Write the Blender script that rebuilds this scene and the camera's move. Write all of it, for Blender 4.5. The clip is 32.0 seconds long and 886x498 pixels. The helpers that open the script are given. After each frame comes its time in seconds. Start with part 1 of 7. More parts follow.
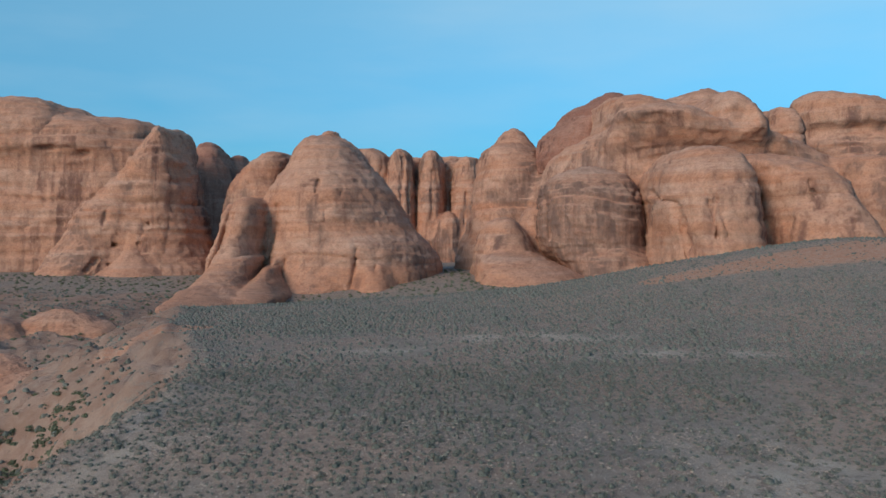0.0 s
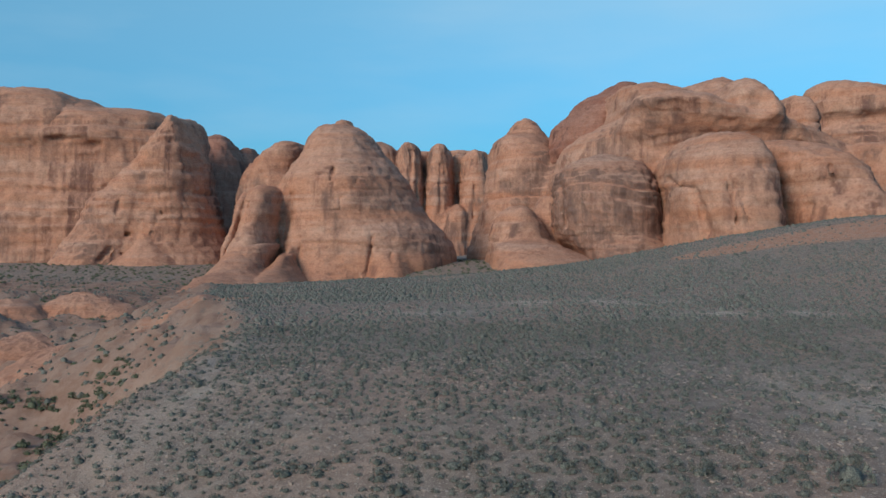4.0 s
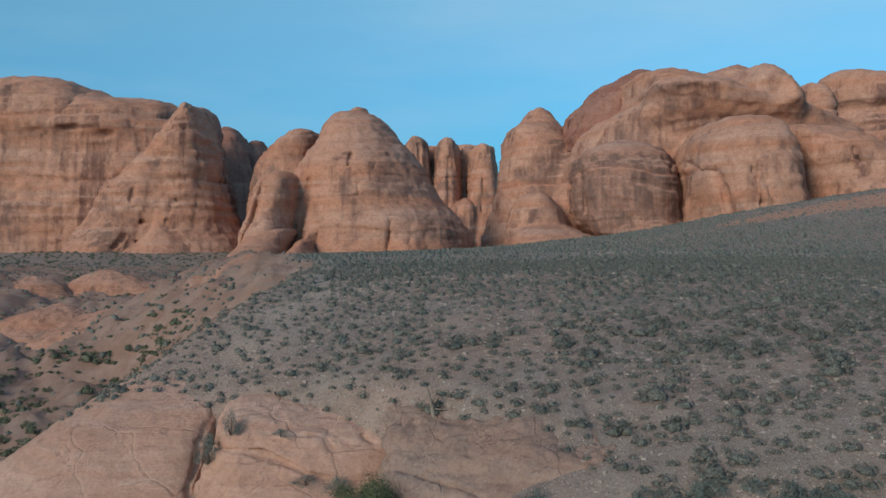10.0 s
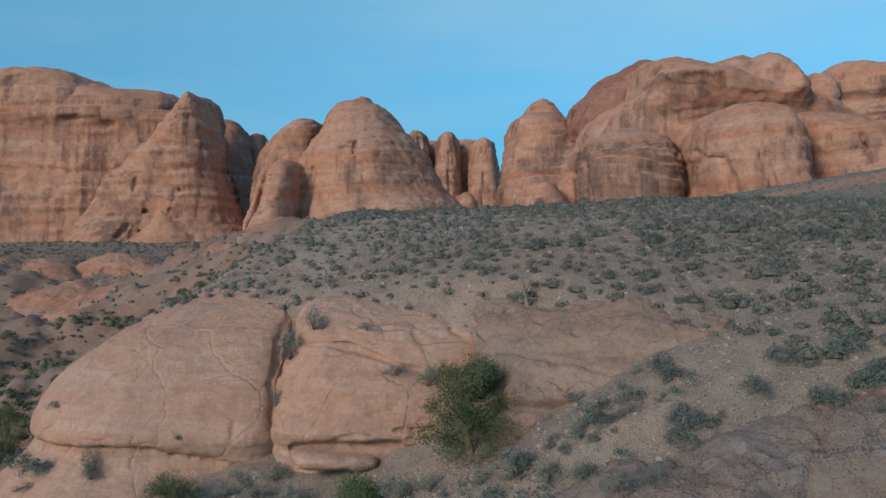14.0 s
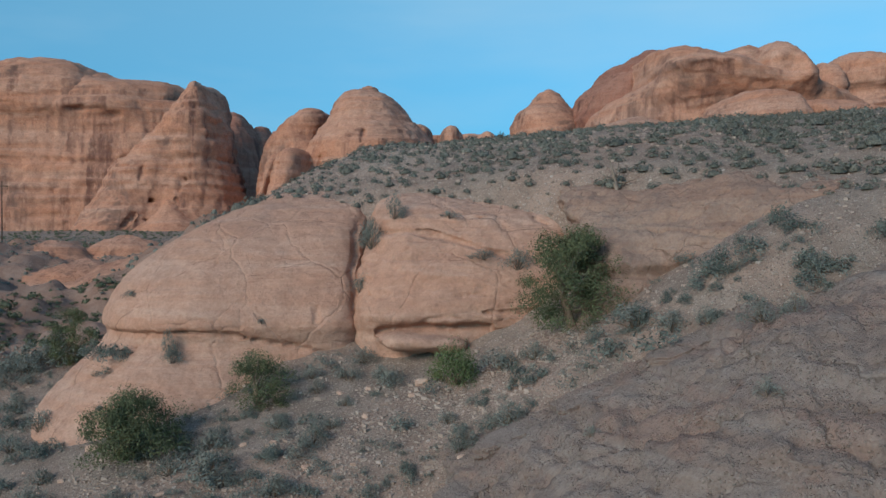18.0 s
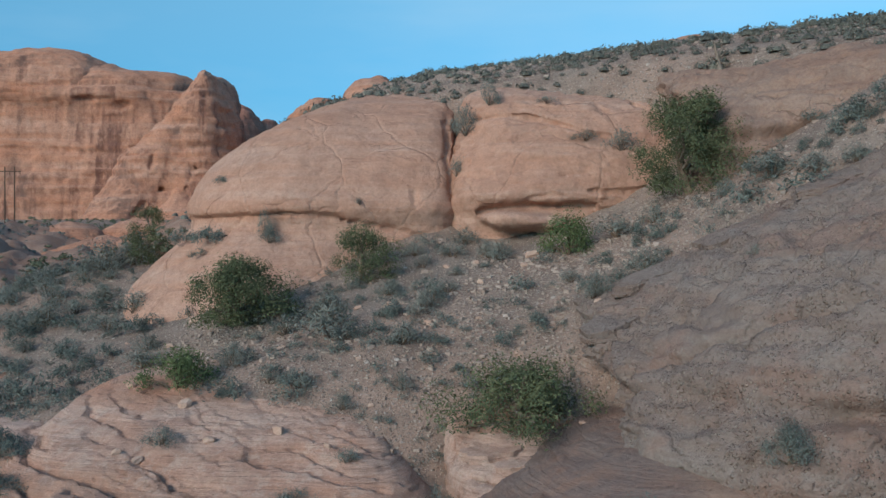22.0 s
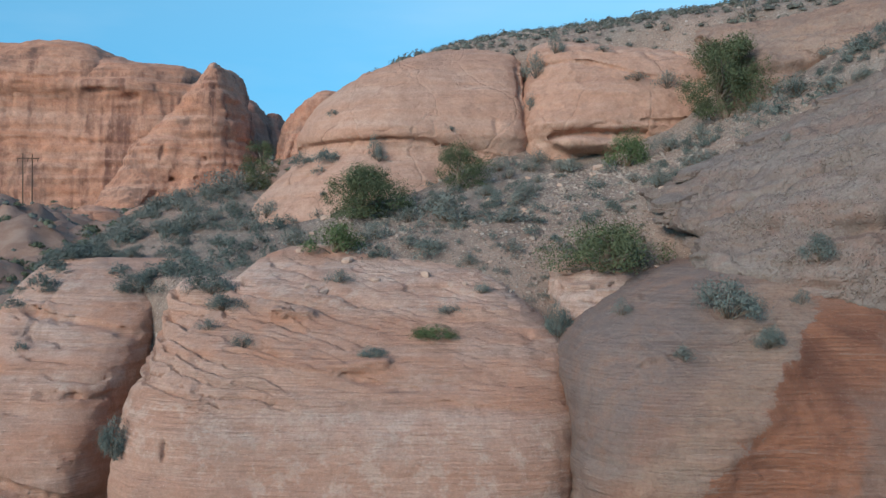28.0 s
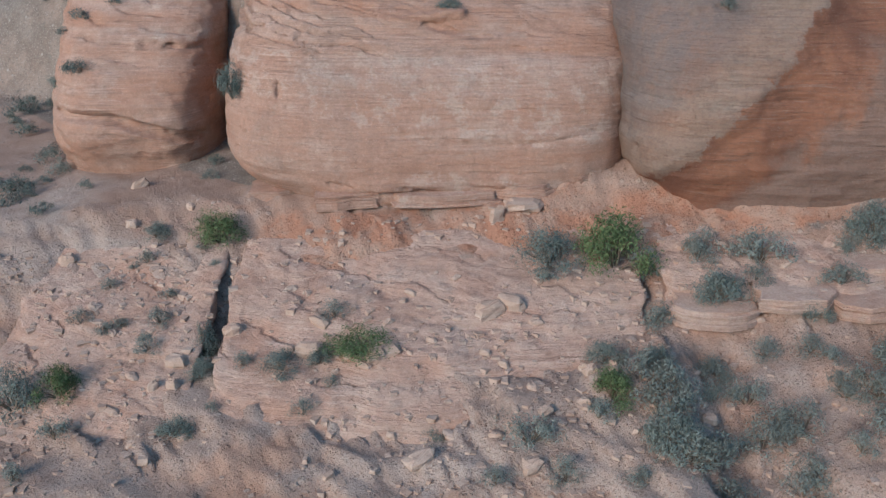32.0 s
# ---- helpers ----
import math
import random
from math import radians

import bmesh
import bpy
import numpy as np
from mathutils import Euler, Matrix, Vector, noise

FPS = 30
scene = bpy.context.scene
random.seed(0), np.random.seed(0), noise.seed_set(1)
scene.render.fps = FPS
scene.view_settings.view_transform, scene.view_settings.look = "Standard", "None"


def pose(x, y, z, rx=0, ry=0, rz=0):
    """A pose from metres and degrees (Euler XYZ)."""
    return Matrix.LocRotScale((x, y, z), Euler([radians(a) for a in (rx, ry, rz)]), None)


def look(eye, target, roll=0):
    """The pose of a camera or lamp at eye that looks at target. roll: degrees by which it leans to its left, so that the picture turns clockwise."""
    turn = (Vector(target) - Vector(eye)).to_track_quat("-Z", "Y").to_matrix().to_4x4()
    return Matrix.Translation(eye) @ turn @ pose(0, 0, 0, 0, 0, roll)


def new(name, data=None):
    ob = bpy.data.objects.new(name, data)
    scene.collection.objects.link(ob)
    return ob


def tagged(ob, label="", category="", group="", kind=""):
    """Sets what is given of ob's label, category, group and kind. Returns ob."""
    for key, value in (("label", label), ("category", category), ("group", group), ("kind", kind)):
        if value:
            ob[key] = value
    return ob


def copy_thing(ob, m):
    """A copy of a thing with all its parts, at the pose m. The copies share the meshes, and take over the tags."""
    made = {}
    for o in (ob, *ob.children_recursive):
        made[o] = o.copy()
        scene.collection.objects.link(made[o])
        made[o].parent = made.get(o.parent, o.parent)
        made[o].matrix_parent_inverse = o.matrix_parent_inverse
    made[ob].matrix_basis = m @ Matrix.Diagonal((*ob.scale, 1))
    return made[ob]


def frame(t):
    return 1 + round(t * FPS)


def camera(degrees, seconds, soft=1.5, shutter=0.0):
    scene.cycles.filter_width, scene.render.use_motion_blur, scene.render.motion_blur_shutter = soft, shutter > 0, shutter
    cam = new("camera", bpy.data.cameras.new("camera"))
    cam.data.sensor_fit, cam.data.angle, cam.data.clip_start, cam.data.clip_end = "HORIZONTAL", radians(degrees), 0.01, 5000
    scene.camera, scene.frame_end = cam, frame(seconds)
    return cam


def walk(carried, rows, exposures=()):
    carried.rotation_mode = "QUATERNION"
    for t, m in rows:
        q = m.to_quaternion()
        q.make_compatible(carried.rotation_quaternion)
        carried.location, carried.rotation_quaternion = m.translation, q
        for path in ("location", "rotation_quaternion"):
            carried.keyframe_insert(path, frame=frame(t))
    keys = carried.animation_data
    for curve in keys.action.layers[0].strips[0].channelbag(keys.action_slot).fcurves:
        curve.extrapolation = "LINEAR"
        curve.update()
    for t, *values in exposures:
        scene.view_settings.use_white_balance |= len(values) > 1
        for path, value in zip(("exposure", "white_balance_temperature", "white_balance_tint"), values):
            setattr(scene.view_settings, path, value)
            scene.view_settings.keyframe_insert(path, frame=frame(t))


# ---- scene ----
cam = camera(53.5, 32.0)
METRES, EYE, TILT, LEAN, TURN = 50.0, 40.0, 0.0, 0.0, 0.0
ROWS = [
    (0.0, 0.0, 0.0, 0.0, 0.0, 0.0, -0.0),
    (0.5, -0.0143, 0.0038, -0.0112, 0.01, -0.01, 0.02),
    (1.0, -0.0285, 0.0081, -0.0224, 0.01, -0.03, 0.04),
    (1.5, -0.043, 0.0114, -0.0337, 0.03, -0.04, 0.04),
    (2.0, -0.0572, 0.0152, -0.045, 0.04, -0.04, 0.06),
    (2.5, -0.0717, 0.0188, -0.0562, 0.05, -0.05, 0.05),
    (3.0, -0.0865, 0.0222, -0.0674, 0.06, -0.05, 0.07),
    (3.5, -0.102, 0.0259, -0.0784, 0.06, -0.06, 0.08),
    (5.5, -0.1682, 0.0414, -0.1227, 0.06, -0.05, 0.11),
    (6.0, -0.1845, 0.0454, -0.1332, 0.05, -0.04, 0.12),
    (6.5, -0.2003, 0.05, -0.1446, 0.04, -0.03, 0.14),
    (7.0, -0.2152, 0.0547, -0.156, 0.04, -0.02, 0.16),
    (7.5, -0.2282, 0.0583, -0.1659, 0.03, -0.02, 0.17),
    (8.0, -0.2408, 0.0629, -0.177, 0.02, 0.01, 0.17),
    (8.5, -0.2527, 0.0671, -0.1885, 0.0, 0.05, 0.18),
    (9.0, -0.2645, 0.0706, -0.2, -0.03, 0.07, 0.17),
    (9.5, -0.2761, 0.0747, -0.2115, -0.07, 0.09, 0.17),
    (10.0, -0.2877, 0.0778, -0.2228, -0.12, 0.11, 0.16),
    (10.5, -0.2987, 0.0811, -0.2342, -0.15, 0.11, 0.19),
    (11.0, -0.3096, 0.0847, -0.2459, -0.19, 0.13, 0.16),
    (11.5, -0.3204, 0.0876, -0.2574, -0.23, 0.13, 0.17),
    (12.0, -0.3307, 0.0905, -0.2689, -0.27, 0.13, 0.15),
    (12.5, -0.3404, 0.0934, -0.2803, -0.32, 0.13, 0.17),
    (13.0, -0.3492, 0.0965, -0.2918, -0.34, 0.13, 0.18),
    (13.5, -0.3578, 0.0994, -0.3037, -0.36, 0.13, 0.17),
    (14.0, -0.3661, 0.1019, -0.315, -0.41, 0.13, 0.17),
    (14.5, -0.3743, 0.1044, -0.3267, -0.45, 0.15, 0.16),
    (16.5, -0.4074, 0.1132, -0.3725, -0.49, 0.16, 0.14),
    (17.0, -0.4162, 0.1152, -0.3837, -0.49, 0.16, 0.14),
    (17.5, -0.4252, 0.117, -0.3944, -0.48, 0.13, 0.17),
    (18.0, -0.4345, 0.1191, -0.4056, -0.46, 0.12, 0.15),
    (18.5, -0.4438, 0.1211, -0.4167, -0.44, 0.12, 0.13),
    (19.0, -0.4531, 0.1234, -0.4277, -0.43, 0.11, 0.13),
    (19.5, -0.4628, 0.1258, -0.4385, -0.42, 0.11, 0.13),
    (20.0, -0.473, 0.1281, -0.4495, -0.41, 0.09, 0.15),
    (20.5, -0.4832, 0.1304, -0.461, -0.39, 0.08, 0.14),
    (21.0, -0.4931, 0.1331, -0.4722, -0.39, 0.09, 0.14),
    (21.5, -0.5016, 0.1347, -0.4833, -0.37, 0.09, 0.12),
    (22.0, -0.5087, 0.1347, -0.4945, -0.34, 0.1, 0.09),
    (22.5, -0.5147, 0.1298, -0.5055, -0.31, 0.08, 0.07),
    (23.0, -0.5206, 0.1197, -0.5169, -0.27, 0.05, 0.05),
    (23.5, -0.5262, 0.1071, -0.5277, -0.26, 0.03, -0.01),
    (24.0, -0.5318, 0.0937, -0.5387, -0.25, 0.05, -0.07),
    (24.5, -0.5375, 0.0806, -0.5488, -0.25, 0.07, -0.15),
    (25.0, -0.5432, 0.0678, -0.5561, -0.27, 0.07, -0.18),
    (25.5, -0.5491, 0.0552, -0.5605, -0.29, 0.07, -0.23),
    (27.5, -0.5749, 0.007, -0.5665, -0.5, 0.06, -0.29),
    (28.0, -0.5814, -0.0041, -0.5665, -0.55, 0.03, -0.28),
    (28.5, -0.5877, -0.0148, -0.566, -0.6, -2.33, -0.28),
    (29.0, -0.5938, -0.0246, -0.5657, -0.63, -5.1, -0.26),
    (29.5, -0.5999, -0.0345, -0.5652, -0.7, -7.85, -0.24),
    (30.0, -0.6061, -0.0443, -0.5648, -0.78, -10.62, -0.23),
    (30.5, -0.6121, -0.0538, -0.5645, -0.85, -13.37, -0.22),
    (31.0, -0.6174, -0.0632, -0.5643, -0.88, -16.11, -0.17),
    (31.5, -0.6225, -0.0723, -0.5637, -0.9, -18.91, -0.16),
    (32.0, -0.6275, -0.0814, -0.563, -0.91, -21.73, -0.12),
]
walk(cam, [(t, pose(0, 0, EYE, TILT, LEAN, TURN) @ pose(METRES * x, METRES * y, METRES * z, 90 + pitch, roll, yaw)) for t, x, y, z, yaw, pitch, roll in ROWS],
     exposures=[(0, 0.0, 6500, 9), (8, -0.08, 6450, 9), (13, -0.14, 6400, 8), (18, -0.06, 6250, 7), (21, 0.05, 6180, 7), (25.5, 0.04, 6150, 7), (28, 0.24, 6080, 7), (32, 0.34, 6020, 9)])

# ---- world, sun, exposure ----
SUN_EL, SUN_AZ = radians(24), radians(219)
world = bpy.data.worlds.new("evening_sky")
scene.world = world
world.use_nodes = True
wt = world.node_tree
wt.nodes.clear()
sky = wt.nodes.new("ShaderNodeTexSky")
sky.sky_type, sky.sun_disc = "NISHITA", False
sky.sun_elevation, sky.sun_rotation = SUN_EL, SUN_AZ
sky.air_density, sky.dust_density, sky.ozone_density = 1.0, 0.6, 2.0
wco = wt.nodes.new("ShaderNodeTexCoord")
wmap = wt.nodes.new("ShaderNodeMapping")
wmap.inputs["Scale"].default_value = (1.0, 1.0, 4.5)
wmap.inputs["Rotation"].default_value = (0, radians(14), 0)
wnoise = wt.nodes.new("ShaderNodeTexNoise")
wnoise.inputs["Scale"].default_value, wnoise.inputs["Detail"].default_value = 2.6, 5
wramp = wt.nodes.new("ShaderNodeMapRange")
wramp.inputs["From Min"].default_value, wramp.inputs["From Max"].default_value = 0.42, 0.72
wramp.inputs["To Max"].default_value = 0.22
veil = wt.nodes.new("ShaderNodeMix")
veil.data_type = "RGBA"
veil.inputs[7].default_value = (5.2, 6.6, 7.6, 1)
tint = wt.nodes.new("ShaderNodeMix")
tint.data_type, tint.blend_type = "RGBA", "MULTIPLY"
tint.inputs[0].default_value = 1.0
wsep = wt.nodes.new("ShaderNodeSeparateXYZ")
wgrad = wt.nodes.new("ShaderNodeValToRGB")
stops = ((0.0, (0.16, 0.62, 1.0)), (0.13, (0.36, 0.93, 1.22)), (0.28, (0.95, 1.5, 1.5)), (0.55, (0.95, 1.3, 1.3)))
for k, (at, c) in enumerate(stops):
    el = wgrad.color_ramp.elements[k] if k < 2 else wgrad.color_ramp.elements.new(at)
    el.position, el.color = at, (*c, 1)
wt.links.new(wco.outputs["Generated"], wsep.inputs[0])
wt.links.new(wsep.outputs["Z"], wgrad.inputs["Fac"])
wt.links.new(wgrad.outputs["Color"], tint.inputs[7])
bg = wt.nodes.new("ShaderNodeBackground")
bg.inputs["Strength"].default_value = 0.105
wout = wt.nodes.new("ShaderNodeOutputWorld")
wt.links.new(wco.outputs["Generated"], wmap.inputs["Vector"])
wt.links.new(wmap.outputs["Vector"], wnoise.inputs["Vector"])
wt.links.new(wnoise.outputs["Fac"], wramp.inputs["Value"])
wt.links.new(wramp.outputs["Result"], veil.inputs[0])
wt.links.new(sky.outputs["Color"], tint.inputs[6])
wt.links.new(tint.outputs[2], veil.inputs[6])
wt.links.new(veil.outputs[2], bg.inputs["Color"])
wt.links.new(bg.outputs[0], wout.inputs[0])

sun = new("sun", bpy.data.lights.new("sun", "SUN"))
sun.data.energy, sun.data.angle, sun.data.color = 2.5, radians(22), (1.0, 0.77, 0.60)
sun.matrix_world = look((0, 0, 0), (-math.sin(SUN_AZ) * math.cos(SUN_EL), -math.cos(SUN_AZ) * math.cos(SUN_EL), -math.sin(SUN_EL)))

# ---- noise for shapes ----
def lattice(ix, iy, iz):
    h = (ix * 374761393 + iy * 668265263 + iz * 2147483647 + 1013904223) & 0xFFFFFFFF
    h = ((h ^ (h >> 13)) * 1274126177) & 0xFFFFFFFF
    h = ((h ^ (h >> 16)) * 2246822519) & 0xFFFFFFFF
    return ((h ^ (h >> 15)) & 0xFFFFFF) / 8388607.5 - 1.0


def vnoise(x, y, z):
    fx, fy, fz = np.floor(x), np.floor(y), np.floor(z)
    ix, iy, iz = fx.astype(np.int64), fy.astype(np.int64), fz.astype(np.int64)
    u, v, w = x - fx, y - fy, z - fz
    u, v, w = u * u * u * (u * (6 * u - 15) + 10), v * v * v * (v * (6 * v - 15) + 10), w * w * w * (w * (6 * w - 15) + 10)
    out = 0.0
    for a in (0, 1):
        for b in (0, 1):
            for c in (0, 1):
                out = out + lattice(ix + a, iy + b, iz + c) * (u if a else 1 - u) * (v if b else 1 - v) * (w if c else 1 - w)
    return out


def fbm(x, y, z, size, octaves=4, gain=0.5):
    x, y, z = np.broadcast_arrays(np.asarray(x, float), np.asarray(y, float), np.asarray(z, float))
    total, amp, f = 0.0, 1.0, 1.0 / size
    for k in range(octaves):
        total = total + amp * vnoise(x * f + 17.3 * k, y * f + 5.1 * k, z * f + 9.7 * k)
        amp, f = amp * gain, f * 2.03
    return total


def sm(v):
    v = np.clip(v, 0, 1)
    return v * v * (3 - 2 * v)


def hump(x, y, cx, cy, sx, sy):
    return np.exp(-((x - cx) / sx) ** 2 - ((y - cy) / sy) ** 2)


# ---- materials ----
def node(nt, kind, **values):
    n = nt.nodes.new(kind)
    for key, value in values.items():
        n.inputs[key.replace("_", " ")].default_value = value
    return n


class Mat:
    """A small builder for node materials in world space."""

    def __init__(self, name, rough=0.9, spec=0.2):
        self.m = bpy.data.materials.new(name)
        self.m.use_nodes = True
        self.nt = self.m.node_tree
        self.nt.nodes.clear()
        self.out = self.nt.nodes.new("ShaderNodeOutputMaterial")
        self.b = self.nt.nodes.new("ShaderNodeBsdfPrincipled")
        self.b.inputs["Roughness"].default_value = rough
        self.b.inputs["Specular IOR Level"].default_value = spec
        self.link(self.b.outputs[0], self.out.inputs[0])
        self.geo = self.nt.nodes.new("ShaderNodeNewGeometry")
        self.pos = self.geo.outputs["Position"]

    def link(self, a, b):
        self.nt.links.new(a, b)

    def mapped(self, scale, rot=(0, 0, 0)):
        n = self.nt.nodes.new("ShaderNodeMapping")
        n.inputs["Scale"].default_value = scale
        n.inputs["Rotation"].default_value = rot
        self.link(self.pos, n.inputs["Vector"])
        return n.outputs[0]

    def noise(self, scale, detail=5, vec=None, rough=0.6, dist=0.0):
        n = node(self.nt, "ShaderNodeTexNoise", Scale=scale, Detail=detail, Roughness=rough, Distortion=dist)
        self.link(vec or self.pos, n.inputs["Vector"])
        return n.outputs["Fac"]

    def cells(self, scale, vec=None, out="Distance", feature="F1", rnd=1.0):
        n = node(self.nt, "ShaderNodeTexVoronoi", Scale=scale, Randomness=rnd)
        n.feature = feature
        self.link(vec or self.pos, n.inputs["Vector"])
        return n.outputs[out]

    def range(self, v, a, b, c=0.0, d=1.0):
        n = node(self.nt, "ShaderNodeMapRange", From_Min=a, From_Max=b, To_Min=c, To_Max=d)
        n.interpolation_type = "SMOOTHSTEP"
        self.link(v, n.inputs["Value"])
        return n.outputs["Result"]

    def math(self, op, a, b):
        n = self.nt.nodes.new("ShaderNodeMath")
        n.operation = op
        for k, v in enumerate((a, b)):
            if isinstance(v, (int, float)):
                n.inputs[k].default_value = v
            else:
                self.link(v, n.inputs[k])
        return n.outputs[0]

    def mix(self, fac, a, b, blend="MIX"):
        n = self.nt.nodes.new("ShaderNodeMix")
        n.data_type, n.blend_type = "RGBA", blend
        for k, v in ((0, fac), (6, a), (7, b)):
            if isinstance(v, (int, float)):
                n.inputs[k].default_value = v
            elif isinstance(v, tuple):
                n.inputs[k].default_value = (*v, 1)
            else:
                self.link(v, n.inputs[k])
        return n.outputs[2]

    def attr(self, name):
        n = self.nt.nodes.new("ShaderNodeAttribute")
        n.attribute_name = name
        return n.outputs["Fac"]

    def random(self):
        return self.nt.nodes.new("ShaderNodeObjectInfo").outputs["Random"]

    def island(self):
        return self.geo.outputs["Random Per Island"]

    def bump(self, height, strength, distance):
        n = node(self.nt, "ShaderNodeBump", Strength=strength, Distance=distance)
        self.link(height, n.inputs["Height"])
        return n

    def finish(self, color, *bumps):
        self.link(color, self.b.inputs["Base Color"]) if not isinstance(color, tuple) else setattr(self.b.inputs["Base Color"], "default_value", (*color, 1))
        last = None
        for n in bumps:
            if last:
                self.link(last.outputs[0], n.inputs["Normal"])
            last = n
        if last:
            self.link(last.outputs[0], self.b.inputs["Normal"])
        return self.m


def sandstone(name, pale, warm, dark, unit, streak=0.5, grey=0.0, red=0.0, lines=0.35, dip=(3, -4), slant=False, pebbly=False, varnish=0.0, spread=0.0, hair=0.0, bands=0.0):
    """unit: the size of the main patches in metres."""
    m = Mat(name, 0.93, 0.12)
    u = 1.0 / unit
    tilt = (radians(dip[0]), radians(dip[1]), 0)
    beds = m.noise(1.0, 6, m.mapped((0.10 * u, 0.10 * u, 1.9 * u), tilt), 0.65, 0.5)
    thin = m.noise(1.0, 4, m.mapped((0.22 * u, 0.22 * u, 8.0 * u), tilt), 0.7, 0.6)
    patch = m.noise(0.5 * u, 7, dist=0.6)
    mid = m.noise(2.6 * u, 8, rough=0.68)
    fine = m.noise(14 * u, 8, rough=0.75)
    drip = m.noise(1.0, 5, m.mapped((1.5 * u, 1.5 * u, 0.09 * u)), 0.62, 0.3)
    c = m.mix(m.range(beds, 0.38, 0.62), warm, pale)
    c = m.mix(m.range(patch, 0.42, 0.66, 0, 0.7), c, tuple(0.45 * a + 0.55 * b for a, b in zip(pale, warm)))
    steep = m.nt.nodes.new("ShaderNodeSeparateXYZ")
    m.link(m.geo.outputs["Normal"], steep.inputs[0])
    wall = m.range(steep.outputs["Z"], 0.35, 0.75, 1, 0)
    stain = m.math("MULTIPLY", m.range(drip, 0.50, 0.66), m.range(patch, 0.36, 0.56))
    c = m.mix(m.math("MULTIPLY", m.math("MULTIPLY", stain, wall), streak), c, dark)
    c = m.mix(m.range(thin, 0.36, 0.46, lines, 0.0), c, tuple(0.5 * a + 0.5 * b for a, b in zip(dark, warm)))
    c = m.mix(m.range(mid, 0.32, 0.54, 0.5, 0.0), c, tuple(0.6 * a + 0.4 * b for a, b in zip(dark, warm)))
    c = m.mix(m.range(mid, 0.56, 0.76, 0.0, 0.4), c, tuple(min(1, 1.2 * v) for v in pale))
    if grey:
        lich = m.math("MULTIPLY", m.range(m.noise(0.8 * u, 8, rough=0.74, dist=0.3), 0.46, 0.60), grey)
        c = m.mix(lich, c, (0.23, 0.19, 0.175))
    if red:
        c = m.mix(m.math("MULTIPLY", m.range(m.noise(0.45 * u, 4), 0.5, 0.6), red), c, (0.42, 0.17, 0.095))
    speck = m.noise(8.0 * u, 9, rough=0.82, dist=0.4)
    c = m.mix(m.range(speck, 0.36, 0.48, 0.55, 0.0), c, tuple(0.55 * a + 0.45 * b for a, b in zip(dark, warm)))
    c = m.mix(m.range(speck, 0.55, 0.66, 0.0, 0.5), c, tuple(min(1, 1.18 * v) for v in pale))
    if varnish:
        big = m.noise(0.42 * u, 5, m.mapped((1.0, 1.0, 0.55)), 0.6, 0.8)
        curtain = m.noise(1.0, 5, m.mapped((3.2 * u, 3.2 * u, 0.22 * u)), 0.65, 0.3)
        on = m.math("MULTIPLY", m.range(big, 0.50 - spread, 0.64 - spread), m.range(curtain, 0.34, 0.60, 0.35, 1.0))
        c = m.mix(m.math("MULTIPLY", m.math("MULTIPLY", on, wall), varnish), c, (0.175, 0.115, 0.10))
        seams = m.noise(1.0, 3, m.mapped((0.07 * u, 0.07 * u, 16.0 * u), tilt), 0.6, 1.0)
        c = m.mix(m.range(seams, 0.30, 0.38, 0.26, 0.0), c, tuple(0.7 * a + 0.3 * b for a, b in zip(dark, warm)))
    if slant:
        xyz = m.nt.nodes.new("ShaderNodeSeparateXYZ")
        m.link(m.pos, xyz.inputs[0])
        q = m.math("SUBTRACT", m.math("MULTIPLY", m.math("ADD", xyz.outputs[0], 23.9), 0.745), m.math("MULTIPLY", m.math("SUBTRACT", xyz.outputs[2], 5.2), 0.667))
        q = m.math("ADD", q, m.math("MULTIPLY", m.math("SUBTRACT", mid, 0.5), 1.6))
        band = m.math("MULTIPLY", m.range(q, -0.12, 0.02), m.range(m.math("ADD", q, m.math("MULTIPLY", m.math("SUBTRACT", patch, 0.5), 4.0)), 2.3, 1.4, 0.15, 1.0))
        band = m.math("MULTIPLY", band, m.range(xyz.outputs[2], 10.9, 10.0))
        film = m.math("MULTIPLY", m.range(q, -0.9, -2.2), m.range(mid, 0.36, 0.58, 0.15, 0.75))
        c = m.mix(film, c, (0.225, 0.185, 0.175))
        c = m.mix(m.math("MULTIPLY", m.math("MULTIPLY", m.range(q, -1.6, -0.9), m.range(q, 0.1, -0.3)), 0.35), c, (0.46, 0.325, 0.245))
        c = m.mix(m.math("MULTIPLY", m.range(q, 0.9, 1.8), m.range(patch, 0.36, 0.56, 0.35, 0.8)), c, (0.31, 0.205, 0.165))
        c = m.mix(band, c, m.mix(m.range(patch, 0.38, 0.60), (0.38, 0.175, 0.108), (0.225, 0.105, 0.072)))
    if bands:
        thick = m.noise(1.0, 4, m.mapped((0.05 * u, 0.05 * u, 0.85 * u), (0, radians(-3), 0)), 0.55, 0.7)
        broken = m.range(m.noise(0.7 * u, 6, rough=0.7), 0.38, 0.56, 0.25, 1.0)
        c = m.mix(m.math("MULTIPLY", m.math("MULTIPLY", m.range(thick, 0.50, 0.58), broken), bands), c, (0.50, 0.27, 0.185))
        level = m.nt.nodes.new("ShaderNodeSeparateXYZ")
        m.link(m.pos, level.inputs[0])
        low = m.range(m.math("ADD", level.outputs[2], m.math("MULTIPLY", m.math("SUBTRACT", patch, 0.5), 5.0)), 7.9, 6.6)
        c = m.mix(m.math("MULTIPLY", m.math("MULTIPLY", low, broken), 0.75 * bands), c, (0.51, 0.29, 0.21))
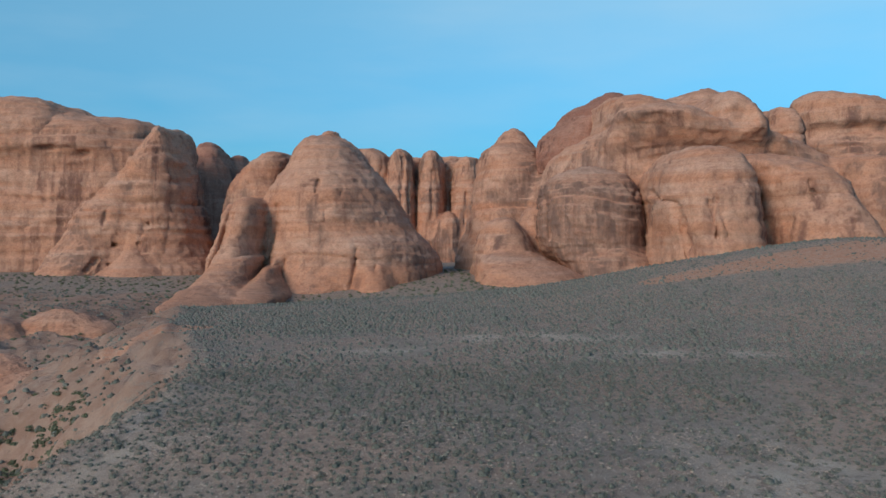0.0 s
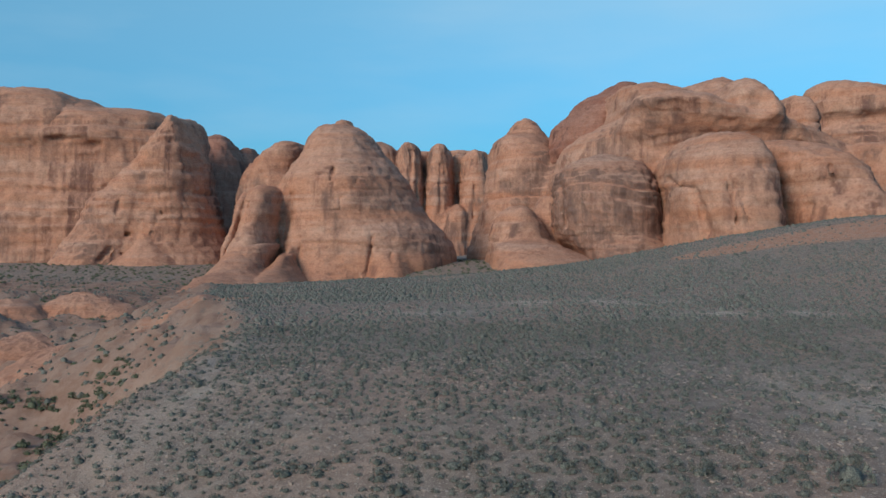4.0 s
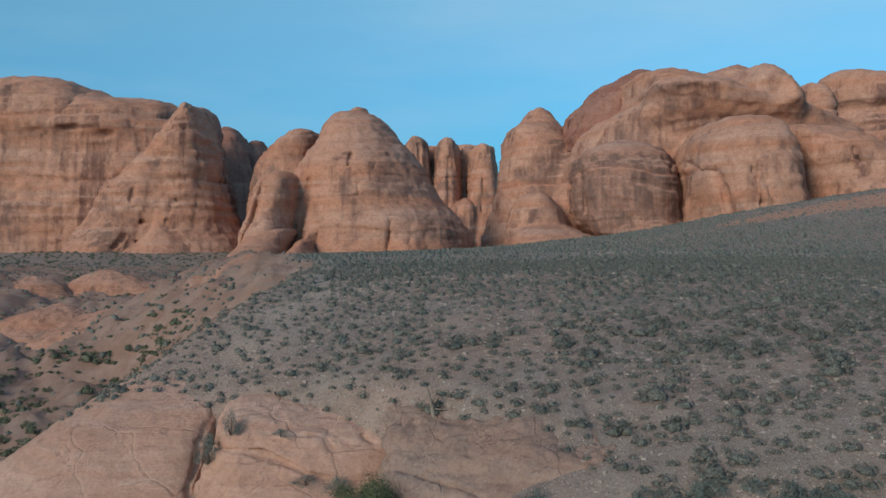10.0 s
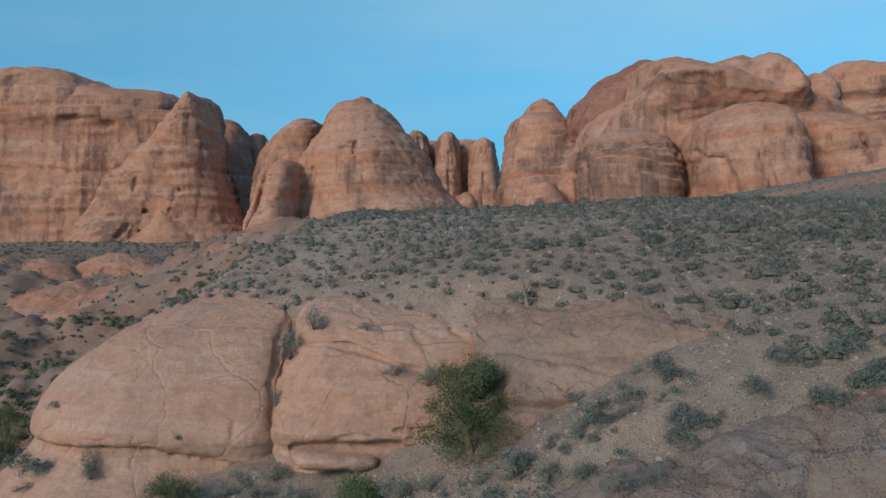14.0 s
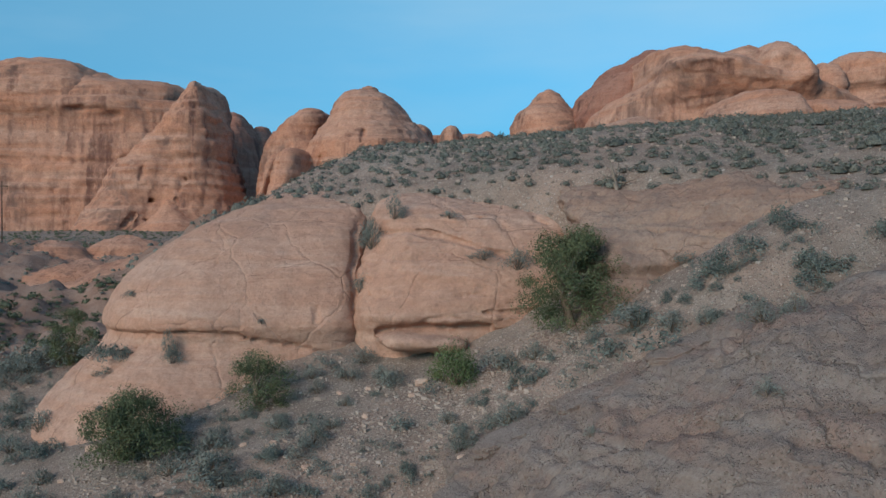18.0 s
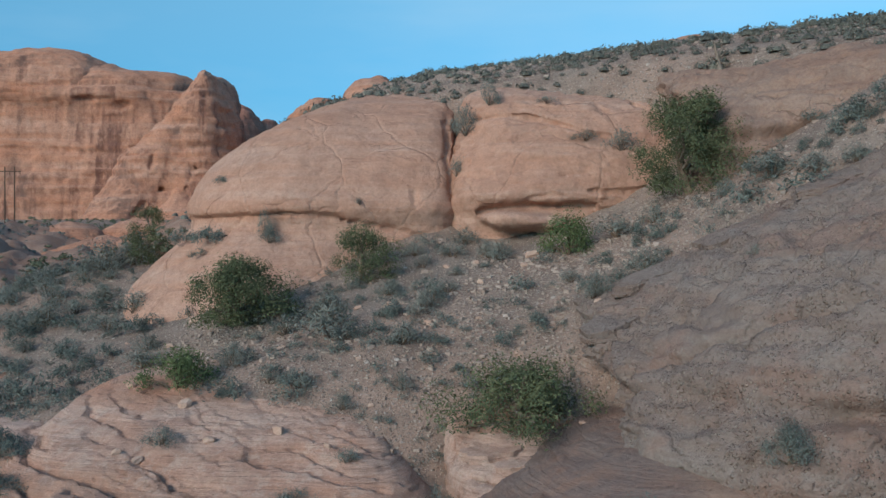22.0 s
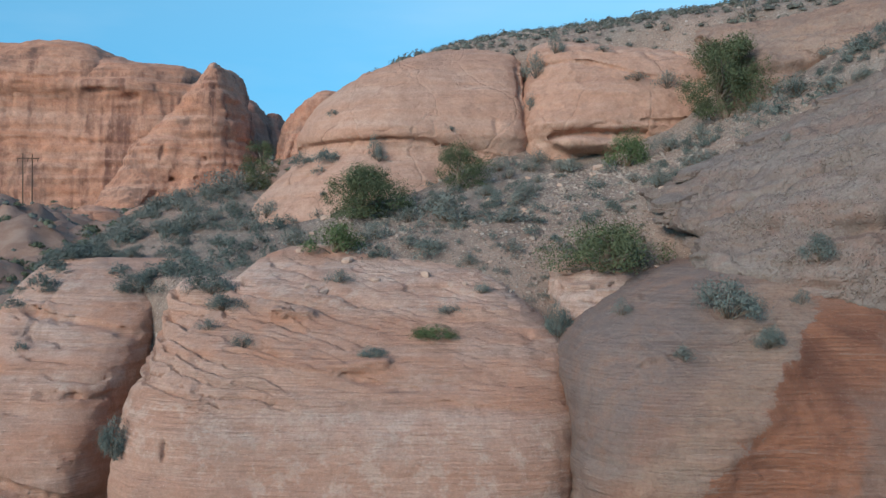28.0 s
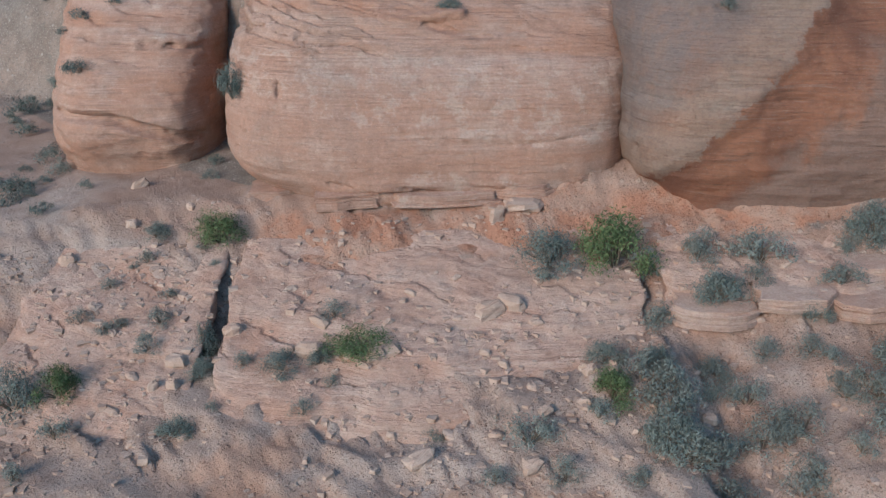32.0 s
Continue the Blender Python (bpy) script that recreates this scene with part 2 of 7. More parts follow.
        dust = m.math("MULTIPLY", m.range(thick, 0.45, 0.40), m.range(m.noise(1.6 * u, 8, rough=0.8), 0.50, 0.58))
        c = m.mix(m.math("MULTIPLY", dust, 0.6 * bands), c, (0.66, 0.53, 0.46))
        c = m.mix(m.math("MULTIPLY", m.range(m.noise(0.3 * u, 5, dist=0.8), 0.54, 0.62), 0.35 * bands), c, (0.37, 0.275, 0.235))
    extra = []
    if lines > 0.5:
        lam = m.noise(1.0, 4, m.mapped((0.5 * u, 0.5 * u, 26 * u), (tilt[0], tilt[1] * 1.6, 0)), 0.7, 0.9)
        fleck = m.noise(34 * u, 4, m.mapped((0.7, 0.7, 1.6)), 0.7)
        c = m.mix(m.range(fleck, 0.60, 0.68, 0.0, 0.75), c, tuple(min(1, 1.25 * v) for v in pale))
        c = m.mix(m.range(fleck, 0.30, 0.38, 0.6, 0.0), c, dark)
        bare = m.math("MULTIPLY", m.range(patch, 0.42, 0.56, 1.0, 0.15), m.range(m.noise(0.35 * u, 4, dist=0.5), 0.44, 0.60, 0.2, 1.0))
        c = m.mix(m.math("MULTIPLY", m.range(lam, 0.38, 0.45, 0.6, 0.0), bare), c, tuple(0.8 * v for v in dark))
        c = m.mix(m.math("MULTIPLY", m.range(lam, 0.56, 0.62, 0.0, 0.5), bare), c, tuple(min(1, 1.15 * v) for v in pale))
        extra = [m.bump(lam, 0.9, 0.05 * unit), m.bump(fleck, 0.5, 0.02)]
    if hair:
        soft = m.nt.nodes.new("ShaderNodeTexNoise")
        soft.inputs["Scale"].default_value, soft.inputs["Detail"].default_value = 1.1 * u, 4
        m.link(m.pos, soft.inputs["Vector"])
        bent = m.nt.nodes.new("ShaderNodeMix")
        bent.data_type, bent.blend_type = "RGBA", "ADD"
        bent.inputs[0].default_value = 1.2 * unit
        m.link(m.mapped((1.0, 1.0, 0.8)), bent.inputs[6])
        m.link(soft.outputs["Color"], bent.inputs[7])
        gap = m.cells(hair * u, bent.outputs[2], feature="DISTANCE_TO_EDGE")
        some = m.range(m.noise(0.55 * u, 3), 0.53, 0.62)
        c = m.mix(m.math("MULTIPLY", m.range(gap, 0.003, 0.014, 0.5, 0.0), some), c, tuple(0.5 * v for v in dark))
        extra = extra + [m.bump(m.math("MULTIPLY", m.range(gap, 0.0, 0.03), 1.0), 0.5, 0.05)]
    if pebbly:
        d, tone = m.cells(13.0), m.nt.nodes.new("ShaderNodeSeparateXYZ")
        m.link(m.cells(13.0, out="Color"), tone.inputs[0])
        on = m.math("MULTIPLY", m.range(d, 0.50, 0.25), m.range(tone.outputs[1], 0.25, 0.5))
        on = m.math("MULTIPLY", on, m.range(patch, 0.34, 0.54))
        c = m.mix(m.math("MULTIPLY", on, 0.7), c, m.mix(tone.outputs[0], (0.20, 0.168, 0.146), (0.42, 0.365, 0.325)))
        extra = extra + [m.bump(on, 1.0, 0.04)]
    c = m.mix(m.range(fine, 0.3, 0.6, 0.32, 0.0), c, tuple(v * 0.7 for v in dark))
    return m.finish(c, m.bump(beds, 0.35, 0.2 * unit), m.bump(thin, 0.35, 0.05 * unit), m.bump(mid, 0.5, 0.10 * unit), m.bump(fine, 0.6, 0.035 * unit), m.bump(speck, 0.6, 0.06 * unit), m.bump(drip, 0.3, 0.10 * unit), *extra)


ROCK_FAR = sandstone("sandstone_cliff", (0.57, 0.36, 0.275), (0.53, 0.265, 0.17), (0.15, 0.08, 0.07), 12.0, 0.85, 0.0, 0.0, lines=0.25, varnish=0.85)
ROCK_VARNISH = sandstone("sandstone_dark_varnish", (0.52, 0.34, 0.265), (0.46, 0.245, 0.17), (0.14, 0.08, 0.07), 12.0, 0.9, lines=0.25, varnish=0.95, spread=0.10)
ROCK_MAROON = sandstone("sandstone_varnished", (0.42, 0.235, 0.18), (0.32, 0.15, 0.11), (0.11, 0.06, 0.055), 10.0, 0.9, lines=0.2)
ROCK_DOME = sandstone("sandstone_dome", (0.575, 0.395, 0.315), (0.525, 0.315, 0.23), (0.29, 0.165, 0.125), 1.7, 0.35, 0.14, lines=0.12, hair=0.62)
ROCK_RIM = sandstone("sandstone_rim", (0.37, 0.275, 0.225), (0.335, 0.22, 0.17), (0.17, 0.11, 0.09), 1.5, 0.4, 0.4, lines=0.3, hair=0.9)
ROCK_BLOCK = sandstone("sandstone_block", (0.62, 0.46, 0.39), (0.55, 0.345, 0.26), (0.28, 0.185, 0.15), 1.2, 0.3, 0.20, 0.2, lines=0.52, dip=(-6, 9), bands=0.75)
ROCK_LEDGE = sandstone("sandstone_ledge", (0.64, 0.49, 0.42), (0.56, 0.375, 0.295), (0.30, 0.20, 0.16), 0.9, 0.3, 0.15, 0.25, lines=0.52, dip=(-4, 5), bands=0.3)
ROCK_SLAB = sandstone("sandstone_slab", (0.285, 0.25, 0.23), (0.25, 0.195, 0.17), (0.12, 0.095, 0.083), 1.0, 0.3, 0.4, 0.12, lines=0.25, pebbly=True, hair=0.35)
ROCK_RED = sandstone("sandstone_red", (0.32, 0.25, 0.215), (0.37, 0.235, 0.18), (0.19, 0.125, 0.10), 1.4, 0.5, 0.45, 0.2, lines=0.52, dip=(5, -14), slant=True)


def ground_material():
    m = Mat("desert_ground", 0.96, 0.1)
    patch = m.noise(0.07, 7, dist=0.5)
    mid = m.noise(0.9, 9, rough=0.72)
    coarse, coarse_c = m.cells(2.6), m.cells(2.6, out="Color")
    stones, shade = m.cells(9.0), m.cells(9.0, out="Color")
    grit = m.noise(26, 6, rough=0.75)
    small, small_c = m.cells(19.0), m.cells(19.0, out="Color")
    soil = m.mix(m.range(patch, 0.42, 0.58), (0.40, 0.30, 0.25), (0.315, 0.27, 0.238))
    soil = m.mix(m.range(mid, 0.40, 0.60, 0.55, 0), soil, (0.19, 0.152, 0.132))
    soil = m.mix(m.math("MULTIPLY", m.attr("pale"), m.range(mid, 0.34, 0.50)), soil, (0.60, 0.52, 0.44))
    relief = None
    for d, col, lo, cover in ((small, small_c, 0.42, 0.25), (stones, shade, 0.38, 0.35), (coarse, coarse_c, 0.26, 0.72)):
        sep = m.nt.nodes.new("ShaderNodeSeparateXYZ")
        m.link(col, sep.inputs[0])
        pebble = m.mix(sep.outputs[0], (0.15, 0.13, 0.115), (0.60, 0.535, 0.485))
        on = m.math("MULTIPLY", m.range(d, lo, lo * 0.55), m.range(sep.outputs[1], cover, cover + 0.05))
        soil = m.mix(on, soil, pebble)
        relief = on if relief is None else m.math("ADD", relief, on)
    beds = m.noise(1.0, 6, m.mapped((0.06, 0.06, 0.9), (radians(6), radians(-5), 0)), 0.65, 0.5)
    rock = m.mix(m.range(beds, 0.38, 0.66), (0.44, 0.30, 0.24), (0.53, 0.42, 0.365))
    far = m.nt.nodes.new("ShaderNodeSeparateXYZ")
    m.link(m.pos, far.inputs[0])
    rock = m.mix(m.math("MULTIPLY", m.range(m.noise(0.035, 3), 0.50, 0.62, 0, 0.75), m.range(far.outputs[1], 50, 80)), rock, (0.47, 0.245, 0.155))
    rock = m.mix(m.math("MULTIPLY", m.range(m.noise(0.35, 4), 0.52, 0.64, 0, 0.6), m.range(far.outputs[1], 26, 20)), rock, (0.50, 0.29, 0.205))
    rock = m.mix(m.math("MULTIPLY", on, m.range(far.outputs[1], 40, 24, 0, 0.8)), rock, (0.58, 0.46, 0.39))
    rock = m.mix(m.range(far.outputs[1], 40, 60, 0, 0.85), rock, m.mix(m.range(m.noise(0.22, 6, rough=0.7), 0.42, 0.58), (0.31, 0.195, 0.15), (0.385, 0.275, 0.225)))
    rock = m.mix(m.range(mid, 0.36, 0.56, 0.4, 0), rock, (0.32, 0.20, 0.15))
    edge = m.range(m.math("ADD", m.attr("rock"), m.math("MULTIPLY", m.math("SUBTRACT", mid, 0.5), 0.9)), 0.42, 0.58)
    c = m.mix(edge, soil, rock)
    clay = m.range(m.math("ADD", m.attr("clay"), m.math("MULTIPLY", m.math("SUBTRACT", mid, 0.5), 0.9)), 0.40, 0.62)
    c = m.mix(clay, c, m.mix(m.range(mid, 0.4, 0.6), (0.50, 0.25, 0.165), (0.52, 0.34, 0.26)))
    c = m.mix(m.range(grit, 0.35, 0.65, 0.35, 0), c, (0.10, 0.075, 0.06))
    return m.finish(c, m.bump(mid, 0.6, 0.25), m.bump(relief, 0.8, 0.04), m.bump(grit, 0.6, 0.03))


GROUND = ground_material()


def leafy(name, a, b, rough=0.8):
    m = Mat(name, rough, 0.2)
    c = m.mix(m.island(), a, b)
    c = m.mix(m.range(m.noise(0.7, 3), 0.35, 0.7, 0, 0.6), c, tuple(0.6 * v for v in a))
    return m.finish(c)


SAGE = leafy("sage_leaves", (0.165, 0.19, 0.172), (0.235, 0.26, 0.238))
SAGE_BLUE = leafy("blue_sage_leaves", (0.12, 0.15, 0.138), (0.205, 0.24, 0.218))
GREEN = leafy("green_leaves", (0.075, 0.115, 0.05), (0.165, 0.215, 0.10))
JUNIPER = leafy("juniper_leaves", (0.075, 0.10, 0.055), (0.165, 0.195, 0.105))


def tufty(name, a, b):
    m = Mat(name, 0.9, 0.15)
    grain = m.noise(16, 4, rough=0.7)
    c = m.mix(m.island(), a, b)
    c = m.mix(m.range(grain, 0.38, 0.60), tuple(0.6 * v for v in a), c)
    return m.finish(c, m.bump(grain, 0.8, 0.08))


TUFT = tufty("slope_shrub_leaves", (0.145, 0.16, 0.143), (0.26, 0.273, 0.24))


GULLY = tufty("gully_leaves", (0.12, 0.145, 0.095), (0.21, 0.235, 0.165))


def bark_material(name, a, b):
    m = Mat(name, 0.9, 0.1)
    grain = m.noise(1.0, 6, m.mapped((14, 14, 2)))
    return m.finish(m.mix(m.range(grain, 0.35, 0.65), a, b), m.bump(grain, 0.6, 0.02))


BARK = bark_material("bark", (0.10, 0.075, 0.055), (0.24, 0.19, 0.15))
DEADWOOD = bark_material("grey_deadwood", (0.12, 0.095, 0.075), (0.30, 0.26, 0.22))
POLEWOOD = bark_material("pole_wood", (0.07, 0.05, 0.04), (0.14, 0.10, 0.08))


# ---- meshes ----
def mesh_object(name, verts, faces, mat, parent=None, label="", smooth=True):
    me = bpy.data.meshes.new(name)
    verts, faces = np.asarray(verts, np.float32), np.asarray(faces, np.int32)
    k = faces.shape[1]
    me.vertices.add(len(verts))
    me.vertices.foreach_set("co", verts.ravel())
    me.loops.add(faces.size)
    me.loops.foreach_set("vertex_index", faces.ravel())
    me.polygons.add(len(faces))
    me.polygons.foreach_set("loop_start", np.arange(0, faces.size, k, dtype=np.int32))
    me.polygons.foreach_set("loop_total", np.full(len(faces), k, np.int32))
    me.polygons.foreach_set("use_smooth", np.full(len(faces), smooth))
    me.materials.append(mat)
    me.update(calc_edges=True)
    me.validate()
    ob = new(name, me)
    if parent:
        ob.parent = parent
    if label:
        ob["label"] = label
    return ob


def part(name, bm, material, parent, label=""):
    me = bpy.data.meshes.new(name)
    bm.to_mesh(me)
    bm.free()
    me.materials.append(material)
    ob = new(name, me)
    ob.parent = parent
    if label:
        ob["label"] = label
    return ob


def thing(name, label, category, group="", at=(0, 0, 0), kind=""):
    ob = new(name)
    ob.location = at
    return tagged(ob, label, category, group, kind)


def grid_faces(nu, nv, wrap=False):
    i, j = np.meshgrid(np.arange(nu if wrap else nu - 1), np.arange(nv - 1), indexing="ij")
    a, b = i * nv + j, ((i + 1) % nu) * nv + j
    return np.stack([a, b, b + 1, a + 1], -1).reshape(-1, 4)


def weather(P, wrap, rough, unit, flute, beds, dip, cracks, dents, ledges, seed, c, chips=0.0, carve=None, N=None):
    """Moves a smooth rock skin in and out: broad swells, flutes down the walls, beds, ledges, cracks and hollows."""
    x, y, zz = P[..., 0], P[..., 1], P[..., 2]
    if N is None:
        du = np.roll(P, -1, 0) - np.roll(P, 1, 0) if wrap else np.gradient(P, axis=0)
        nn = np.cross(du, np.gradient(P, axis=1))
        N = nn / np.maximum(np.linalg.norm(nn, axis=-1, keepdims=True), 1e-9)
    if wrap:
        N[:, -1] = (0, 0, 1)
    wall = np.clip(1.25 - np.abs(N[..., 2]) * 1.2, 0, 1)
    sd = seed * 31.7
    big = fbm(x + sd, y, zz, unit * 1.5, 3) * 0.16 * unit
    groove = 1 - np.abs(fbm(x + sd, y + 7, zz * 0.13, unit * 0.55, 3))
    flutes = -(np.clip(groove, 0, 1) ** 5) * 0.20 * unit * flute * wall
    sz = zz + dip[0] * (x - c[0]) + dip[1] * (y - c[1]) + fbm(x, y, zz, unit * 2.2, 2) * 0.22 * unit
    b1 = vnoise(0 * sz + 3.3 + seed, x / (unit * 6), sz / (0.22 * unit)) + 0.6 * vnoise(0 * sz + 8.1, x / (unit * 3), sz / (0.075 * unit))
    strata = np.tanh(b1 * 2.2) * 0.045 * unit * beds * (0.25 + 0.75 * wall)
    small = fbm(x + sd, y, zz * 1.4, unit * 0.22, 4, 0.55) * 0.03 * unit
    d = rough * (big + small) + flutes + strata
    if chips:
        f1 = fbm(x + sd, y + 3, zz * 1.8, unit * 0.42, 4, 0.55)
        f2 = fbm(x, y + sd, zz * 2.2, unit * 0.16, 3, 0.55)
        d = d - chips * unit * (0.075 * np.tanh(3.5 * np.clip(f1 - 0.12, 0, 2)) + 0.03 * np.tanh(3 * np.clip(f2 - 0.1, 0, 2)))
    if carve:
        d = d - carve(x, y, zz)
    for lz, depth, h in ledges:
        v = (sz - lz) / h
        d = d - depth * np.exp(-np.abs(v) ** 1.5 * np.where(v > 0, 6.0, 1.0)) * (0.2 + 0.8 * wall) * np.clip(0.75 + 0.9 * fbm(x + 3 * lz, y, 0, unit * 1.6, 2), 0, 1.3)
    for cx, cy, ang, w, depth, *upto in cracks:
        if upto:
            depth = depth * sm((upto[0] - zz) / (0.25 * upto[0]))
        q = (x - cx) * math.cos(radians(ang)) + (y - cy) * math.sin(radians(ang)) + fbm(x, y, zz, 2.5 * w + 0.35 * unit, 3) * w * 0.9
        d = d - depth * np.exp(-(q / w) ** 2)
    for dx, dy, dz, ax, ay, az, depth in dents:
        q = ((x - dx) / ax) ** 2 + ((y - dy) / ay) ** 2 + ((zz - dz) / az) ** 2
        d = d - depth * np.exp(-q ** 1.5)
    if wrap:
        d[:, -1] = d[:, -1].mean()
        d[:, 0] *= 0.5
    return P + N * d[..., None]


def rock(name, mat, parent, c, r, z, rot=0.0, p=2.4, e=2.0, flare=0.0, flare_h=0.12, lean=(0, 0), n=(120, 80), rough=1.0, unit=8.0,
         flute=0.6, beds=0.5, dip=(0.0, 0.0), cracks=(), dents=(), label="", seed=0.0, ledges=(), front=0.55, under=False, chips=0.5):
    """A weathered body of rock that stands on plan (c, r), from z[0] to z[1]. cracks: (x, y, angle, width, depth) of upright planes.
    dents: (x, y, z, rx, ry, rz, depth). ledges: (z, depth, height) of overhung beds."""
    nu, nv = n
    phi = np.linspace(-math.pi, math.pi, nu, endpoint=False)
    th = (phi - front * np.sin(phi)) - math.pi / 2 - radians(rot)
    s = np.linspace(0, 1, nv)
    a = (2 * s - 1 if under else s) * math.pi / 2
    rho, zeta = np.maximum(np.cos(a), 0) ** (2 / e), np.sign(a) * np.abs(np.sin(a)) ** (2 / e)
    if under:
        zeta = 0.5 + 0.5 * zeta
    rho = rho + flare * np.exp(-zeta / flare_h) * (1 - zeta)
    T, R = np.meshgrid(th, rho, indexing="ij")
    Z = np.broadcast_to(zeta, T.shape)
    k = (np.abs(np.cos(T)) ** p + np.abs(np.sin(T)) ** p) ** (-1 / p)
    lx, ly = r[0] * R * k * np.cos(T), r[1] * R * k * np.sin(T)
    cr, sr = math.cos(radians(rot)), math.sin(radians(rot))
    x = c[0] + lx * cr - ly * sr + lean[0] * Z
    y = c[1] + lx * sr + ly * cr + lean[1] * Z
    zz = z[0] + (z[1] - z[0]) * Z
    P = np.stack([x, y, zz], -1)
    P = weather(P, True, rough, unit, flute, beds, dip, cracks, dents, ledges, seed, c, chips)
    return mesh_object(name, P.reshape(-1, 3), grid_faces(nu, nv, True), mat, parent, label)


def facade(name, mat, parent, stations, back=4.0, p=5.0, shoulder=0.0, n=(240, 160), rough=1.0, unit=2.4, flute=0.2, beds=0.8, dip=(0.0, 0.0),
           cracks=(), dents=(), ledges=(), seed=0.0, label="", chips=0.5, carve=None, blur=260, wobble=0.0):
    """A rock that fronts the gully: upright profiles (y, z) at a few x, joined smoothly, with both ends turned back into the slope."""
    nu, nv = n
    xs = np.array([st[0] for st in stations], float)
    prof = []
    for st in stations:
        q = np.array(st[1:], float)
        k = np.concatenate([[0], np.cumsum(np.linalg.norm(np.diff(q, axis=0), axis=1))])
        k /= k[-1]
        tt = np.linspace(0, 1, nv)
        yz = np.stack([np.interp(tt, k, q[:, 0]), np.interp(tt, k, q[:, 1])], -1)
        for _ in range(int(nv * 0.6)):
            yz[1:-1] = 0.25 * yz[:-2] + 0.5 * yz[1:-1] + 0.25 * yz[2:]
        prof.append(yz)
    prof = np.array(prof)
    a = np.linspace(-1, 1, nu) * math.pi / 2
    xm, hw = (xs[0] + xs[-1]) / 2, (xs[-1] - xs[0]) / 2
    xu = xm + hw * np.sign(a) * np.abs(np.sin(a)) ** (2 / p)
    # even spacing across the front, some columns for the turned ends
    depth = back * (1 - np.maximum(np.cos(a), 0) ** (2 / p))
    arc = np.concatenate([[0], np.cumsum(np.hypot(np.diff(xu), np.diff(depth)))])
    even = np.linspace(0, arc[-1], nu)
    xu, depth = np.interp(even, arc, xu), np.interp(even, arc, depth)
    xd = np.linspace(xs[0], xs[-1], 160)
    D = np.stack([np.stack([np.interp(xd, xs, prof[:, j, k]) for j in range(nv)], -1) for k in (0, 1)], -1)
    for _ in range(blur):
        D[1:-1] = 0.25 * D[:-2] + 0.5 * D[1:-1] + 0.25 * D[2:]
    at = np.interp(xu, xd, np.arange(160.0))
    lo = np.minimum(at.astype(int), 158)
    w = (at - lo)[:, None]
    Y = D[lo, :, 0] * (1 - w) + D[lo + 1, :, 0] * w + depth[:, None]
    Z = D[lo, :, 1] * (1 - w) + D[lo + 1, :, 1] * w
    if shoulder:
        z0 = prof[:, 0, 1].min()
        Z = z0 + (Z - z0) * (1 - shoulder * (depth / back) ** 0.8)[:, None]
    for _ in range(6):
        Y[1:-1], Z[1:-1] = 0.25 * Y[:-2] + 0.5 * Y[1:-1] + 0.25 * Y[2:], 0.25 * Z[:-2] + 0.5 * Z[1:-1] + 0.25 * Z[2:]
    if wobble:
        Z = Z + wobble * fbm(xu, 3.3 * seed, 0, 3.2, 4)[:, None]
    P = np.stack([np.broadcast_to(xu[:, None], Y.shape), Y, Z], -1)
    P = weather(P, False, rough, unit, flute, beds, dip, cracks, dents, ledges, seed, (xm, float(Y.mean())), chips, carve)
    return mesh_object(name, P.reshape(-1, 3), grid_faces(nu, nv), mat, parent, label)


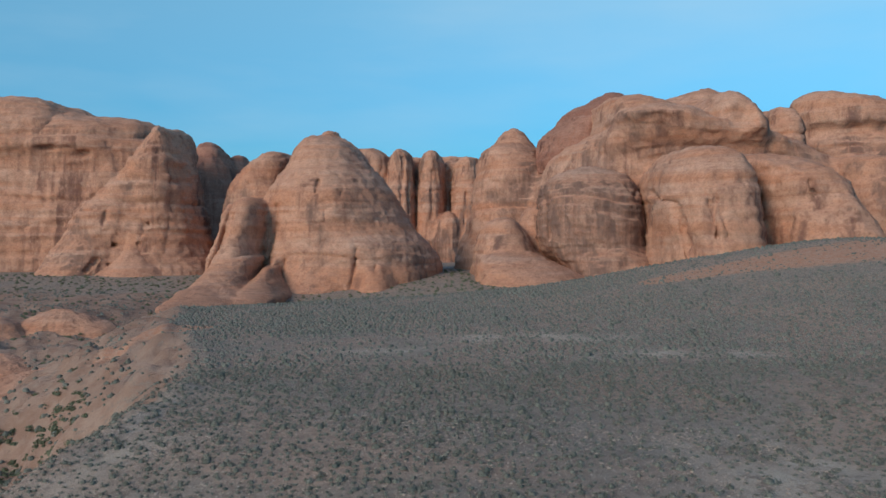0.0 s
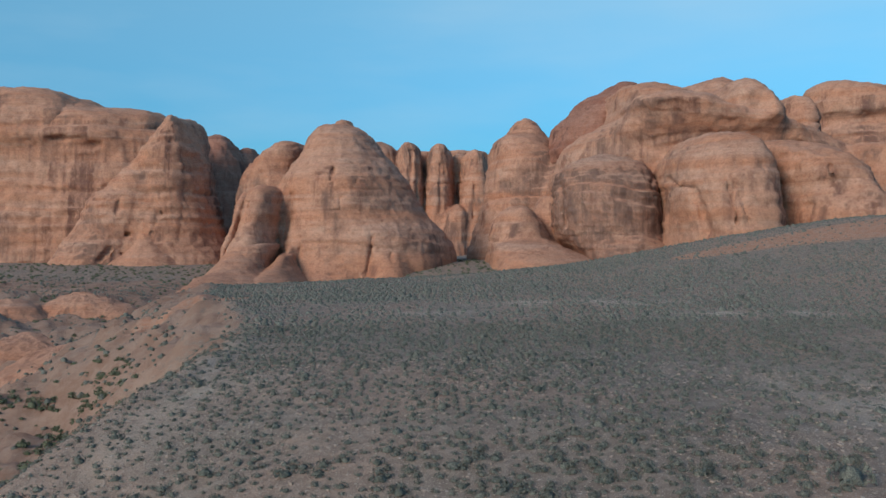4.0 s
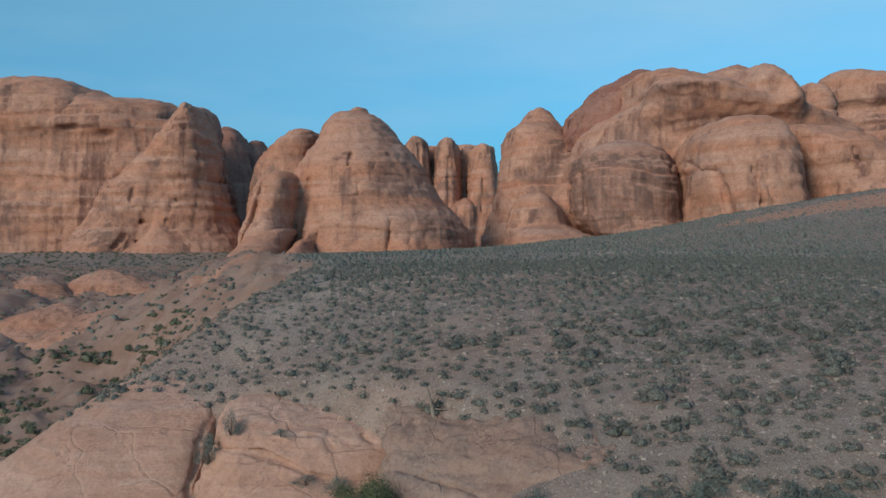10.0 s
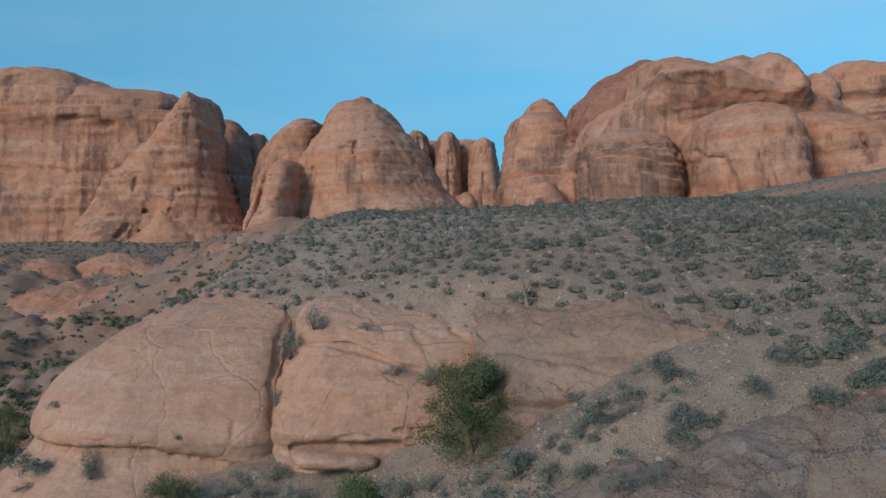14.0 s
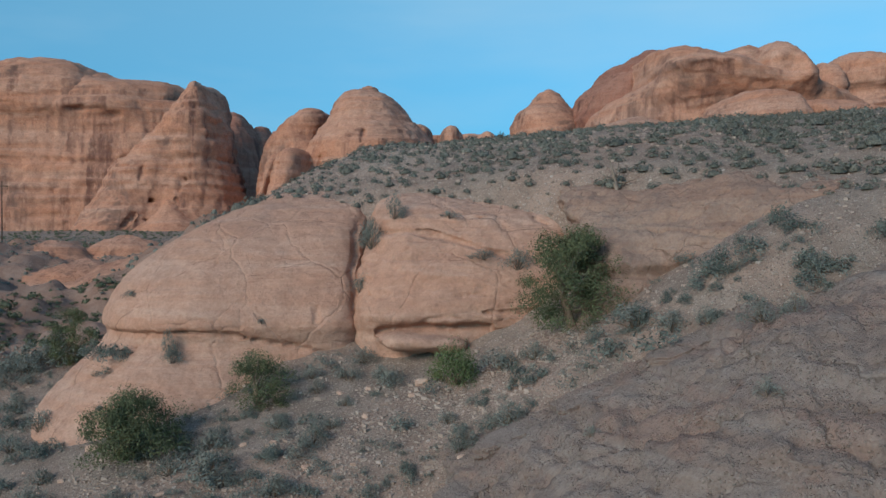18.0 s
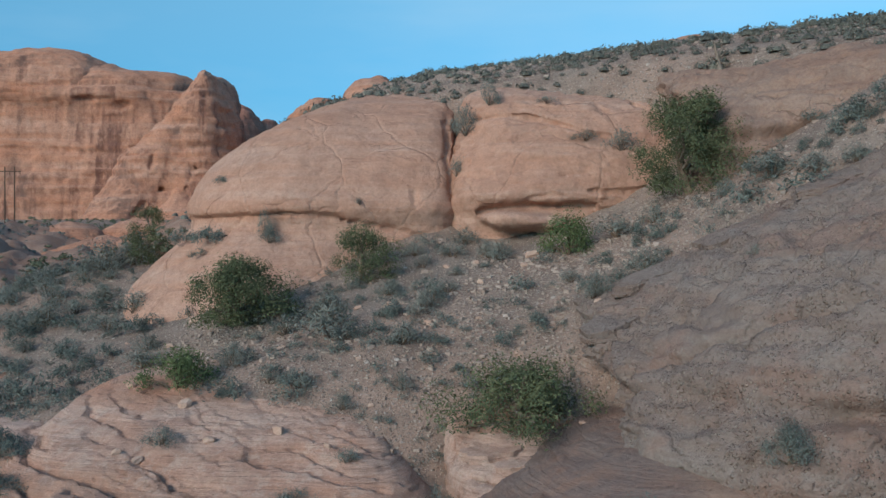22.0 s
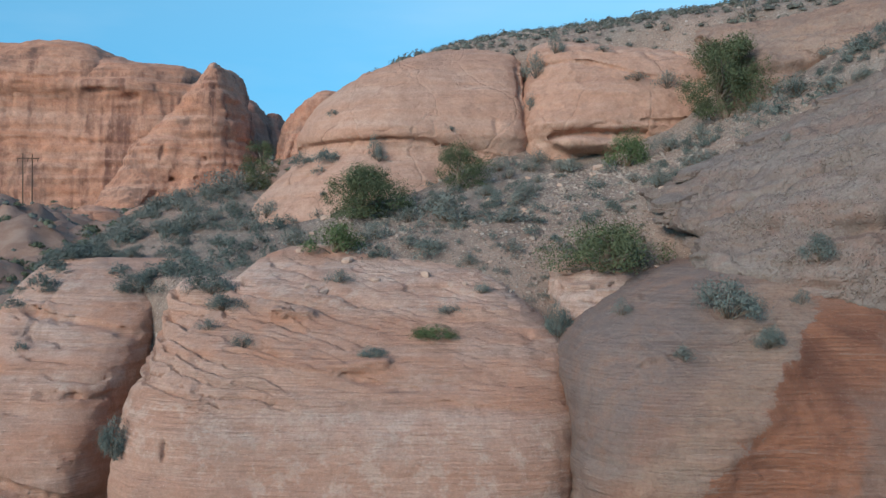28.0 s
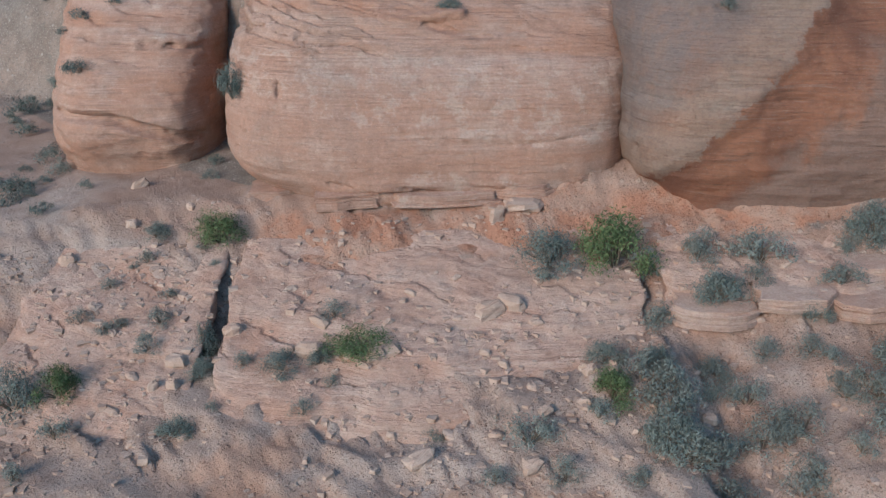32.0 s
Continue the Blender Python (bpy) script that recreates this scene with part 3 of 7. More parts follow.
class Sculpt:
    """A rock body grown out of rounded masses on a fine lattice, with grooves and hollows cut into it."""

    def __init__(self, lo, hi, step):
        self.lo, self.step = np.array(lo, float), step
        self.n = np.maximum(np.ceil((np.array(hi) - self.lo) / step).astype(int) + 1, 4)
        self.axes = [self.lo[i] + step * np.arange(self.n[i]) for i in range(3)]
        self.d = np.full(self.n, 6.0 * step, np.float32)

    def block(self, lo, hi, pad):
        sl = []
        for i in range(3):
            a = int(np.clip(math.floor((lo[i] - pad - self.lo[i]) / self.step), 0, self.n[i]))
            b = int(np.clip(math.ceil((hi[i] + pad - self.lo[i]) / self.step) + 1, 0, self.n[i]))
            sl.append(slice(a, max(a, b)))
        x, y, z = (self.axes[i][sl[i]].astype(np.float32) for i in range(3))
        return tuple(sl), x[:, None, None], y[None, :, None], z[None, None, :]

    def add(self, sl, d, k):
        a = self.d[sl]
        h = np.clip(0.5 + 0.5 * (a - d) / k, 0, 1)
        self.d[sl] = a + (d - a) * h - k * h * (1 - h)

    def take(self, sl, d, k):
        a = self.d[sl]
        h = np.clip(0.5 + 0.5 * (a + d) / k, 0, 1)
        self.d[sl] = a + (-d - a) * (1 - h) + k * h * (1 - h)

    def loft(self, rows, back, p=2.5, k=2.0, soft=1.0):
        """rows: (z, x from, x to, y of the front) from the top down; back: y of the rear; p: squareness in plan (of either end)."""
        q = np.array(sorted(rows), float)
        sl, x, y, z = self.block((q[:, 1].min(), q[:, 3].min(), q[0, 0]), (q[:, 2].max(), back, q[-1, 0]), 2 * k + 2 * self.step)
        zf = np.linspace(q[0, 0], q[-1, 0], 120)
        prof = np.stack([np.interp(zf, q[:, 0], q[:, i]) for i in (1, 2, 3)])
        for _ in range(int(14 * soft)):
            prof[:, 1:-1] = 0.25 * prof[:, :-2] + 0.5 * prof[:, 1:-1] + 0.25 * prof[:, 2:]
        xl, xr, yf = (np.interp(z, zf, pr).astype(np.float32) for pr in prof)
        rx, ry = np.maximum(0.5 * (xr - xl), 0.2), np.maximum(0.5 * (back - yf), 0.2)
        u, v = (x - 0.5 * (xl + xr)) / rx, np.abs((y - 0.5 * (back + yf)) / ry)
        if isinstance(p, tuple):
            p = np.where(u < 0, np.float32(p[0]), np.float32(p[1]))
        kk = (np.abs(u) ** p + v ** p) ** (1 / p)
        d = (kk - 1) * np.minimum(rx, ry)
        top = z - q[-1, 0]
        h = np.clip(0.5 + 0.5 * (d - top) / k, 0, 1)
        self.add(sl, top + (d - top) * h + k * h * (1 - h), k)

    def ball(self, c, r, turn=0.0, tip=0.0, p=2.0, cut=False, k=1.0):
        """A rounded mass, or a hollow: half-sizes r, turned about z and tipped about its own depth axis."""
        m = float(max(r))
        sl, x, y, z = self.block([v - m for v in c], [v + m for v in c], 2 * k)
        ct, st, cp, sp = math.cos(radians(turn)), math.sin(radians(turn)), math.cos(radians(tip)), math.sin(radians(tip))
        u, v, w = (x - c[0]) * ct + (y - c[1]) * st, -(x - c[0]) * st + (y - c[1]) * ct, z - c[2]
        u, w = u * cp + w * sp, -u * sp + w * cp
        kk = (np.abs(u / r[0]) ** p + np.abs(v / r[1]) ** p + np.abs(w / r[2]) ** p) ** (1 / p)
        d = (kk - 1) * np.minimum(min(r) * 1.5, m)
        (self.take if cut else self.add)(sl, d, k)

    def front(self, p):
        """The point of the rock's face, seen from the south, at the x and z of p."""
        i, k = (int(np.clip(round((p[m] - self.lo[m]) / self.step), 0, self.n[m] - 1)) for m in (0, 2))
        y = self.axes[1][np.argmax(self.d[i, :, k] < 0)]
        return np.array((p[0], y if abs(y - p[1]) < 40 * self.step else p[1], p[2]))

    def groove(self, points, r, deep=3.0, k=0.4):
        """A crevice along a line on the rock's face, deeper than wide."""
        line = [np.array(points[0], float)]
        for a, b in zip(points[:-1], points[1:]):
            a, b = np.array(a, float), np.array(b, float)
            m = max(1, int(np.linalg.norm((b - a)[[0, 2]]) / (5 * self.step)))
            line += [a + (b - a) * j / m for j in range(1, m + 1)]
        line = [self.front(q) for q in line]
        for a, b in zip(line[:-1], line[1:]):
            sl, x, y, z = self.block(np.minimum(a, b) - (r, r * deep, r), np.maximum(a, b) + (r, r * deep, r), 2 * k)
            e = b - a
            t = np.clip(((x - a[0]) * e[0] + (z - a[2]) * e[2]) / max(e[0] ** 2 + e[2] ** 2, 1e-6), 0, 1)
            d = np.sqrt((x - a[0] - t * e[0]) ** 2 + ((y - a[1] - t * e[1]) / deep) ** 2 + (z - a[2] - t * e[2]) ** 2) - r
            self.take(sl, d, k)

    def skin(self, name, mat, parent, label="", smooth=2, seed=0.0, rough=1.0, unit=8.0, flute=0.3, beds=0.5, dip=(0.0, 0.0), ledges=(), chips=0.4, carve=None):
        d = self.d
        for i in range(3):
            for j in (0, -1):
                edge = [slice(None)] * 3
                edge[i] = j
                d[tuple(edge)] = np.maximum(d[tuple(edge)], 0.5 * self.step)
        inside = d < 0
        cube = lambda i, j, k: inside[i:inside.shape[0] - 1 + i, j:inside.shape[1] - 1 + j, k:inside.shape[2] - 1 + k]
        count = sum(cube(i, j, k).astype(np.int8) for i in (0, 1) for j in (0, 1) for k in (0, 1))
        cell = np.argwhere((count > 0) & (count < 8))
        index = np.full(count.shape, -1, np.int32)
        index[tuple(cell.T)] = np.arange(len(cell))
        P, hits = np.zeros((len(cell), 3)), np.zeros((len(cell), 1))
        corners = [(i, j, k) for i in (0, 1) for j in (0, 1) for k in (0, 1)]
        for a in corners:
            for ax in range(3):
                if a[ax]:
                    continue
                b = list(a)
                b[ax] = 1
                da, db = d[tuple((cell + a).T)], d[tuple((cell + b).T)]
                on = (da < 0) != (db < 0)
                t = np.where(on, da / np.where(on, da - db, 1), 0)
                pt = np.repeat(np.array([a], float), len(cell), 0)
                pt[:, ax] = t
                P += pt * on[:, None]
                hits += on[:, None]
        P = self.lo + self.step * (cell + P / hits)
        F = []
        for ax in range(3):
            o1, o2 = (ax + 1) % 3, (ax + 2) % 3
            lo = [slice(None)] * 3
            hi = [slice(None)] * 3
            lo[ax], hi[ax] = slice(0, -1), slice(1, None)
            e = np.argwhere(inside[tuple(lo)] != inside[tuple(hi)])
            ok = (e[:, o1] > 0) & (e[:, o2] > 0) & (e[:, o1] < count.shape[o1]) & (e[:, o2] < count.shape[o2])
            e = e[ok]
            quad = []
            for u, v in ((0, 0), (1, 0), (1, 1), (0, 1)):
                c = e.copy()
                c[:, o1] -= u
                c[:, o2] -= v
                quad.append(index[tuple(c.T)])
            quad = np.stack(quad, -1)
            flip = ~inside[tuple(e.T)]
            quad[flip] = quad[flip][:, ::-1]
            F.append(quad)
        F = np.concatenate(F)
        E = np.concatenate([F[:, [0, 1]], F[:, [1, 2]], F[:, [2, 3]], F[:, [3, 0]]])
        deg = np.bincount(E.ravel(), minlength=len(P))[:, None]
        for _ in range(smooth):
            S = np.stack([np.bincount(E[:, 0], P[E[:, 1], i], len(P)) + np.bincount(E[:, 1], P[E[:, 0], i], len(P)) for i in range(3)], -1)
            P = 0.4 * P + 0.6 * S / np.maximum(deg, 1)
        fn = np.cross(P[F[:, 2]] - P[F[:, 0]], P[F[:, 3]] - P[F[:, 1]])
        N = np.stack([sum(np.bincount(F[:, j], fn[:, i], len(P)) for j in range(4)) for i in range(3)], -1)
        N /= np.maximum(np.linalg.norm(N, axis=1, keepdims=True), 1e-9)
        P = weather(P, False, rough, unit, flute, beds, dip, (), (), ledges, seed, P.mean(0), chips, carve, N)
        return mesh_object(name, P, F, mat, parent, label)


def plate(name, mat, parent, c, r, thick, turn=0.0, tilt=(0.0, 0.0), layers=4, corners=11, seed=0, label=""):
    """An angular stack of thin beds about c: an uneven broken outline, each layer set in or out a little."""
    rg = np.random.default_rng(int(abs(seed) * 1000) + 7)
    th = (np.arange(corners) + rg.uniform(-0.32, 0.32, corners)) * 2 * math.pi / corners
    k = (np.abs(np.cos(th)) ** 5 + np.abs(np.sin(th)) ** 5) ** -0.2 * rg.uniform(0.82, 1.08, corners)
    zs = np.concatenate([[0], np.sort(rg.uniform(0.12, 0.9, layers - 1)), [1]]) * thick - thick / 2
    V, Fc = [], []
    for j in range(layers):
        ring = k * rg.uniform(0.88, 1.0) * rg.uniform(0.965, 1.03, corners)
        for z, shrink in ((zs[j] + 0.006, 1.0), (zs[j + 1] - 0.012, 1.0), (zs[j + 1], 0.98)):
            V += [(r[0] * q * shrink * math.cos(a), r[1] * q * shrink * math.sin(a), z) for a, q in zip(th, ring)]
    rows = 3 * layers
    V += [(0, 0, zs[0]), (0, 0, zs[-1] + 0.03 * thick)]
    lo, hi = len(V) - 2, len(V) - 1
    for i in range(corners):
        n = (i + 1) % corners
        for lev in range(rows - 1):
            a, b = lev * corners + i, lev * corners + n
            Fc += [(a, b, b + corners), (a, b + corners, a + corners)]
        Fc += [((rows - 1) * corners + i, (rows - 1) * corners + n, hi), (n, i, lo)]
    m = Matrix.Translation(c) @ Euler((radians(tilt[0]), radians(tilt[1]), radians(turn))).to_matrix().to_4x4()
    V = np.array(V) @ np.array(m.to_3x3()).T + np.array(c)
    return mesh_object(name, V, Fc, mat, parent, label, smooth=False)


def crossbeds(dip, zones):
    """Broken lips of thin beds. zones: (z from, z to, bed height, depth)."""
    def carve(x, y, z):
        out = 0.0
        for k, (z0, z1, h, depth) in enumerate(zones):
            u = (z + dip * (x + 30) + 0.16 * fbm(x, y, z, 2.6, 3) + 0.05 * fbm(x, y, z, 0.5, 2)) / h
            lay = np.floor(u + 0.35 * vnoise(u * 0.7, 0 * u + k, 0 * u))
            saw = 1 - np.clip(u - np.floor(u), 0, 1)
            on = sm((vnoise(x / 1.7 + 5.3 * lay, lay * 3.7, y / 3.0) + 0.05) / 0.22)
            on = on * (0.3 + 0.7 * sm((fbm(x, y, 3.1 * k, 3.5, 2) + 0.25) / 0.4))
            out = out + depth * saw ** 2.2 * on * sm((z - z0) / 0.5) * sm((z1 - z) / 0.5)
        return out
    return carve


# ---- the ground ----
def talus(x, y):
    u, v = x + 28, y - 32
    return 12.95 + 0.268 * u + 0.373 * v + 0.0045 * u * u + 0.0159 * u * v


def hill(x, y):
    v = y + 0.6 * (np.clip(x, -45, 5) + 15) * sm((110 - y) / 60)
    z = 27.9 - 6 * np.exp(-np.clip(v - 38, -14, 400) / 15) - 1.8 * hump(x, y, 30, 60, 18, 18)
    z = z + 14.5 * hump(x, y, 98, 195, 70, 62)
    return z + fbm(x, y, 0, 30, 3) * 0.35


def gully(x, y):
    z = 9 + 0.083 * np.clip(y - 140, 0, 235) + np.clip(x + 60, 0, 200) * 0.02
    z = z - 6.0 * hump(x, y, -50, 300, 45, 45)
    lumps = (1 - 0.9 * hump(x, y, -60, 270, 60, 75)) * np.abs(fbm(x, y * 0.8, 3, 34, 4)) * 6.5 * sm((y - 70) / 60) * sm((340 - y) / 90) * sm((-20 - x) / 40)
    return z + lumps + 2 * hump(x, y, 8, 305, 45, 32)


def hill_side(y):
    return np.interp(y, (40, 50, 63, 77, 98, 120, 142, 200, 300), (-32, -28.5, -24, -22, -25, -33, -42, -55, -60))


def on_hill(x, y):
    w = np.interp(y, (40, 60, 100, 200), (12, 18, 32, 40))
    return sm((x - hill_side(y) + w) / w) * sm((265 - 0.5 * np.clip(-20 - x, 0, 60) - y) / 70)


def rib(x, y):
    """The slickrock rib that runs down from the hill into the gully."""
    crest = 138 + 5 * fbm(x, 3.3, 0, 18, 3) + 0.12 * (x + 40)
    top = np.interp(x, (-120, -98, -81, -60, -44, -37, -28), (0, 7, 12, 18.4, 22, 24, 25))
    u = y - crest
    step = 2.2 * sm((-u - 9 - 4 * fbm(x, y, 61, 14, 2)) / 3) + 1.8 * sm((-u - 22 - 5 * fbm(x, y, 62, 12, 2)) / 3)
    return top - 0.10 * np.clip(-u, 0, 90) - step - 0.5 * np.clip(u, 0, 60) + 0.9 * fbm(x, y, 63, 9, 4)


def ground_z(x, y):
    g = gully(x, y)
    up = g + (hill(x, y) - g) * on_hill(x, y)
    rz = np.where((x < -24) & (y > 70) & (y < 190), rib(x, y), -99.0)
    up = np.where(rz > up - 4, 0.5 * (up + rz + np.sqrt((up - rz) ** 2 + 1.5)) - 0.3 * np.exp(-np.abs(up - rz)), up)
    ye = np.interp(x, (-60, -40, -38, -34, -30, -26, -20, -12, -6, 0, 20), (50, 50, 49, 45, 42.5, 42, 41.5, 36, 29, 27.5, 26))
    t = np.minimum(talus(np.clip(x, -50, -4), np.clip(y, 20, 46)), 22.0)
    t = t - 0.3 * np.clip(-44 - x, 0, 20) - 1.7 * hump(x, y, -20.5, 37.5, 6.5, 5.0) - 0.9 * hump(x, y, -22, 30, 4, 4) - 1.8 * hump(x, y, -23.2, 27.2, 3.0, 2.8) + 1.7 * hump(x, y, -11.5, 32, 5.5, 2.6) + 2.1 * hump(x, y, -43.5, 46, 7, 7) - 1.3 * hump(x, y, -17, 40.5, 6, 3.2)
    t = t - 1.3 * sm((31.5 - y) / 4) * sm((x + 42) / 3) * sm((-23 - x) / 3)
    z1 = t + (up - t) * sm((y - ye) / np.where(x < -38, 14, np.where(x > -9, 6.5, 3.5)))
    yl = np.interp(x, (-80, -55, -48, -43, -40, -37, -31.5, -26, -22, -10, 5), (46, 41, 36.5, 31, 30, 27, 25, 24, 22, 22, 22))
    b = np.interp(y, (-25, 6, 11, 16, 18, 20, 22, 60), (-4, -0.9, 0.5, 1.3, 2.0, 3.0, 3.9, 5)) + 0.1 * np.clip(x + 30, -16, 12)
    b = b - 0.5 * sm((x + 26) / 1.5) * sm((16.5 - y) / 1.5)
    b = b + (fbm(x, y, 4, 2.2, 5, 0.55) * 0.30) * sm((23 - y) / 2)
    u = b / 0.34 + 0.9 * fbm(x, y, 6, 3.5, 3)
    b = b + 0.34 * (np.floor(u) + sm((u - np.floor(u) - 0.5) * 3.2 + 0.5) - u) * sm((24 - y) / 2)
    z = b + (z1 - b) * sm((y - yl) / 3.2)
    near = sm((90 - y) / 50)
    z = z + fbm(x, y, 9, 3.5, 4) * 0.6 * sm((hill_side(y) + 1 - x) / 6) * sm((y - 50) / 10) * sm((160 - y) / 40)
    z = z + fbm(x, y, 8, 5, 4) * 0.55 * sm((y - 70) / 30) * sm((300 - y) / 60) * (1 - on_hill(x, y))
    z = z + np.abs(fbm(x, y, 7, 11, 4)) * 2.2 * sm((hill_side(y) + 2 - x) / 8) * sm((y - 50) / 12) * sm((300 - y) / 60)
    return z + (fbm(x, y, 1, 3.0, 4) * 0.16 + fbm(x, y, 2, 0.6, 2) * 0.03) * near + fbm(x, y, 5, 700, 3) * 30 * sm((y - 900) / 1500)


def rock_mask(x, y):
    side = hill_side(y)
    bank = sm((side + 1 - x) / 5) * sm((y - 45) / 10) * sm((345 - y) / 40)
    bank = bank * (0.86 + 0.42 * fbm(x, y, 11, 26, 4))
    bench = sm((24 + np.clip(-37 - x, 0, 14) - y) / 2) * (0.85 + 0.35 * fbm(x, y, 13, 4, 3))
    return np.clip(np.maximum(bank, bench), 0, 1)


def clay_mask(x, y):
    trail = np.exp(-((y - 168 - 0.06 * (x - 37)) / np.clip(4 + 0.2 * (x - 37), 4, 14)) ** 2) * sm((x - 33) / 8)
    scarp = (1.3 * hump(x, y, -39, 134, 6, 6) + 1.1 * hump(x, y, -46, 127, 5, 5) + 0.5 * hump(x, y, -33, 100, 3, 8)) * (0.8 + 0.7 * fbm(x, y, 53, 7, 3))
    strip = 1.25 * np.exp(-((y - 19.9) / 1.3) ** 2) * sm((x + 39) / 3) * sm((-17 - x) / 4) * (0.8 + 0.6 * fbm(x, y, 57, 2.5, 3))
    return np.clip(np.maximum(np.maximum(trail, scarp), strip), 0, 1)


def pale_mask(x, y):
    streaks = hump(x, y, 12, 114, 11, 3.5) + 0.9 * hump(x, y, 27, 99, 13, 3) + hump(x, y, 24, 56, 7, 12) + 0.6 * hump(x, y, -6, 103, 9, 3) + 0.7 * hump(x, y, -22, 62, 4, 14)
    return np.clip(streaks * (0.7 + 0.8 * fbm(x, y, 51, 5, 3)), 0, 1)


def build_ground():
    fine = np.linspace(-42, 42, 400)
    coarse = np.linspace(42, 318, 40)[1:-1]
    ang = np.radians(np.concatenate([fine, coarse]))
    rad = np.concatenate([np.linspace(0.02, 10, 10), 10.5 * np.exp(np.linspace(0, math.log(3900 / 10.5), 430))])
    A, R = np.meshgrid(ang, rad, indexing="ij")
    x, y = -22 + R * np.sin(A), -8 + R * np.cos(A)
    z = ground_z(x, y)
    ob = mesh_object("ground", np.stack([x, y, z], -1).reshape(-1, 3), grid_faces(len(ang), len(rad), True)[:, ::-1], GROUND)
    for key, mask in (("rock", rock_mask), ("clay", clay_mask), ("pale", pale_mask)):
        at = ob.data.attributes.new(key, "FLOAT", "POINT")
        at.data.foreach_set("value", mask(x, y).astype(np.float32).ravel())
    return tagged(ob, "stony desert ground of pinkish soil, gravel and bare slickrock", "ground", kind="structure")


build_ground()

# ---- far cliffs ----
cliff = thing("cliff_massif", "long flat-topped sandstone cliff with dark streaks and an alcove", "cliff")
s = Sculpt((-345, 432, 8), (-75, 545, 132), 1.3)
s.loft([(120.07, -336.6, -210.3, 462), (117.65, -339.62, -203.05, 456), (114.03, -342.64, -197.61, 450), (103.75, -345.66, -188.54, 444), (91.67, -345.66, -182.5, 441), (88.95, -345.66, -182.5, 447), (73.54, -348.69, -179.48, 445), (52.39, -348.69, -176.46, 441), (22.17, -351.71, -173.44, 437), (4.04, -351.71, -170.41, 434)], 540, p=4, k=4)
s.skin("cliff_crown", ROCK_FAR, cliff, seed=0.7, unit=13, flute=0.3, beds=0.8, rough=0.8, chips=0.3, ledges=((100, 2.0, 2.5), (66, 1.5, 2.0)))
s = Sculpt((-345, 432, 8), (-75, 545, 132), 1.3)
s.loft([(111.91, -297.32, -169.81, 468), (109.19, -297.32, -158.93, 458), (103.75, -297.32, -153.49, 448), (92.27, -297.32, -148.66, 443), (88.95, -297.32, -147.45, 448), (73.54, -297.32, -144.43, 446), (52.39, -297.32, -135.67, 443), (22.17, -297.32, -132.65, 440), (4.04, -297.32, -122.07, 438)], 540, p=4, k=4)
s.ball((-182.58, 441, 87.91), (7, 9, 2.6), cut=True, k=1)
s.ball((-199.07, 443, 90.98), (12, 5, 2.2), cut=True, k=1.5)
s.skin("cliff_body", ROCK_FAR, cliff, seed=0.3, unit=13, flute=0.35, beds=0.9, rough=0.8, chips=0.3, ledges=((100, 2.5, 2.5), (66, 2.0, 2.0), (52, 1.2, 1.5)))
cliff = thing("sandstone_fin", "steep sandstone fin with a narrow rounded summit", "cliff")
s = Sculpt((-205, 362, 8), (-85, 470, 102), 0.9)
s.loft([(97.99, -131.79, -127.57, 402), (96.14, -133.9, -124.94, 398), (92.98, -136.53, -123.36, 395), (87.71, -140.75, -120.72, 392), (79.8, -145.5, -118.61, 390), (69.26, -149.71, -115.98, 388), (58.71, -153.93, -113.34, 387), (48.17, -156.57, -110.7, 385), (37.63, -159.2, -106.49, 382), (29.72, -163.16, -100.69, 378), (21.81, -169.75, -100.69, 372), (13.91, -175.02, -100.69, 366)], 446, p=2.1, k=3)
s.loft([(84.49, -140.92, -134.23, 398), (76.26, -148.12, -129.6, 394), (65.97, -158.41, -127.03, 390), (61.86, -166.12, -126.52, 388), (59.8, -168.69, -126.52, 386), (50.54, -172.81, -127.03, 384), (40.26, -178.46, -129.6, 381), (32.54, -183.09, -134.23, 378), (27.4, -187.21, -139.89, 375), (19.68, -192.35, -142.46, 371), (9.4, -199.04, -145.03, 366)], 450, p=2.2, k=2)
s.groove([(-140.95, 386, 59.6), (-142.44, 386, 50.17), (-143.93, 386, 40.25), (-145.91, 386, 31.56)], 0.28, 2.5)
s.groove([(-130.54, 389, 51.5), (-133.54, 389, 40.25), (-136.04, 389, 34)], 0.4, 2.5)
s.groove([(-154.04, 384, 30.37), (-150.34, 384, 35.31)], 0.8, 2.5)
s.groove([(-147.87, 384, 57.03), (-149.11, 384, 50.12)], 0.6, 2.5)
s.skin("fin_body", ROCK_FAR, cliff, seed=21, unit=12, flute=0.25, beds=0.8, rough=0.7, chips=0.45, ledges=((62, 1.6, 1.8), (79, 1.2, 1.5), (49, 0.8, 1.0)))
s = Sculpt((-175, 350, 8), (-100, 425, 56), 0.7)
s.loft([(51.47, -140.18, -133.2, 388), (42.74, -142.68, -131.2, 384), (35.26, -146.67, -123.22, 378), (29.02, -154.4, -115.74, 371), (24.04, -160.64, -113.24, 364), (15.31, -170.62, -108.26, 356)], 420, p=2, k=1.5)
s.skin("foot_apron", ROCK_FAR, cliff, seed=27, unit=9, flute=0.15, beds=0.6, rough=0.5, chips=0.3)
cliff = thing("sandstone_butte", "orange sandstone butte with a knobbed top and flared feet", "cliff")
s = Sculpt((-172, 282, 6), (2, 452, 98), 0.85)
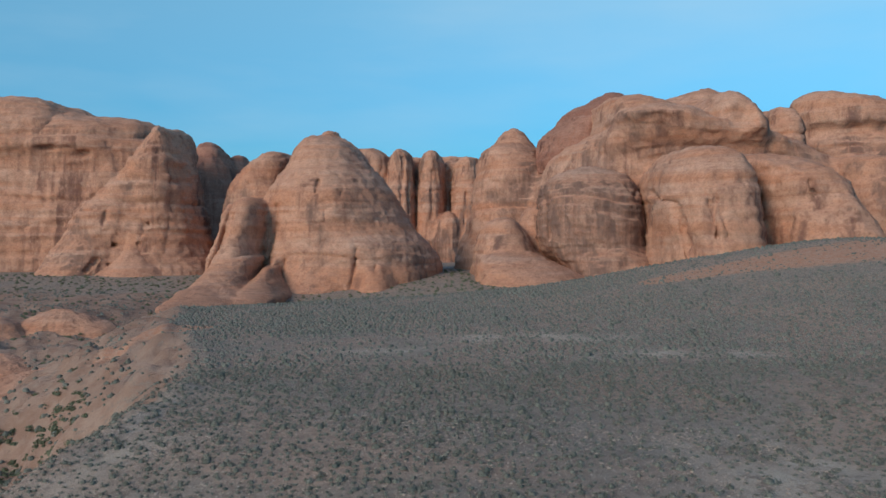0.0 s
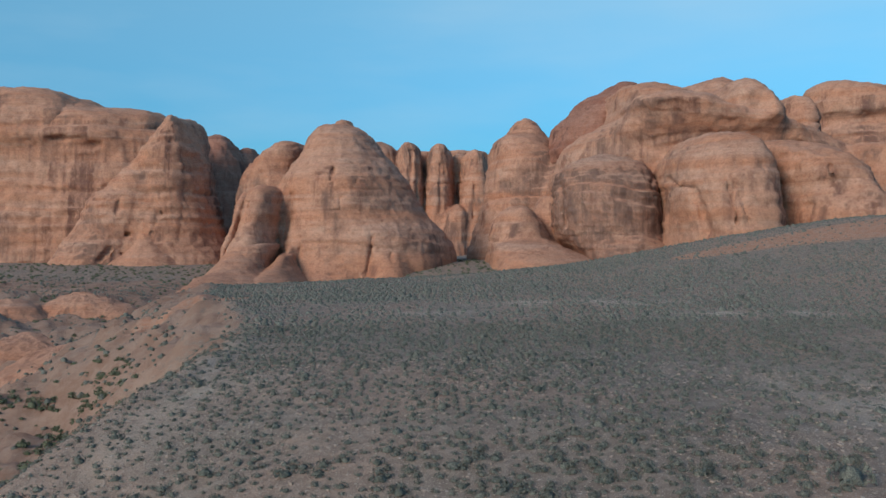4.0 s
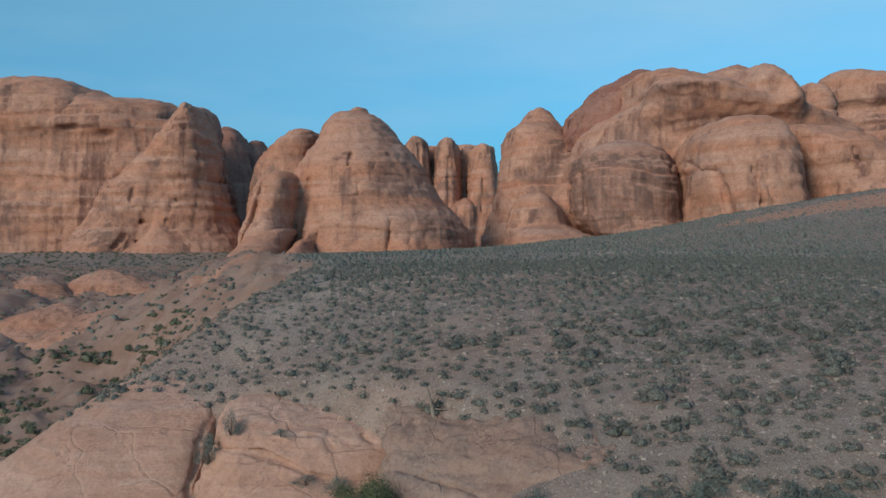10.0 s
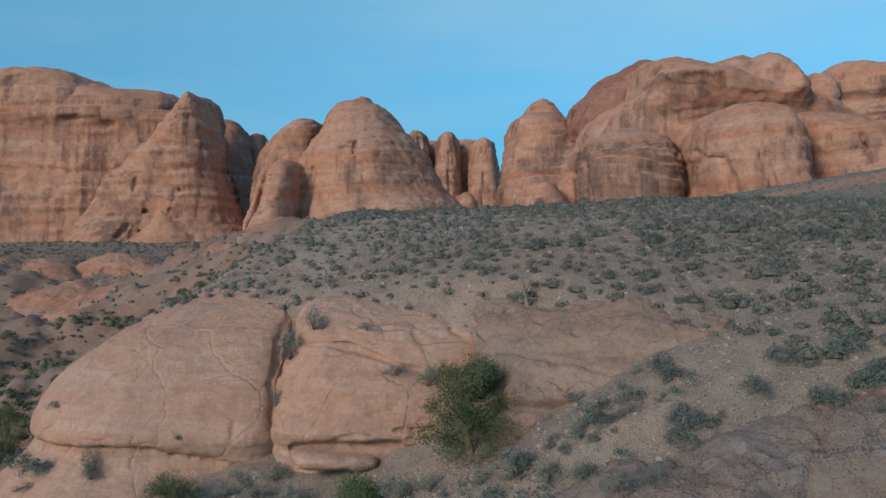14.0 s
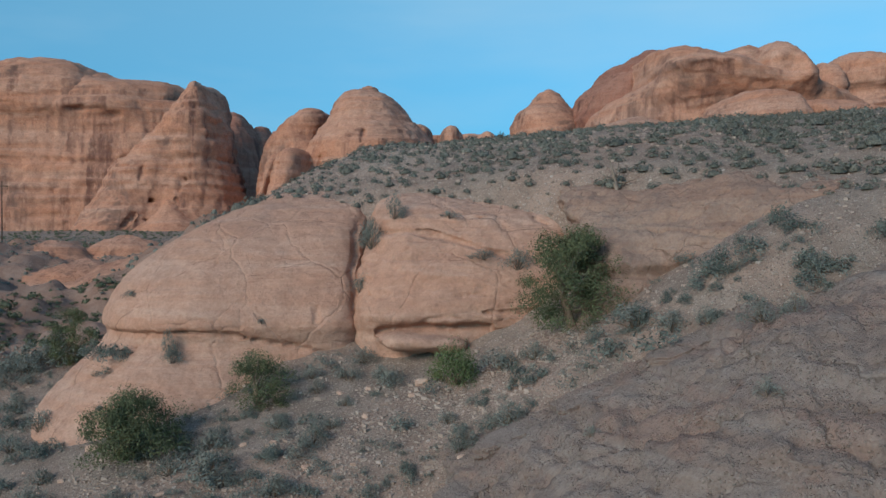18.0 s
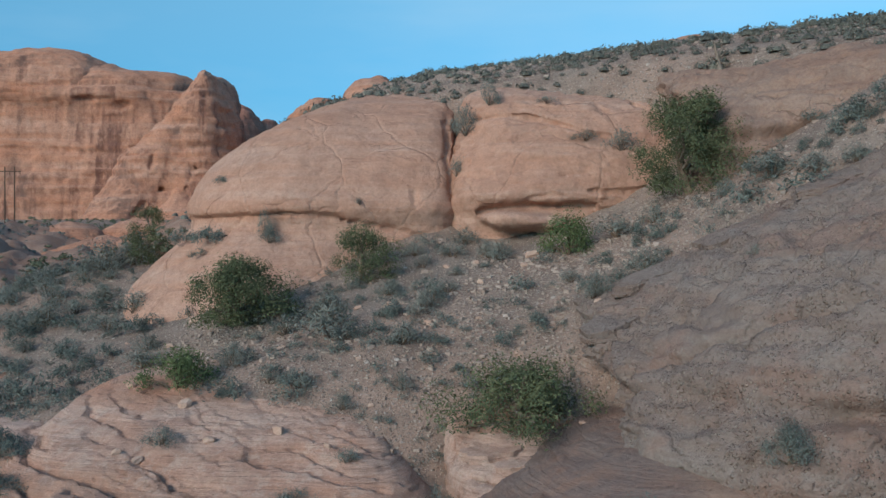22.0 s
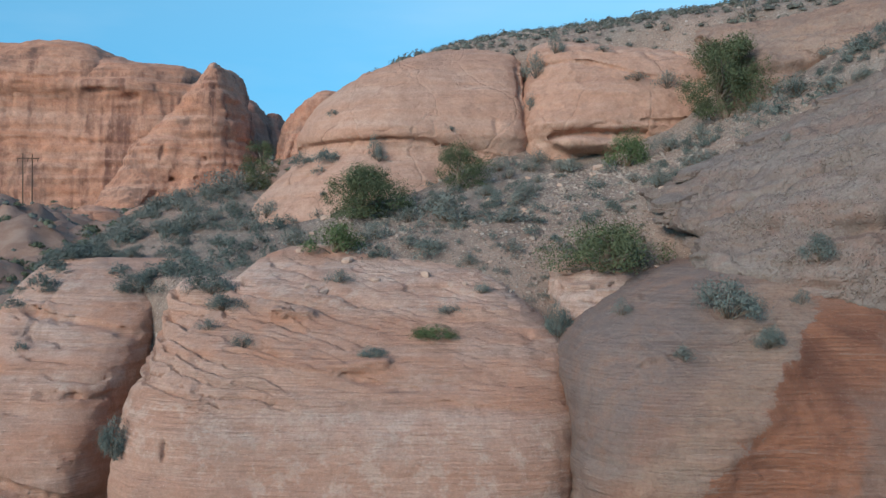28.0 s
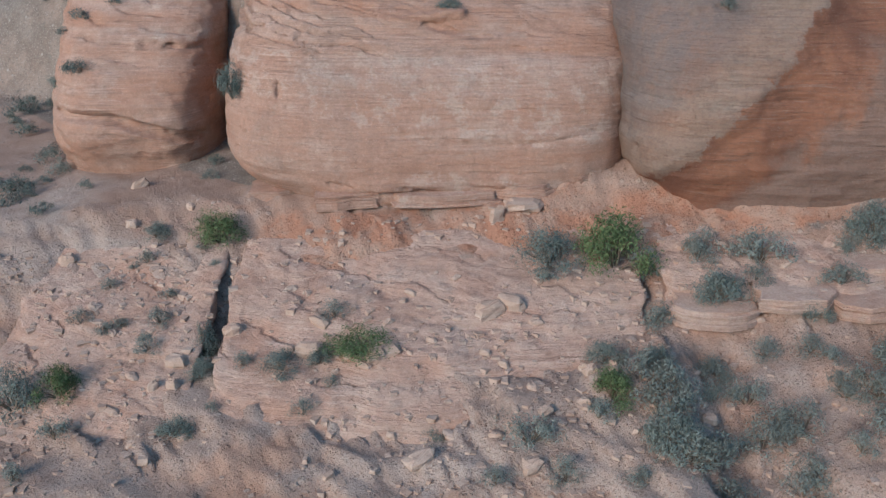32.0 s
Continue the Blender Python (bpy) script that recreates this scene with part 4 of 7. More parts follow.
s.loft([(89.9, -60.99, -45.87, 388), (88.39, -63.51, -43.35, 380), (85.11, -65.52, -39.31, 372), (80.57, -67.54, -35.03, 366), (76.29, -69.55, -31.25, 362), (75.28, -69.05, -31.25, 365), (73.77, -71.07, -28.23, 358), (62.93, -78.12, -20.66, 352), (51.34, -80.14, -13.61, 349), (50.58, -80.14, -13.36, 350), (42.77, -80.89, -5.54, 346), (36.72, -81.65, -2.02, 344), (35.72, -82.15, -1.51, 346), (25.13, -82.66, 0.5, 341), (15.05, -84.17, 1.51, 334), (-0.07, -86.69, 3.02, 322)], 436, p=2.3, k=1.2)
s.ball((-51.55, 405, 90.77), (5.2, 8, 3.8), k=1)
s.ball((-51.55, 405, 86.61), (8, 10, 3.5), k=2)
s.loft([(36.85, -68.4, -63.9, 350), (31.22, -72.45, -64.58, 344), (24.47, -79.65, -65.25, 335), (18.85, -86.4, -65.7, 326), (10.97, -93.15, -66.15, 316), (-0.28, -99.9, -66.6, 306)], 380, p=2.2, k=1.5)
s.loft([(38.42, -34.2, -27.9, 352), (33.47, -34.65, -21.15, 345), (26.72, -35.1, -18.45, 337), (21.1, -35.55, -16.2, 329), (13.22, -36, -13.95, 320)], 380, p=2.2, k=1.5)
s.loft([(35.72, -61.65, -36.9, 347), (28.97, -63.9, -36.45, 342), (19.97, -65.25, -36.45, 334), (10.97, -66.15, -36.45, 325)], 380, p=2.6, k=1.5)
s.groove([(-34.06, 344, 40.22), (-34.72, 344, 33.59), (-35.61, 344, 26.95), (-35.83, 344, 20.32)], 0.75, 2.5)
s.groove([(-63.1, 342, 35.38), (-64.2, 342, 29.23), (-65.52, 342, 22.63), (-66.84, 342, 17.13)], 0.8, 2.5)
s.groove([(-50.24, 352, 67.83), (-51.14, 352, 62.4)], 0.55, 2.5)
s.groove([(-47.03, 350, 55.53), (-47.25, 350, 50.13)], 0.35, 2.5)
s.groove([(-40.28, 352, 65.12), (-41.64, 352, 60.14)], 0.35, 2.5)
s.groove([(-27, 362, 33.25), (-26.06, 362, 29.76)], 0.5, 2.5)
s.loft([(60.59, -82.82, -75.13, 356), (59.01, -85.99, -71.96, 349), (53.8, -87.35, -71.51, 345), (44.75, -88.71, -72.41, 341), (37.96, -90.52, -73.32, 337), (31.17, -93.23, -75.58, 331), (24.39, -97.76, -77.85, 325), (17.6, -101.61, -82.37, 318), (4.02, -105, -84.63, 310)], 400, p=2.2, k=1.2)
s.loft([(57.78, -86.85, -83.7, 353), (55.53, -88.2, -84.15, 351), (49.23, -89.55, -85.95, 349), (40.23, -91.8, -88.2, 346), (34.37, -93.15, -90.9, 343), (28.97, -93.6, -91.8, 340)], 372, p=2.2, k=0.8)
s.groove([(-82.47, 343, 53.45), (-85.12, 343, 43.53), (-87.32, 343, 36.91)], 0.7, 2.5)
s.groove([(-68.23, 338, 57.17), (-69.1, 338, 44.56), (-71.27, 338, 33.7), (-76.49, 338, 23.92), (-82.57, 338, 17.18)], 1.0, 2.5)
s.loft([(86.72, -83.06, -74.32, 410), (83.99, -87.98, -69.4, 404), (79.07, -95.08, -66.67, 400), (70.33, -101.64, -66.67, 398), (51.2, -104.92, -66.67, 394), (18.42, -106.28, -66.67, 390)], 450, p=2.2, k=3)
s.skin("butte_body", ROCK_FAR, cliff, seed=22, unit=12, flute=0.12, beds=0.7, rough=0.6, chips=0.35, ledges=((74.5, 1.6, 1.0), (37, 0.9, 0.7), (51, 0.5, 0.8), (83, 0.8, 1.0)))
s = Sculpt((-118, 176, 4), (-58, 372, 52), 0.7)
s.loft([(37.52, -88.2, -71.55, 336), (31.35, -92.27, -73.64, 326), (27.41, -93.49, -73.42, 308), (25.06, -93.26, -71.86, 286), (23.41, -90.61, -68.61, 262), (21.84, -86.9, -65.17, 238), (20.71, -82.39, -62.95, 216), (19.63, -78.07, -61.38, 196), (17.73, -75.12, -59.83, 184)], 372, p=2.2, k=1.2)
s.loft([(33.51, -70.25, -64.88, 338), (29.29, -72.57, -63.61, 326), (25.63, -73.74, -60.82, 305), (22.72, -73, -57.08, 282), (20.38, -70.92, -54, 258), (17.77, -68.34, -52.08, 236)], 372, p=2.2, k=1.2)
s.skin("foot_apron", ROCK_FAR, cliff, seed=23, unit=9, flute=0.1, beds=0.6, rough=0.5, chips=0.25)
cliff = thing("sandstone_towers", "cluster of pale fluted sandstone towers in the distance", "cliff")
s = Sculpt((-80, 660, 8), (50, 770, 128), 1.4)
s.loft([(121.93, -76.84, -53.69, 712), (116.37, -82.85, -43.51, 706), (91.38, -89.8, -38.88, 702), (88.6, -94.43, -36.1, 696), (31.21, -103.68, -33.33, 690), (-15.08, -108.31, -31.94, 690)], 768, p=3, k=2)
s.loft([(120.55, -39.6, -30.6, 694), (116.05, -43.2, -24.3, 690), (89.95, -45, -22.5, 687), (87.25, -46.8, -21.15, 682), (31.45, -51.3, -18.9, 676), (-13.55, -51.3, -18.9, 672)], 760, p=3, k=1.5)
s.loft([(118.3, -14.4, -4.5, 694), (113.35, -19.35, 0.9, 690), (89.95, -20.7, 2.25, 687), (87.25, -22.05, 2.7, 682), (31.45, -24.3, 3.6, 676), (-13.55, -24.3, 3.6, 672)], 760, p=2.6, k=1.5)
s.loft([(113.13, 2.78, 10.18, 714), (109.89, 0.46, 14.81, 712), (58.98, -0.46, 16.66, 706), (-15.08, -1.85, 18.98, 700)], 760, p=3, k=1.2)
s.loft([(113.19, 14.19, 23.07, 684), (108.76, 9.32, 28.39, 680), (89.24, 7.1, 31.94, 676), (86.58, 5.77, 33.71, 672), (-12.79, 2.66, 42.58, 664)], 760, p=2.6, k=1.5)
s.loft([(69.07, 0.87, 6.94, 672), (62.13, -5.21, 14.75, 667), (49.11, -7.81, 16.49, 664), (-11.64, -10.41, 19.96, 660)], 720, p=2.2, k=1.5)
s.loft([(118.66, -89.9, 32.25, 750), (-18.14, -94.79, 37.13, 740)], 769, p=6, k=2)
s.groove([(-21.17, 686, 106.59), (-21.17, 686, 58.08)], 1.2, 2.5)
s.groove([(-30.96, 688, 113.42), (-32.73, 688, 66.98)], 0.9, 2.5)
s.groove([(-27.42, 688, 113.42), (-26.54, 688, 66.98)], 0.8, 2.5)
s.groove([(-8.74, 680, 101.64), (-8.31, 680, 62.3)], 0.7, 2.5)
s.groove([(18.31, 678, 84.02), (16.56, 678, 57.87)], 0.8, 2.5)
s.skin("tower_body", ROCK_FAR, cliff, seed=40, unit=10, flute=0.7, beds=0.6, rough=0.6, chips=0.4, ledges=((88, 1.5, 1.2),))
cliff = thing("domed_massif", "broad massif of rounded orange sandstone domes", "cliff")
s = Sculpt((2, 282, 6), (262, 500, 136), 1.1)
s.loft([(104.96, 35.05, 39.88, 462), (101.94, 30.82, 44.11, 456), (97.71, 27.8, 48.34, 452), (92.88, 25.38, 51.97, 449), (85.63, 22.96, 54.69, 447)], 498, p=2.2, k=2)
s.loft([(94.03, 23.2, 46.96, 446), (91.2, 19.8, 50.35, 436), (79.88, 17.54, 56.86, 428), (65.74, 15.27, 61.1, 424), (51.6, 12.45, 63.93, 420), (37.45, 7.92, 65.34, 416), (17.65, 4.53, 66.76, 412)], 498, p=2.4, k=3)
s.loft([(108.06, 75.24, 81.18, 392), (106.58, 71.78, 88.11, 380), (103.11, 70.29, 97.02, 366), (98.66, 69.3, 106.92, 356), (95.44, 68.81, 112.37, 350), (91.73, 68.81, 114.1, 355), (74.9, 68.81, 115.34, 372)], 480, p=3, k=1.2)
s.loft([(94.2, 69.8, 118.31, 354), (91.73, 66.33, 132.66, 354), (88.26, 60.89, 152.47, 355), (84.3, 53.96, 164.84, 358), (77.37, 47.27, 184.64, 362), (67.47, 44.06, 201.97, 361), (45.2, 42.32, 211.87, 360), (20.45, 41.09, 216.82, 358)], 498, p=3, k=2)
s.loft([(119.34, 126.06, 131.03, 432), (117.68, 120.53, 137.11, 424), (113.81, 109.47, 142.64, 416), (109.39, 101.18, 148.17, 410), (101.09, 92.88, 152.32, 400), (81.74, 92.88, 153.7, 404)], 498, p=2.2, k=3)
s.loft([(106.48, 117.66, 124.36, 376), (105.05, 113.36, 130.1, 366), (100.98, 109.53, 135.36, 358), (94.77, 108.1, 138.23, 353), (89.5, 106.66, 139.19, 350), (85.68, 106.18, 140.14, 356), (68.94, 105.47, 141.34, 376)], 470, p=2.4, k=1.2)
s.ball((120.39, 352, 95.44), (6, 7, 7), cut=True, k=3)
s.loft([(108.58, 157.15, 164.17, 416), (106.69, 153.37, 169.03, 410), (101.29, 152.29, 172.81, 405), (93.19, 151.75, 174.43, 402), (78.07, 151.75, 175.78, 404)], 480, p=2.4, k=2)
s.loft([(124.6, 196.7, 208.06, 466), (122.51, 191.92, 223.01, 456), (117.43, 188.33, 237.96, 448), (110.25, 186.54, 255.89, 444), (105.47, 187.73, 261.87, 443), (101.28, 190.72, 264.86, 448), (94.11, 190.13, 267.85, 440), (76.17, 190.13, 267.85, 436)], 498, p=2.4, k=3)
s.loft([(78.68, 93.56, 104.49, 330), (76.65, 88.29, 109.56, 316), (72.6, 83.84, 113.4, 308), (66.53, 81, 115.83, 302), (58.43, 79.79, 117.05, 299), (48.3, 79.79, 118.26, 297), (40.2, 79.79, 119.48, 296), (28.05, 78.57, 121.1, 293)], 390, p=2.5, k=0.9)
s.loft([(77.51, 113.53, 129.57, 350), (75.9, 110.72, 137.2, 334), (73.1, 110.32, 142.81, 318), (68.28, 113.93, 146.82, 306), (60.66, 114.73, 150.84, 301), (57.05, 115.13, 152.64, 302), (52.24, 115.53, 154.85, 297), (42.21, 115.93, 158.86, 293), (28.17, 115.93, 163.67, 289)], 390, p=2.5, k=0.9)
s.loft([(67.74, 130.62, 138.89, 312), (63.8, 128.26, 144.79, 302), (55.93, 127.08, 149.11, 297), (42.16, 126.69, 155.02, 291), (28.39, 126.1, 158.56, 287)], 350, p=2.3, k=0.9)
s.loft([(78.93, 165.61, 183.61, 362), (76.23, 162.91, 201.61, 352), (64.98, 162.23, 206.11, 346), (26.72, 161.11, 210.61, 340)], 420, p=2.5, k=2)
s.ball((118.63, 302, 57.28), (9, 5, 2.2), cut=True, k=1.2)
s.groove([(70.82, 340, 71.69), (77.81, 340, 65.36), (83.06, 340, 56.61), (84.81, 340, 46.78), (85.68, 340, 38.03)], 1.4, 2.5)
s.groove([(112.18, 304, 67.56), (113.35, 304, 57.78), (114.53, 304, 42.15)], 1.2, 2.5)
s.groove([(90.26, 300, 59.48), (92.19, 300, 51.76), (93.73, 300, 43.09)], 0.6, 2.5)
s.groove([(92.19, 300, 60.44), (94.7, 300, 51.76), (96.43, 300, 44.05)], 0.5, 2.5)
s.groove([(102.6, 300, 65.27), (103.76, 300, 60.25)], 0.5, 2.5)
s.groove([(107.06, 305, 72.35), (109.02, 305, 69.22)], 0.9, 2.5)
s.groove([(115.24, 308, 68.71), (120.39, 308, 68.51)], 0.8, 2.5)
s.groove([(126.94, 301, 64.96), (128.3, 301, 58.58)], 0.4, 2.5)
s.skin("massif_body", ROCK_FAR, cliff, seed=24, unit=12, flute=0.2, beds=0.8, rough=0.7, chips=0.45, ledges=((93, 1.6, 1.2), (72, 0.8, 1.0), (60, 0.8, 1.2)))
s = Sculpt((40, 396, 60), (120, 496, 130), 0.9)
s.loft([(116.37, 79.77, 88.82, 430), (112.7, 72.41, 92.78, 420), (108.17, 63.36, 95.04, 414), (101.38, 56.57, 95.61, 410), (94.03, 48.65, 97.87, 408), (82.71, 44.13, 100.7, 406)], 490, p=2.3, k=2)
s.skin("dark_dome", ROCK_MAROON, cliff, seed=52, unit=11, flute=0.8, beds=0.5, rough=0.7, chips=0.4, ledges=((100, 1.5, 2),))
s = Sculpt((34, 312, 6), (104, 404, 82), 0.85)
s.loft([(73.53, 51.75, 72, 364), (71.95, 46.35, 76.5, 352), (67.23, 41.85, 80.55, 346), (58.23, 39.6, 84.15, 342), (44.73, 38.7, 85.95, 340), (40.23, 39.6, 87.3, 341), (35.27, 45.23, 89.55, 336), (28.97, 49.73, 92.7, 331), (19.97, 53.1, 95.85, 326)], 400, p=2.5, k=0.9)
s.loft([(40.22, 68.23, 79.53, 343), (35.87, 66.93, 84.31, 338), (31.53, 66.06, 87.35, 332), (27.18, 64.32, 90.39, 326), (18.49, 59.97, 93.65, 318)], 380, p=2.2, k=1.5)
s.ball((58.71, 337, 41.08), (8, 4, 3.5), cut=True, k=1.5)
s.groove([(75.85, 344, 60.12), (78.29, 344, 63.88)], 0.5, 2.5)
s.groove([(52.19, 344, 74.5), (63.25, 344, 79.59)], 0.6, 2.5)
s.groove([(39.38, 348, 73.78), (42.06, 348, 60.36), (42.51, 348, 44.7)], 1.2, 2.5)
s.skin("west_lobe", ROCK_VARNISH, cliff, seed=28, unit=12, flute=0.2, beds=0.8, rough=0.7, chips=0.45, ledges=((60, 0.8, 1.2),))
cliff = thing("low_dome", "low rounded sandstone dome with a pale apron", "rock")
s = Sculpt((6, 272, 8), (88, 405, 62), 0.8)
s.loft([(53.26, 23.14, 28.45, 368), (51.81, 19.77, 31.82, 362), (46.99, 15.91, 36.16, 357), (40.24, 13.02, 39.05, 353), (25.78, 11.09, 40.02, 350)], 402, p=2.2, k=1.5)
s.loft([(58.32, 36.16, 43.48, 378), (54.9, 34.2, 44.46, 374), (45.13, 32.74, 45.93, 370), (25.59, 30.78, 47.88, 366)], 402, p=2.4, k=1.5)
s.loft([(38.71, 15.94, 38.33, 346), (36.34, 13.78, 43.07, 336), (32.03, 13.35, 50.83, 322), (27.29, 12.49, 57.72, 310), (20.83, 10.34, 64.82, 298), (10.06, 7.75, 70.21, 284)], 395, p=2.4, k=2)
s.groove([(31.73, 350, 50.35), (33.98, 350, 43.6)], 0.5, 2.5)
s.skin("dome_body", ROCK_FAR, cliff, seed=25, unit=8, flute=0.15, beds=0.8, rough=0.6, chips=0.3, ledges=((37.5, 0.8, 0.8),))
cliff = thing("sandstone_ridge", "distant reddish sandstone ridge behind the fins", "cliff")
rock("ridge_body", ROCK_MAROON, cliff, (-153.7, 580), (26.1, 40), (12, 110.1), e=2.2, n=(80, 50), unit=13, beds=0.8, rough=0.75, chips=0.25, seed=20)
rock("ridge_body", ROCK_MAROON, cliff, (-139.6, 600), (19.3, 40), (12, 104.1), e=2.2, n=(80, 50), unit=13, beds=0.8, rough=0.75, chips=0.25, seed=21)
rock("ridge_body", ROCK_FAR, cliff, (-125.1, 620), (27.9, 40), (12, 102.7), e=2.4, n=(80, 50), unit=13, beds=0.8, rough=0.75, chips=0.25, seed=22)
cliff = thing("slickrock_hump", "smooth orange slickrock hump in the gully", "rock")
rock("hump", ROCK_FAR, cliff, (-99, 240), (24, 17), (6, 24.5), e=1.5, p=2.2, lean=(-3, -6), n=(110, 60), unit=9, beds=0.9, rough=0.8, flute=0.3, chips=0.3, seed=61)
cliff = thing("slickrock_hump", "pale slickrock hump beside the dry wash", "rock")
rock("hump", ROCK_FAR, cliff, (-118, 226), (20, 15), (6, 22.0), e=1.7, p=2.2, n=(100, 60), unit=9, beds=0.9, rough=0.8, flute=0.2, chips=0.3, seed=62)
cliff = thing("slickrock_hump", "long low slickrock hump sloping into the gully", "rock")
rock("hump", ROCK_FAR, cliff, (-66, 150), (24, 30), (2, 19.5), rot=28, e=1.6, p=2.2, n=(130, 70), unit=8, beds=0.9, rough=0.8, flute=0.2, chips=0.3, seed=63)
cliff = thing("slickrock_hump", "rounded slickrock hump with shrubs in its hollows", "rock")
rock("hump", ROCK_FAR, cliff, (-92, 182), (22, 20), (2, 18.5), rot=-10, e=1.6, p=2.2, n=(110, 60), unit=8, beds=0.9, rough=0.8, flute=0.2, chips=0.3, seed=64)

# ---- near rocks ----
dome = thing("sandstone_dome", "smooth pink sandstone dome split by a shrubby crack", "rock")
s = Sculpt((-42.5, 35.6, 8.5), (-16.5, 60, 25.2), 0.115)
s.loft([(22.9, -28.89, -24.53, 51.5), (22.5, -29.95, -24.5, 47.5), (21.63, -31.47, -24.47, 44.2), (20.62, -33.31, -24.45, 42.2), (19.65, -34.57, -24.43, 41.1), (18.73, -35.55, -24.41, 40.3), (17.61, -36.23, -24.39, 39.5), (16.85, -36.38, -24.38, 39.1), (16.61, -36.4, -24.38, 39.1), (16.42, -36.08, -24.38, 39.4), (15.49, -36.01, -24.37, 39.5)], 56, p=(2.4,7.0), k=0.35)
s.loft([(16.58, -36.04, -25.59, 40.6), (16.22, -36.22, -25.57, 39.9), (15.67, -36.58, -25.53, 39), (14.93, -37.2, -25.49, 38.2), (14.09, -37.96, -25.46, 37.6), (13.28, -38.56, -25.44, 37.1), (11.64, -39.4, -25.41, 36.3)], 56, p=2.4, k=0.5)
s.groove([(-36.07, 42.4, 16.6), (-34.76, 41.2, 16.56), (-33.28, 40.3, 16.56), (-31.21, 39.8, 16.66), (-30.09, 39.5, 16.62), (-28.99, 39.3, 16.43)], 0.085, 2.6, 0.08)
s.groove([(-28.99, 39.3, 16.43), (-27.29, 39.2, 16.09), (-25.38, 38.9, 15.68)], 0.07, 2.6, 0.08)
s.groove([(-32.87, 40, 16.44), (-33.34, 39.6, 15.92), (-33.95, 39.3, 15.26), (-35.53, 39.6, 14.76), (-37.2, 39.8, 13.83)], 0.06, 2.6, 0.08)
s.groove([(-26.31, 39.6, 17.5), (-26.25, 39.4, 16.97)], 0.09, 1.5, 0.08)
s.groove([(-30.13, 41.4, 19.31), (-30.47, 41.3, 19.14)], 0.05, 2.6, 0.08)
s.groove([(-30.86, 42, 20.14), (-30.84, 42, 20.07)], 0.09, 2, 0.08)
s.groove([(-25.09, 46.2, 22.02), (-24.89, 44.6, 21.3), (-25.06, 43.2, 20.5), (-24.95, 42.2, 19.68), (-25.14, 41.3, 18.84), (-24.98, 40.6, 18.22), (-25, 39.9, 17.5), (-24.77, 39.3, 16.76)], 0.085, 2.6, 0.08)
s.skin("dome_lobe", ROCK_DOME, dome, seed=1, unit=2.6, flute=0.05, beds=0.25, rough=0.32, chips=0.12, carve=crossbeds(0.08, ((15.5, 24, 1.1, 0.06), (16, 24, 0.4, 0.02))))
s = Sculpt((-25.4, 33.5, 13.0), (-12.5, 54, 25.0), 0.11)
s.loft([(20.49, -23.49, -21.2, 43), (20.26, -24.21, -19.66, 41.4), (19.72, -24.65, -18.37, 40.5), (18.69, -24.97, -17.4, 39.4), (17.81, -25.07, -17, 38.6), (17.26, -25.09, -16.99, 38.2), (16.89, -25.05, -17.2, 38.6), (15.92, -25.05, -17.2, 39)], 47, p=(4.5,2.6), k=0.25)
s.loft([(22.45, -23.98, -14.03, 45.8), (21.97, -24.26, -13.66, 43.4), (21.14, -24.37, -13.58, 41.2), (20.01, -24.35, -13.63, 40), (18.94, -24.33, -13.91, 39.2), (17.6, -24.32, -14.19, 38.6)], 54, p=(6.0,3.0), k=0.25)
s.groove([(-24.22, 42.3, 20.38), (-23.01, 42.3, 20.49), (-21.88, 42, 20.44), (-20.65, 41.6, 20.04), (-19.55, 41.3, 19.64), (-18.38, 40.9, 19.41)], 0.10, 2.6, 0.08)
s.groove([(-18.5, 41.6, 20.08), (-19.35, 43, 21.08), (-20.53, 43, 20.99)], 0.04, 2.6, 0.08)
s.groove([(-17.75, 42, 21.03), (-17.25, 41, 20.7)], 0.1, 2.6, 0.08)
s.groove([(-19.89, 38.5, 17.38), (-17.85, 37.8, 17.42), (-16.64, 36.9, 17.4)], 0.09, 2.6, 0.08)
s.groove([(-23.92, 38.6, 16.69), (-23.09, 38.4, 16.81), (-22.07, 38.3, 16.9), (-20.95, 38.2, 16.89), (-19.74, 38, 16.85)], 0.13, 2.6, 0.08)
s.ball((-22.26, 38.5, 16.32), (1.7, 0.9, 0.32), tip=-4, k=0.3)
s.skin("dome_lobe", ROCK_DOME, dome, seed=2, unit=2.4, flute=0.06, beds=0.4, rough=0.45, chips=0.3, carve=crossbeds(-0.12, ((16.5, 24, 0.8, 0.10), (16, 24, 0.3, 0.03))))
facade("dome_lobe", ROCK_RIM, dome, [
    (-16.8, (35.6, 15.2), (34.9, 17.2), (34.8, 18.6), (36.2, 20), (39, 21.6), (44, 23.2)),
    (-12, (33.6, 17.0), (33.2, 18.8), (33.6, 19.8), (35, 21.3), (38, 22.5), (43, 23.4)),
    (-8, (31.8, 17.6), (31.4, 19.6), (32, 20.8), (33.2, 21.9), (36, 22.6), (40, 22.8))],
    back=3, p=7, n=(200, 130), unit=2.2, flute=0.3, beds=0.6, rough=0.9, carve=crossbeds(-0.15, ((16.5, 24, 0.7, 0.16), (16, 24, 0.3, 0.05))), ledges=((19.0, 0.5, 0.4), (21, 0.4, 0.35)), cracks=((-13.5, 35, 50, 0.06, 0.2), (-9.5, 33, -45, 0.08, 0.25)), seed=3)
block = thing("layered_block", "pink cross-bedded sandstone block with stepped ledges", "rock")
s = Sculpt((-39.6, 19.8, 1.6), (-24.0, 33.0, 12.3), 0.072)
